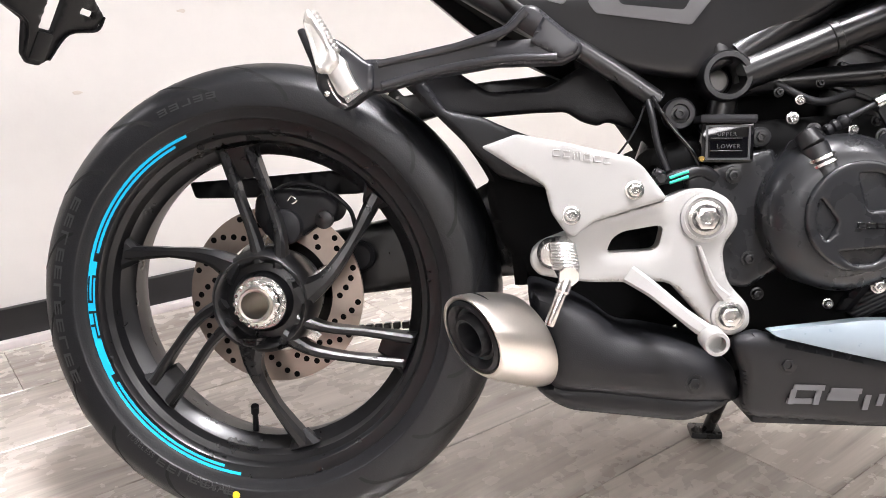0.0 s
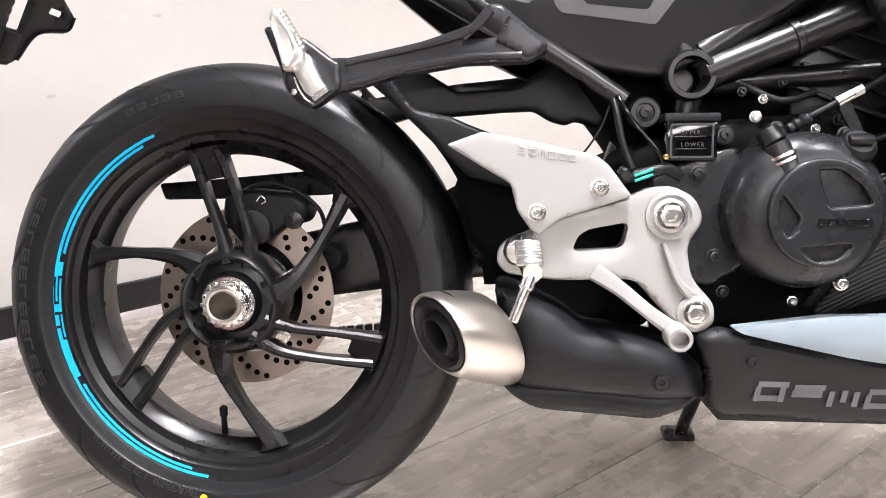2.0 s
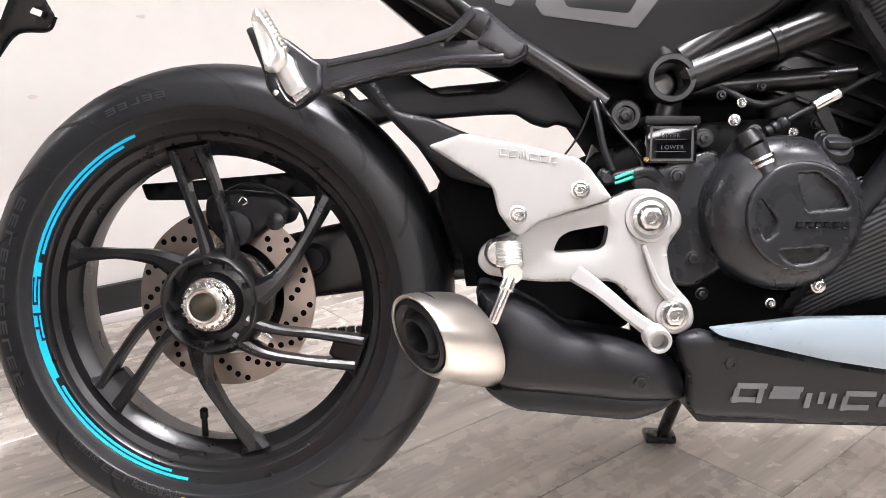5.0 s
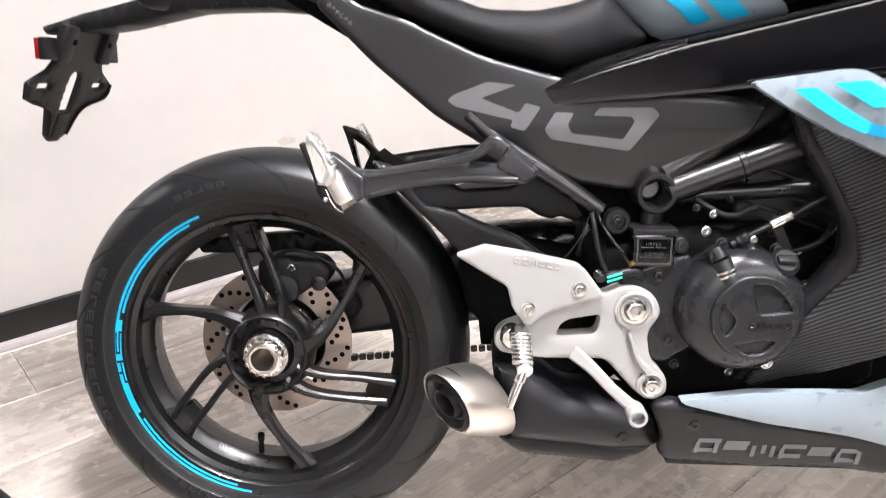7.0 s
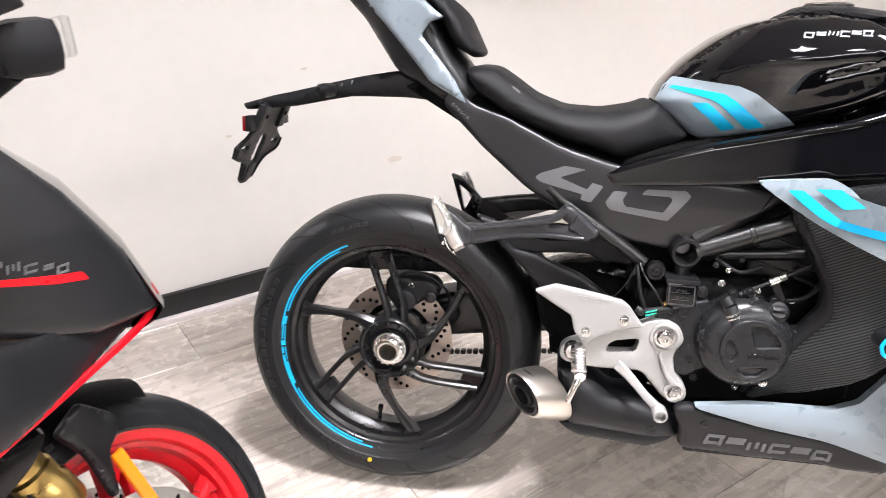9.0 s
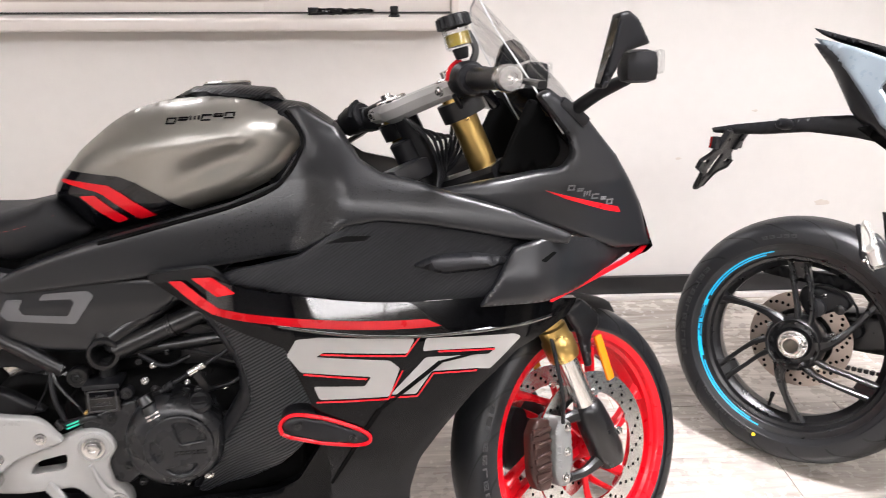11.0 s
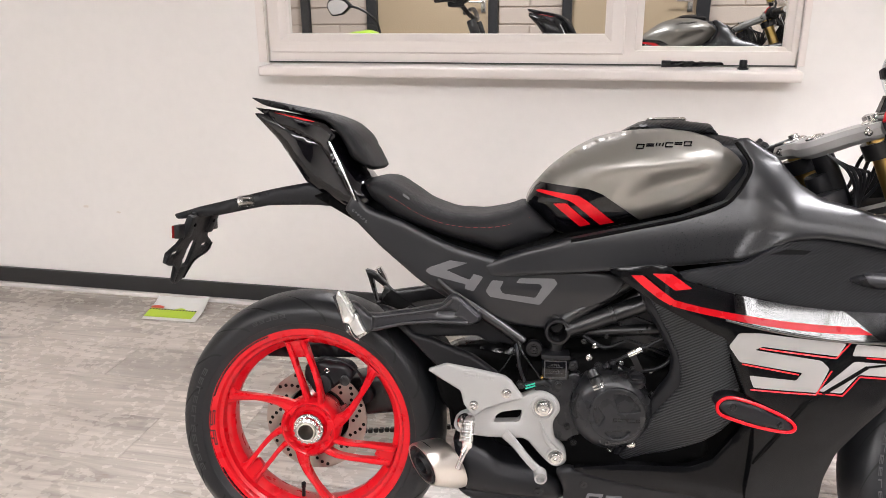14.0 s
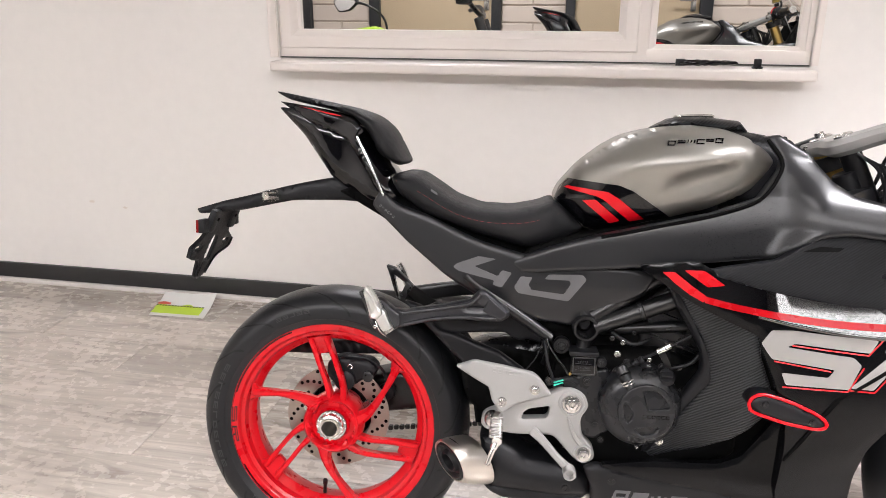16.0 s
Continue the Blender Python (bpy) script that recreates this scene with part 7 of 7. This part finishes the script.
    if look["rim"] is RED_PAINT:
        part("nose_mark", decal([(1.262, 0.819), (1.300, 0.8065), (1.374, 0.7835), (1.400, 0.7765), (1.406, 0.7650), (1.374, 0.7735), (1.300, 0.8005)], NL, 0.0012), RED_PAINT, nose, "thin red stripe")
        word_marks("nose_mark", 1.309, 0.8185, 0.0145, -0.0062, 6, 0.012, 0.009, NL, GREY_MARK, nose, 0.0015, 0.0022)
    # winglet
    WL = lambda x, z: 0.292 - 0.20 * smooth_step(1.22, 1.50, x) - 0.018 * smooth_step(0.68, 0.76, z)
    wing = part("winglet", skin([(1.142, 0.650), (1.198, 0.738), (1.265, 0.753), (1.38, 0.718), (1.485, 0.692), (1.37, 0.662), (1.27, 0.650)], WL, 0.004, 0.006, 0.010, 0.010, sides=(-1,), corner=0.006), MATTE_GREY, bike, "dark grey winglet with a coloured edge")
    mirrored(wing)
    part("winglet_edge", beam([(1.26, -WL(1.26, 0.65) - 0.001, 0.650), (1.37, -WL(1.37, 0.66) - 0.001, 0.663), (1.484, -WL(1.484, 0.69) - 0.001, 0.693), (1.462, -WL(1.462, 0.74) + 0.0, 0.752)], (0.004, 0.009, 0.010, 0.006), (0.006, 0.006, 0.006, 0.006)), look["accent"], wing)
    part("winglet_slot", decal([(1.238, 0.716), (1.262, 0.727), (1.268, 0.724), (1.246, 0.712)], WL, 0.001, 0.008), BLACK_DEEP, wing)
    # screen
    scr = bmesh.new()
    rows = []
    spine = [(1.203, 1.144, 0.012), (1.206, 1.141, 0.034), (1.213, 1.134, 0.054), (1.226, 1.121, 0.072), (1.246, 1.100, 0.087), (1.294, 1.048, 0.105), (1.349, 0.988, 0.125), (1.382, 0.942, 0.13)]
    bend = lambda x, z, w0, u: Vector((x - 0.05 * (u * w0 / 0.115) ** 2, u * w0, z - 0.03 * (u * w0 / 0.115) ** 2))
    for x, z, w0 in spine:
        rows.append([scr.verts.new(bend(x, z, w0, k / 6 - 1)) for k in range(13)])
    for p, q in zip(rows, rows[1:]):
        for i in range(12):
            scr.faces.new((p[i], p[i + 1], q[i + 1], q[i]))
    bmesh.ops.solidify(scr, geom=scr.faces[:], thickness=0.003)
    ws = part("windscreen", scr, CLEAR, bike, "clear curved windscreen")
    ws.visible_shadow = False
    # pale tube that paints the bright glint along the screen's rim
    rim_line = [bend(x, z, w0, -1) for x, z, w0 in reversed(spine)] + [bend(x, z, w0, 1) for x, z, w0 in spine]
    part("screen_edge", tube(rim_line, 0.0015, 3, 6), SCREEN_GLINT, ws)
    part("instrument_panel", box((1.20, 0, 0.985), (0.02, 0.14, 0.085), 0.008, Matrix.Rotation(-0.6, 4, "Y")), BLACK_GLOSS, bike)
    # mirrors on folded stalks
    for s in (-1, 1):
        base = Vector((1.312, s * 0.155, 0.950))
        elbow = Vector((1.362, s * 0.27, 1.002))
        m1 = part("mirror", tube([base, (base + elbow) / 2 + Vector((0, 0, 0.004)), elbow], 0.0125, 5, 12, 0.010), BLACK_PLASTIC, bike, "black mirror folded on its stalk")
        part("mirror_foot", box(base, (0.06, 0.04, 0.02), 0.006, Matrix.Rotation(0.7, 4, "Y")), BLACK_PLASTIC, m1)
        part("mirror_joint", box(elbow + Vector((0.012, s * 0.01, 0.018)), (0.055, 0.05, 0.05), 0.016), BLACK_PLASTIC, m1)
        part("mirror_lamp", box(elbow + Vector((0.043, s * 0.012, 0.024)), (0.012, 0.036, 0.036), 0.005), CLEAR, m1)
        shell = skin([(1.288, 0.990), (1.298, 0.988), (1.330, 1.040), (1.372, 1.052), (1.350, 1.088), (1.334, 1.098), (1.318, 1.094)], lambda x, z: 0.335 + 0.25 * (1.37 - x), 0.006, 0.008, 0.03, 0.010, sides=(s,), corner=0.004)
        part("mirror_shell", shell, BLACK_PLASTIC, m1)
        # mirror glass painted gloss black for the dark that it reflects
        part("mirror_plate", beam([(1.287, s * 0.345, 0.996), (1.299, s * 0.347, 1.038), (1.314, s * 0.345, 1.086)], (0.002, 0.002, 0.002), (0.02, 0.028, 0.02)), BLACK_GLOSS, m1)


LOOK_CYAN = dict(rim=BLACK_SATIN, deco=CYAN, accent=CYAN, accent_label="cyan", tank=BLACK_GLOSS, tank_label="gloss black fuel tank with grey and cyan decals", tail=GREY_BLUE, tail_label="grey-blue tail side panel",
                 cover=BLACK_GLOSS, cover_label="gloss black frame cover", fairing=GREY_BLUE, shoulder=GREY_BLUE, fairing_label="grey-blue side fairing with cyan stripes", belly=GREY_BLUE, belly_label="grey-blue lower fairing", nose_label="gloss black nose fairing")
LOOK_RED = dict(rim=RED_PAINT, deco=RED_PAINT, accent=RED_PAINT, accent_label="red", tank=GRAPHITE, tank_label="graphite metallic fuel tank with red decals", tail=BLACK_GLOSS, tail_label="gloss black tail side panel",
                cover=MATTE_GREY, cover_label="matte graphite frame cover", fairing=FAIRING_SATIN, shoulder=LACQUER, fairing_label="satin black side fairing with a red stripe and silver graphic", belly=FAIRING_SATIN, belly_label="satin black lower fairing", nose_label="matte graphite nose fairing")


PEG_PARTS = ("footrest_bracket", "passenger_footrest")
WHEEL_PARTS = ("tyre", "rim", "brake_disc", "front_brake_disc", "rear_caliper", "swing_arm", "chain_guard")


def settle_shape(bike):
    """Draws the tail up, the nose forward and the passenger footrest in to where they sit on this machine."""
    for ob in bike.children_recursive:
        top = ob if ob.parent is bike else ob.parent if ob.parent.parent is bike else ob.parent.parent
        kind = top.name.split(".")[0]
        if kind in WHEEL_PARTS:
            continue
        peg, mirror = kind in PEG_PARTS, kind == "mirror"
        for v in ob.data.vertices:
            x, y, z = v.co
            if peg:
                if y < 0:
                    k = smooth_step(0.36, 0.13, x)
                    v.co = (x - 0.010 * k, y + 0.060 * k, z + 0.008 * k)
                continue
            tail = smooth_step(0.34, -0.02, x) * smooth_step(0.56, 0.62, z)
            tip = smooth_step(-0.05, -0.30, x)
            fore = smooth_step(0.86, 1.22, x) * smooth_step(0.60, 0.68, z)
            nose = 1.2 if mirror else smooth_step(1.20, 1.46, x) * smooth_step(0.60, 0.68, z)
            v.co = (x + 0.013 * fore + 0.016 * nose + 0.009 * tip, y, z + (0.020 - 0.009 * tip) * tail + 0.004 * fore - 0.008 * mirror)


def motorcycle(look, label, m):
    bike = thing("motorcycle", label, "motorcycle", m, group="parked motorcycles")
    rear_wheel(bike, look)
    chassis(bike, look)
    engine(bike, look)
    bodywork(bike, look)
    front_end(bike, look)
    settle_shape(bike)
    return bike


def parked(x, y, heading, lean, z=0.0):
    """Where a bike stands: its rear tyre's foot, its heading and its lean to its left."""
    return pose(x, y, z, 0, 0, heading) @ Matrix.Rotation(radians(-lean), 4, "X")

# ---- the parked machines ----
RED_AT = (-0.356, 0.931, 5.79, 10.74)
CYAN_AT = (1.634, 1.386, -42.90, 11.25)
red_bike = motorcycle(LOOK_RED, "graphite and black sports motorcycle with red wheels on its side stand", parked(*RED_AT))
cyan_bike = motorcycle(LOOK_CYAN, "black and grey-blue sports motorcycle with cyan rim stripes", parked(*CYAN_AT))

# ---- the room behind the window ----
NEXT_AT = (-0.095, 3.95, 3.0, 7.5)
copy_thing(red_bike, parked(*NEXT_AT, z=NEXT_Z))["label"] = "graphite sports motorcycle behind the window glass"
solid("next_room_floor", box(((NX0 + NX1) / 2, (WALL_Y + WALL_T + BACK_Y) / 2, NEXT_Z - 0.03), (NX1 - NX0, BACK_Y - WALL_Y - WALL_T, 0.06), 0), LAMINATE, "raised floor of the room behind the window", "floor", kind="structure")
back = solid("next_room_wall_north", box(((NX0 + NX1) / 2, BACK_Y + 0.1, ROOM_H / 2), (NX1 - NX0 + 0.2, 0.16, ROOM_H), 0), SUBFLOOR, "painted blockwork wall of the room behind the window", "wall", kind="structure")
DOORS = ((-1.383, -0.588), (-0.023, 0.781))
POSTS = ((-1.953, -1.897), (-1.459, -1.383), (-0.588, -0.524), (-0.084, -0.023), (0.781, 0.862))
for x0, x1 in DOORS:
    dr = thing("door", "plain tan door with a lever handle", "door", pose((x0 + x1) / 2, BACK_Y, NEXT_Z), group="tan doors")
    part("leaf", box((0, 0.0, 1.0), (x1 - x0 - 0.004, 0.04, 1.99), 0.003), DOOR_TAN, dr)
    part("handle_plate", box((0.36, -0.024, 1.05), (0.034, 0.008, 0.10), 0.003), CHROME, dr)
    part("lever", tube([(0.36, -0.03, 1.07), (0.36, -0.06, 1.07), (0.33, -0.064, 1.07), (0.27, -0.064, 1.07)], 0.008, 5, 10), CHROME, dr)
for x0, x1 in POSTS:
    solid("door_post", box(((x0 + x1) / 2, BACK_Y - 0.02, ROOM_H / 2 + NEXT_Z / 2), (x1 - x0, 0.06, ROOM_H - NEXT_Z - 0.004), 0.004), FRAME_BLACK, "black painted upright door post", "post", kind="structure")
block_me = {}
for x0, x1 in ((NX0, -1.953), (-1.897, -1.459), (-0.524, -0.084), (0.862, NX1)):
    z, k = NEXT_Z, 0
    while z < ROOM_H - 0.02:
        x = x0 - (0.22 if k % 2 else 0)
        while x < x1 - 0.01:
            a, b = max(x, x0), min(x + 0.44, x1)
            if b - a > 0.03 and 0.9 < z < 1.95:
                key = round(b - a, 3)
                if key not in block_me:
                    bm = box((0, 0, 0), (b - a - 0.008, 0.03, 0.107), 0.004, None, 1)
                    block_me[key] = bpy.data.meshes.new("block")
                    bm.to_mesh(block_me[key])
                    bm.free()
                    block_me[key].materials.append(BLOCK)
                ob = new("block", block_me[key])
                ob.parent = back
                ob.location = ((a + b) / 2, BACK_Y + 0.007, z + 0.0575)
            x += 0.44
        z += 0.115
        k += 1
mortar = box(((NX0 + NX1) / 2, BACK_Y + 0.012, ROOM_H / 2), (NX1 - NX0, 0.012, ROOM_H), 0)
part("render_coat", mortar, BLOCK, back)


def naked_bike(m):
    """The lime machine behind the glass: tank, seat, bars and a mirror."""
    g = thing("naked_motorcycle", "lime green and black naked motorcycle behind the window glass", "motorcycle", m, group="parked motorcycles")
    tk, top = bulge([(0.0, 0.80), (0.05, 0.88), (0.16, 0.935), (0.30, 0.93), (0.42, 0.89), (0.46, 0.82), (0.30, 0.76), (0.10, 0.76)], lambda x, z: 0.15, 0.05, 0.07, 0.02, 0.02)
    part("fuel_tank", tk, BLACK_GLOSS, g, sharp=80)
    part("tank_panel", decal([(0.06, 0.80), (0.10, 0.87), (0.30, 0.88), (0.40, 0.84), (0.28, 0.80)], top, 0.003), GREEN, g, "lime green panel")
    st, _ = bulge([(-0.62, 0.90), (-0.45, 0.86), (-0.20, 0.82), (0.02, 0.84), (0.02, 0.77), (-0.3, 0.76), (-0.60, 0.84)], lambda x, z: 0.13, 0.06, 0.03, 0.02, 0.015)
    part("seat", st, SEAT_FABRIC, g, sharp=80)
    part("headlight_cowl", bulge([(-0.16, 0.89), (-0.13, 0.945), (-0.03, 0.958), (0.04, 0.935), (0.0, 0.89)], lambda x, z: 0.09, 0.03, 0.03, 0.014, 0.012)[0], GREEN, g, "lime green cowl", sharp=80)
    part("engine", skin([(-0.15, 0.74), (0.40, 0.74), (0.45, 0.40), (0.30, 0.25), (-0.10, 0.28)], lambda x, z: 0.13, 0.02, 0.03, 0.26, 0.04), BLACK_SATIN, g)
    for x in (-0.62, 0.78):
        w = part("wheel", lathe([(-0.05, 0.2), (-0.06, 0.26), (-0.03, 0.30), (0.03, 0.30), (0.06, 0.26), (0.05, 0.2)], (x, 0, 0.30), (0, 1, 0), 48, True), RUBBER, g)
        part("hub", lathe([(-0.04, 0.0), (-0.04, 0.06), (0.04, 0.06), (0.04, 0)], (x, 0, 0.30), (0, 1, 0), 24), BLACK_SATIN, w)
        for k in range(5):
            part("spoke", beam([polar(0.05, 72 * k, 0, (x, 0.30)), polar(0.2, 72 * k + 10, 0, (x, 0.30))], (0.03, 0.025), (0.03, 0.03)), BLACK_SATIN, w)
    part("swing_arm", beam([(-0.62, 0, 0.30), (-0.3, 0.0, 0.34), (-0.05, 0, 0.38)], (0.05, 0.06, 0.08), (0.2, 0.22, 0.2)), BLACK_SATIN, g)
    for s in (-1, 1):
        part("fork_leg", rod((0.78, s * 0.09, 0.30), (0.52, s * 0.09, 1.0), 0.025), BLACK_SATIN, g)
    part("handlebar", tube([(0.40, -0.37, 1.07), (0.47, -0.25, 1.08), (0.52, -0.1, 1.02), (0.52, 0.1, 1.02), (0.47, 0.25, 1.08), (0.40, 0.37, 1.07)], 0.012, 6, 10), BLACK_SATIN, g)
    part("controls", box((0.47, -0.23, 1.08), (0.08, 0.05, 0.06), 0.015), BLACK_PLASTIC, g)
    part("lever", beam([(0.50, -0.22, 1.07), (0.56, -0.30, 1.09), (0.53, -0.38, 1.09)], (0.018, 0.014, 0.014), (0.01, 0.01, 0.01), side=(0, 0, 1)), BLACK_SATIN, g)
    return g


green_bike = naked_bike(parked(-0.96, 3.45, 0.0, 6.0, NEXT_Z))
stalk = thing("bike_mirror", "round-edged black mirror on a thin stalk behind the glass", "mirror", pose(-1.082, 3.3, 1.18))
part("glass", bulge([(-0.055, 0.004), (-0.045, 0.03), (-0.01, 0.040), (0.035, 0.032), (0.060, 0.008), (0.02, -0.028), (-0.03, -0.036)], lambda x, z: 0.004, 0.002, 0.01, 0.012, 0.012)[0], MIRROR_GLASS, stalk)
part("shell", skin([(-0.062, 0.004), (-0.050, 0.036), (-0.01, 0.047), (0.04, 0.038), (0.070, 0.008), (0.022, -0.034), (-0.034, -0.042)], lambda x, z: -0.003, 0.004, 0.006, 0.03, 0.014, corner=0.012), BLACK_PLASTIC, stalk)
part("stem", tube([(0.05, 0.01, 0.01), (0.12, 0.01, -0.01), (0.19, 0.01, -0.06), (0.21, 0.02, -0.13), (0.215, 0.04, -0.24)], 0.006, 6, 10), BLACK_SATIN, stalk)

# leaflet on the floor by the skirting
leaf = thing("leaflet", "white leaflet with a lime green skyline print lying on the floor", "leaflet", pose(-1.448, 2.158, 0.001, 0, 0, 1.5))


def leaflet_z(x, y):
    """The sheet curls up a little towards its far edge."""
    return 0.003 + 0.016 * max(0, (y + 0.02) / 0.12) ** 2 + 0.012 * max(0, (x - 0.06) / 0.07) ** 2 * max(0, y / 0.08)


def leaflet_patch(x0, x1, y0, y1, lift, nx=10, ny=8, top=None):
    bm = bmesh.new()
    rows = []
    for i in range(nx + 1):
        x = x0 + (x1 - x0) * i / nx
        h = top(x) if top else y1
        rows.append([bm.verts.new((x - 0.18 * y, y, leaflet_z(x, y) + lift)) for y in (y0 + (h - y0) * j / ny for j in range(ny + 1))])
    for p, q in zip(rows, rows[1:]):
        for j in range(ny):
            bm.faces.new((p[j], q[j], q[j + 1], p[j + 1]))
    return bm


sheet = leaflet_patch(-0.118, 0.118, -0.104, 0.100, 0.0)
part("sheet", sheet, PAPER, leaf)
part("green_print", leaflet_patch(-0.118, 0.092, -0.082, 0.03, 0.0016, 40, 3, lambda x: -0.004 + 0.022 * max(0, math.sin(x * 55 + 0.6)) * (0.4 + (x + 0.125) * 3)), PAPER_GREEN, leaf, "lime green printed skyline")
part("red_print", leaflet_patch(-0.118, -0.062, 0.002, 0.026, 0.0022, 6, 2, lambda x: 0.014 + 0.012 * math.cos((x + 0.09) * 40)), PAPER_RED, leaf, "small red printed picture")
for k in range(16):
    part("print_mark", leaflet_patch(-0.120 + k * 0.0135, -0.1115 + k * 0.0135, -0.012, -0.002, 0.0022, 1, 1), BLACK_PLASTIC, leaf)

# ---- floor: laminate planks laid along the wall ----
floor = solid("floor", box(((ROOM_X0 + ROOM_X1) / 2, (ROOM_Y0 + WALL_Y) / 2, -0.06), (ROOM_X1 - ROOM_X0, WALL_Y - ROOM_Y0, 0.1), 0), SUBFLOOR, "grey-brown wood laminate floor of long planks", "floor", kind="structure")


def plank_mesh(length, width):
    b = 0.0012
    bm = bmesh.new()
    lo = [bm.verts.new(p) for p in ((0, 0, -0.009), (length, 0, -0.009), (length, width, -0.009), (0, width, -0.009))]
    mid = [bm.verts.new(p) for p in ((0, 0, -b), (length, 0, -b), (length, width, -b), (0, width, -b))]
    hi = [bm.verts.new(p) for p in ((b, b, 0), (length - b, b, 0), (length - b, width - b, 0), (b, width - b, 0))]
    for p, q in ((lo, mid), (mid, hi)):
        for i in range(4):
            j = (i + 1) % 4
            bm.faces.new((p[i], p[j], q[j], q[i]))
    bm.faces.new(hi)
    me = bpy.data.meshes.new("plank")
    bm.to_mesh(me)
    bm.free()
    me.materials.append(LAMINATE)
    return me


PLANK_W, PLANK_L = 0.223, 1.34
rng = random.Random(11)
meshes = {}
row, y = 0, WALL_Y - 0.042 + PLANK_W
starts = {1: -2.6, 2: -1.854, 3: -1.4, 4: -2.1, 5: -1.047}
while y - PLANK_W > ROOM_Y0:
    x = starts.get(row, -2.0 + rng.random() * PLANK_L)
    while x > ROOM_X0:
        x -= PLANK_L
    while x < ROOM_X1:
        a, b = max(x, ROOM_X0 + 0.002), min(x + PLANK_L - 0.0008, ROOM_X1 - 0.002)
        key = (round(b - a, 3), row == 0)
        if b - a > 0.05:
            if key not in meshes:
                meshes[key] = plank_mesh(b - a, PLANK_W - 0.0008 if row else 0.036)
            ob = new("plank", meshes[key])
            ob.parent = floor
            ob.location = (a, y - PLANK_W, 0)
        x += PLANK_L
    y -= PLANK_W
    row += 1
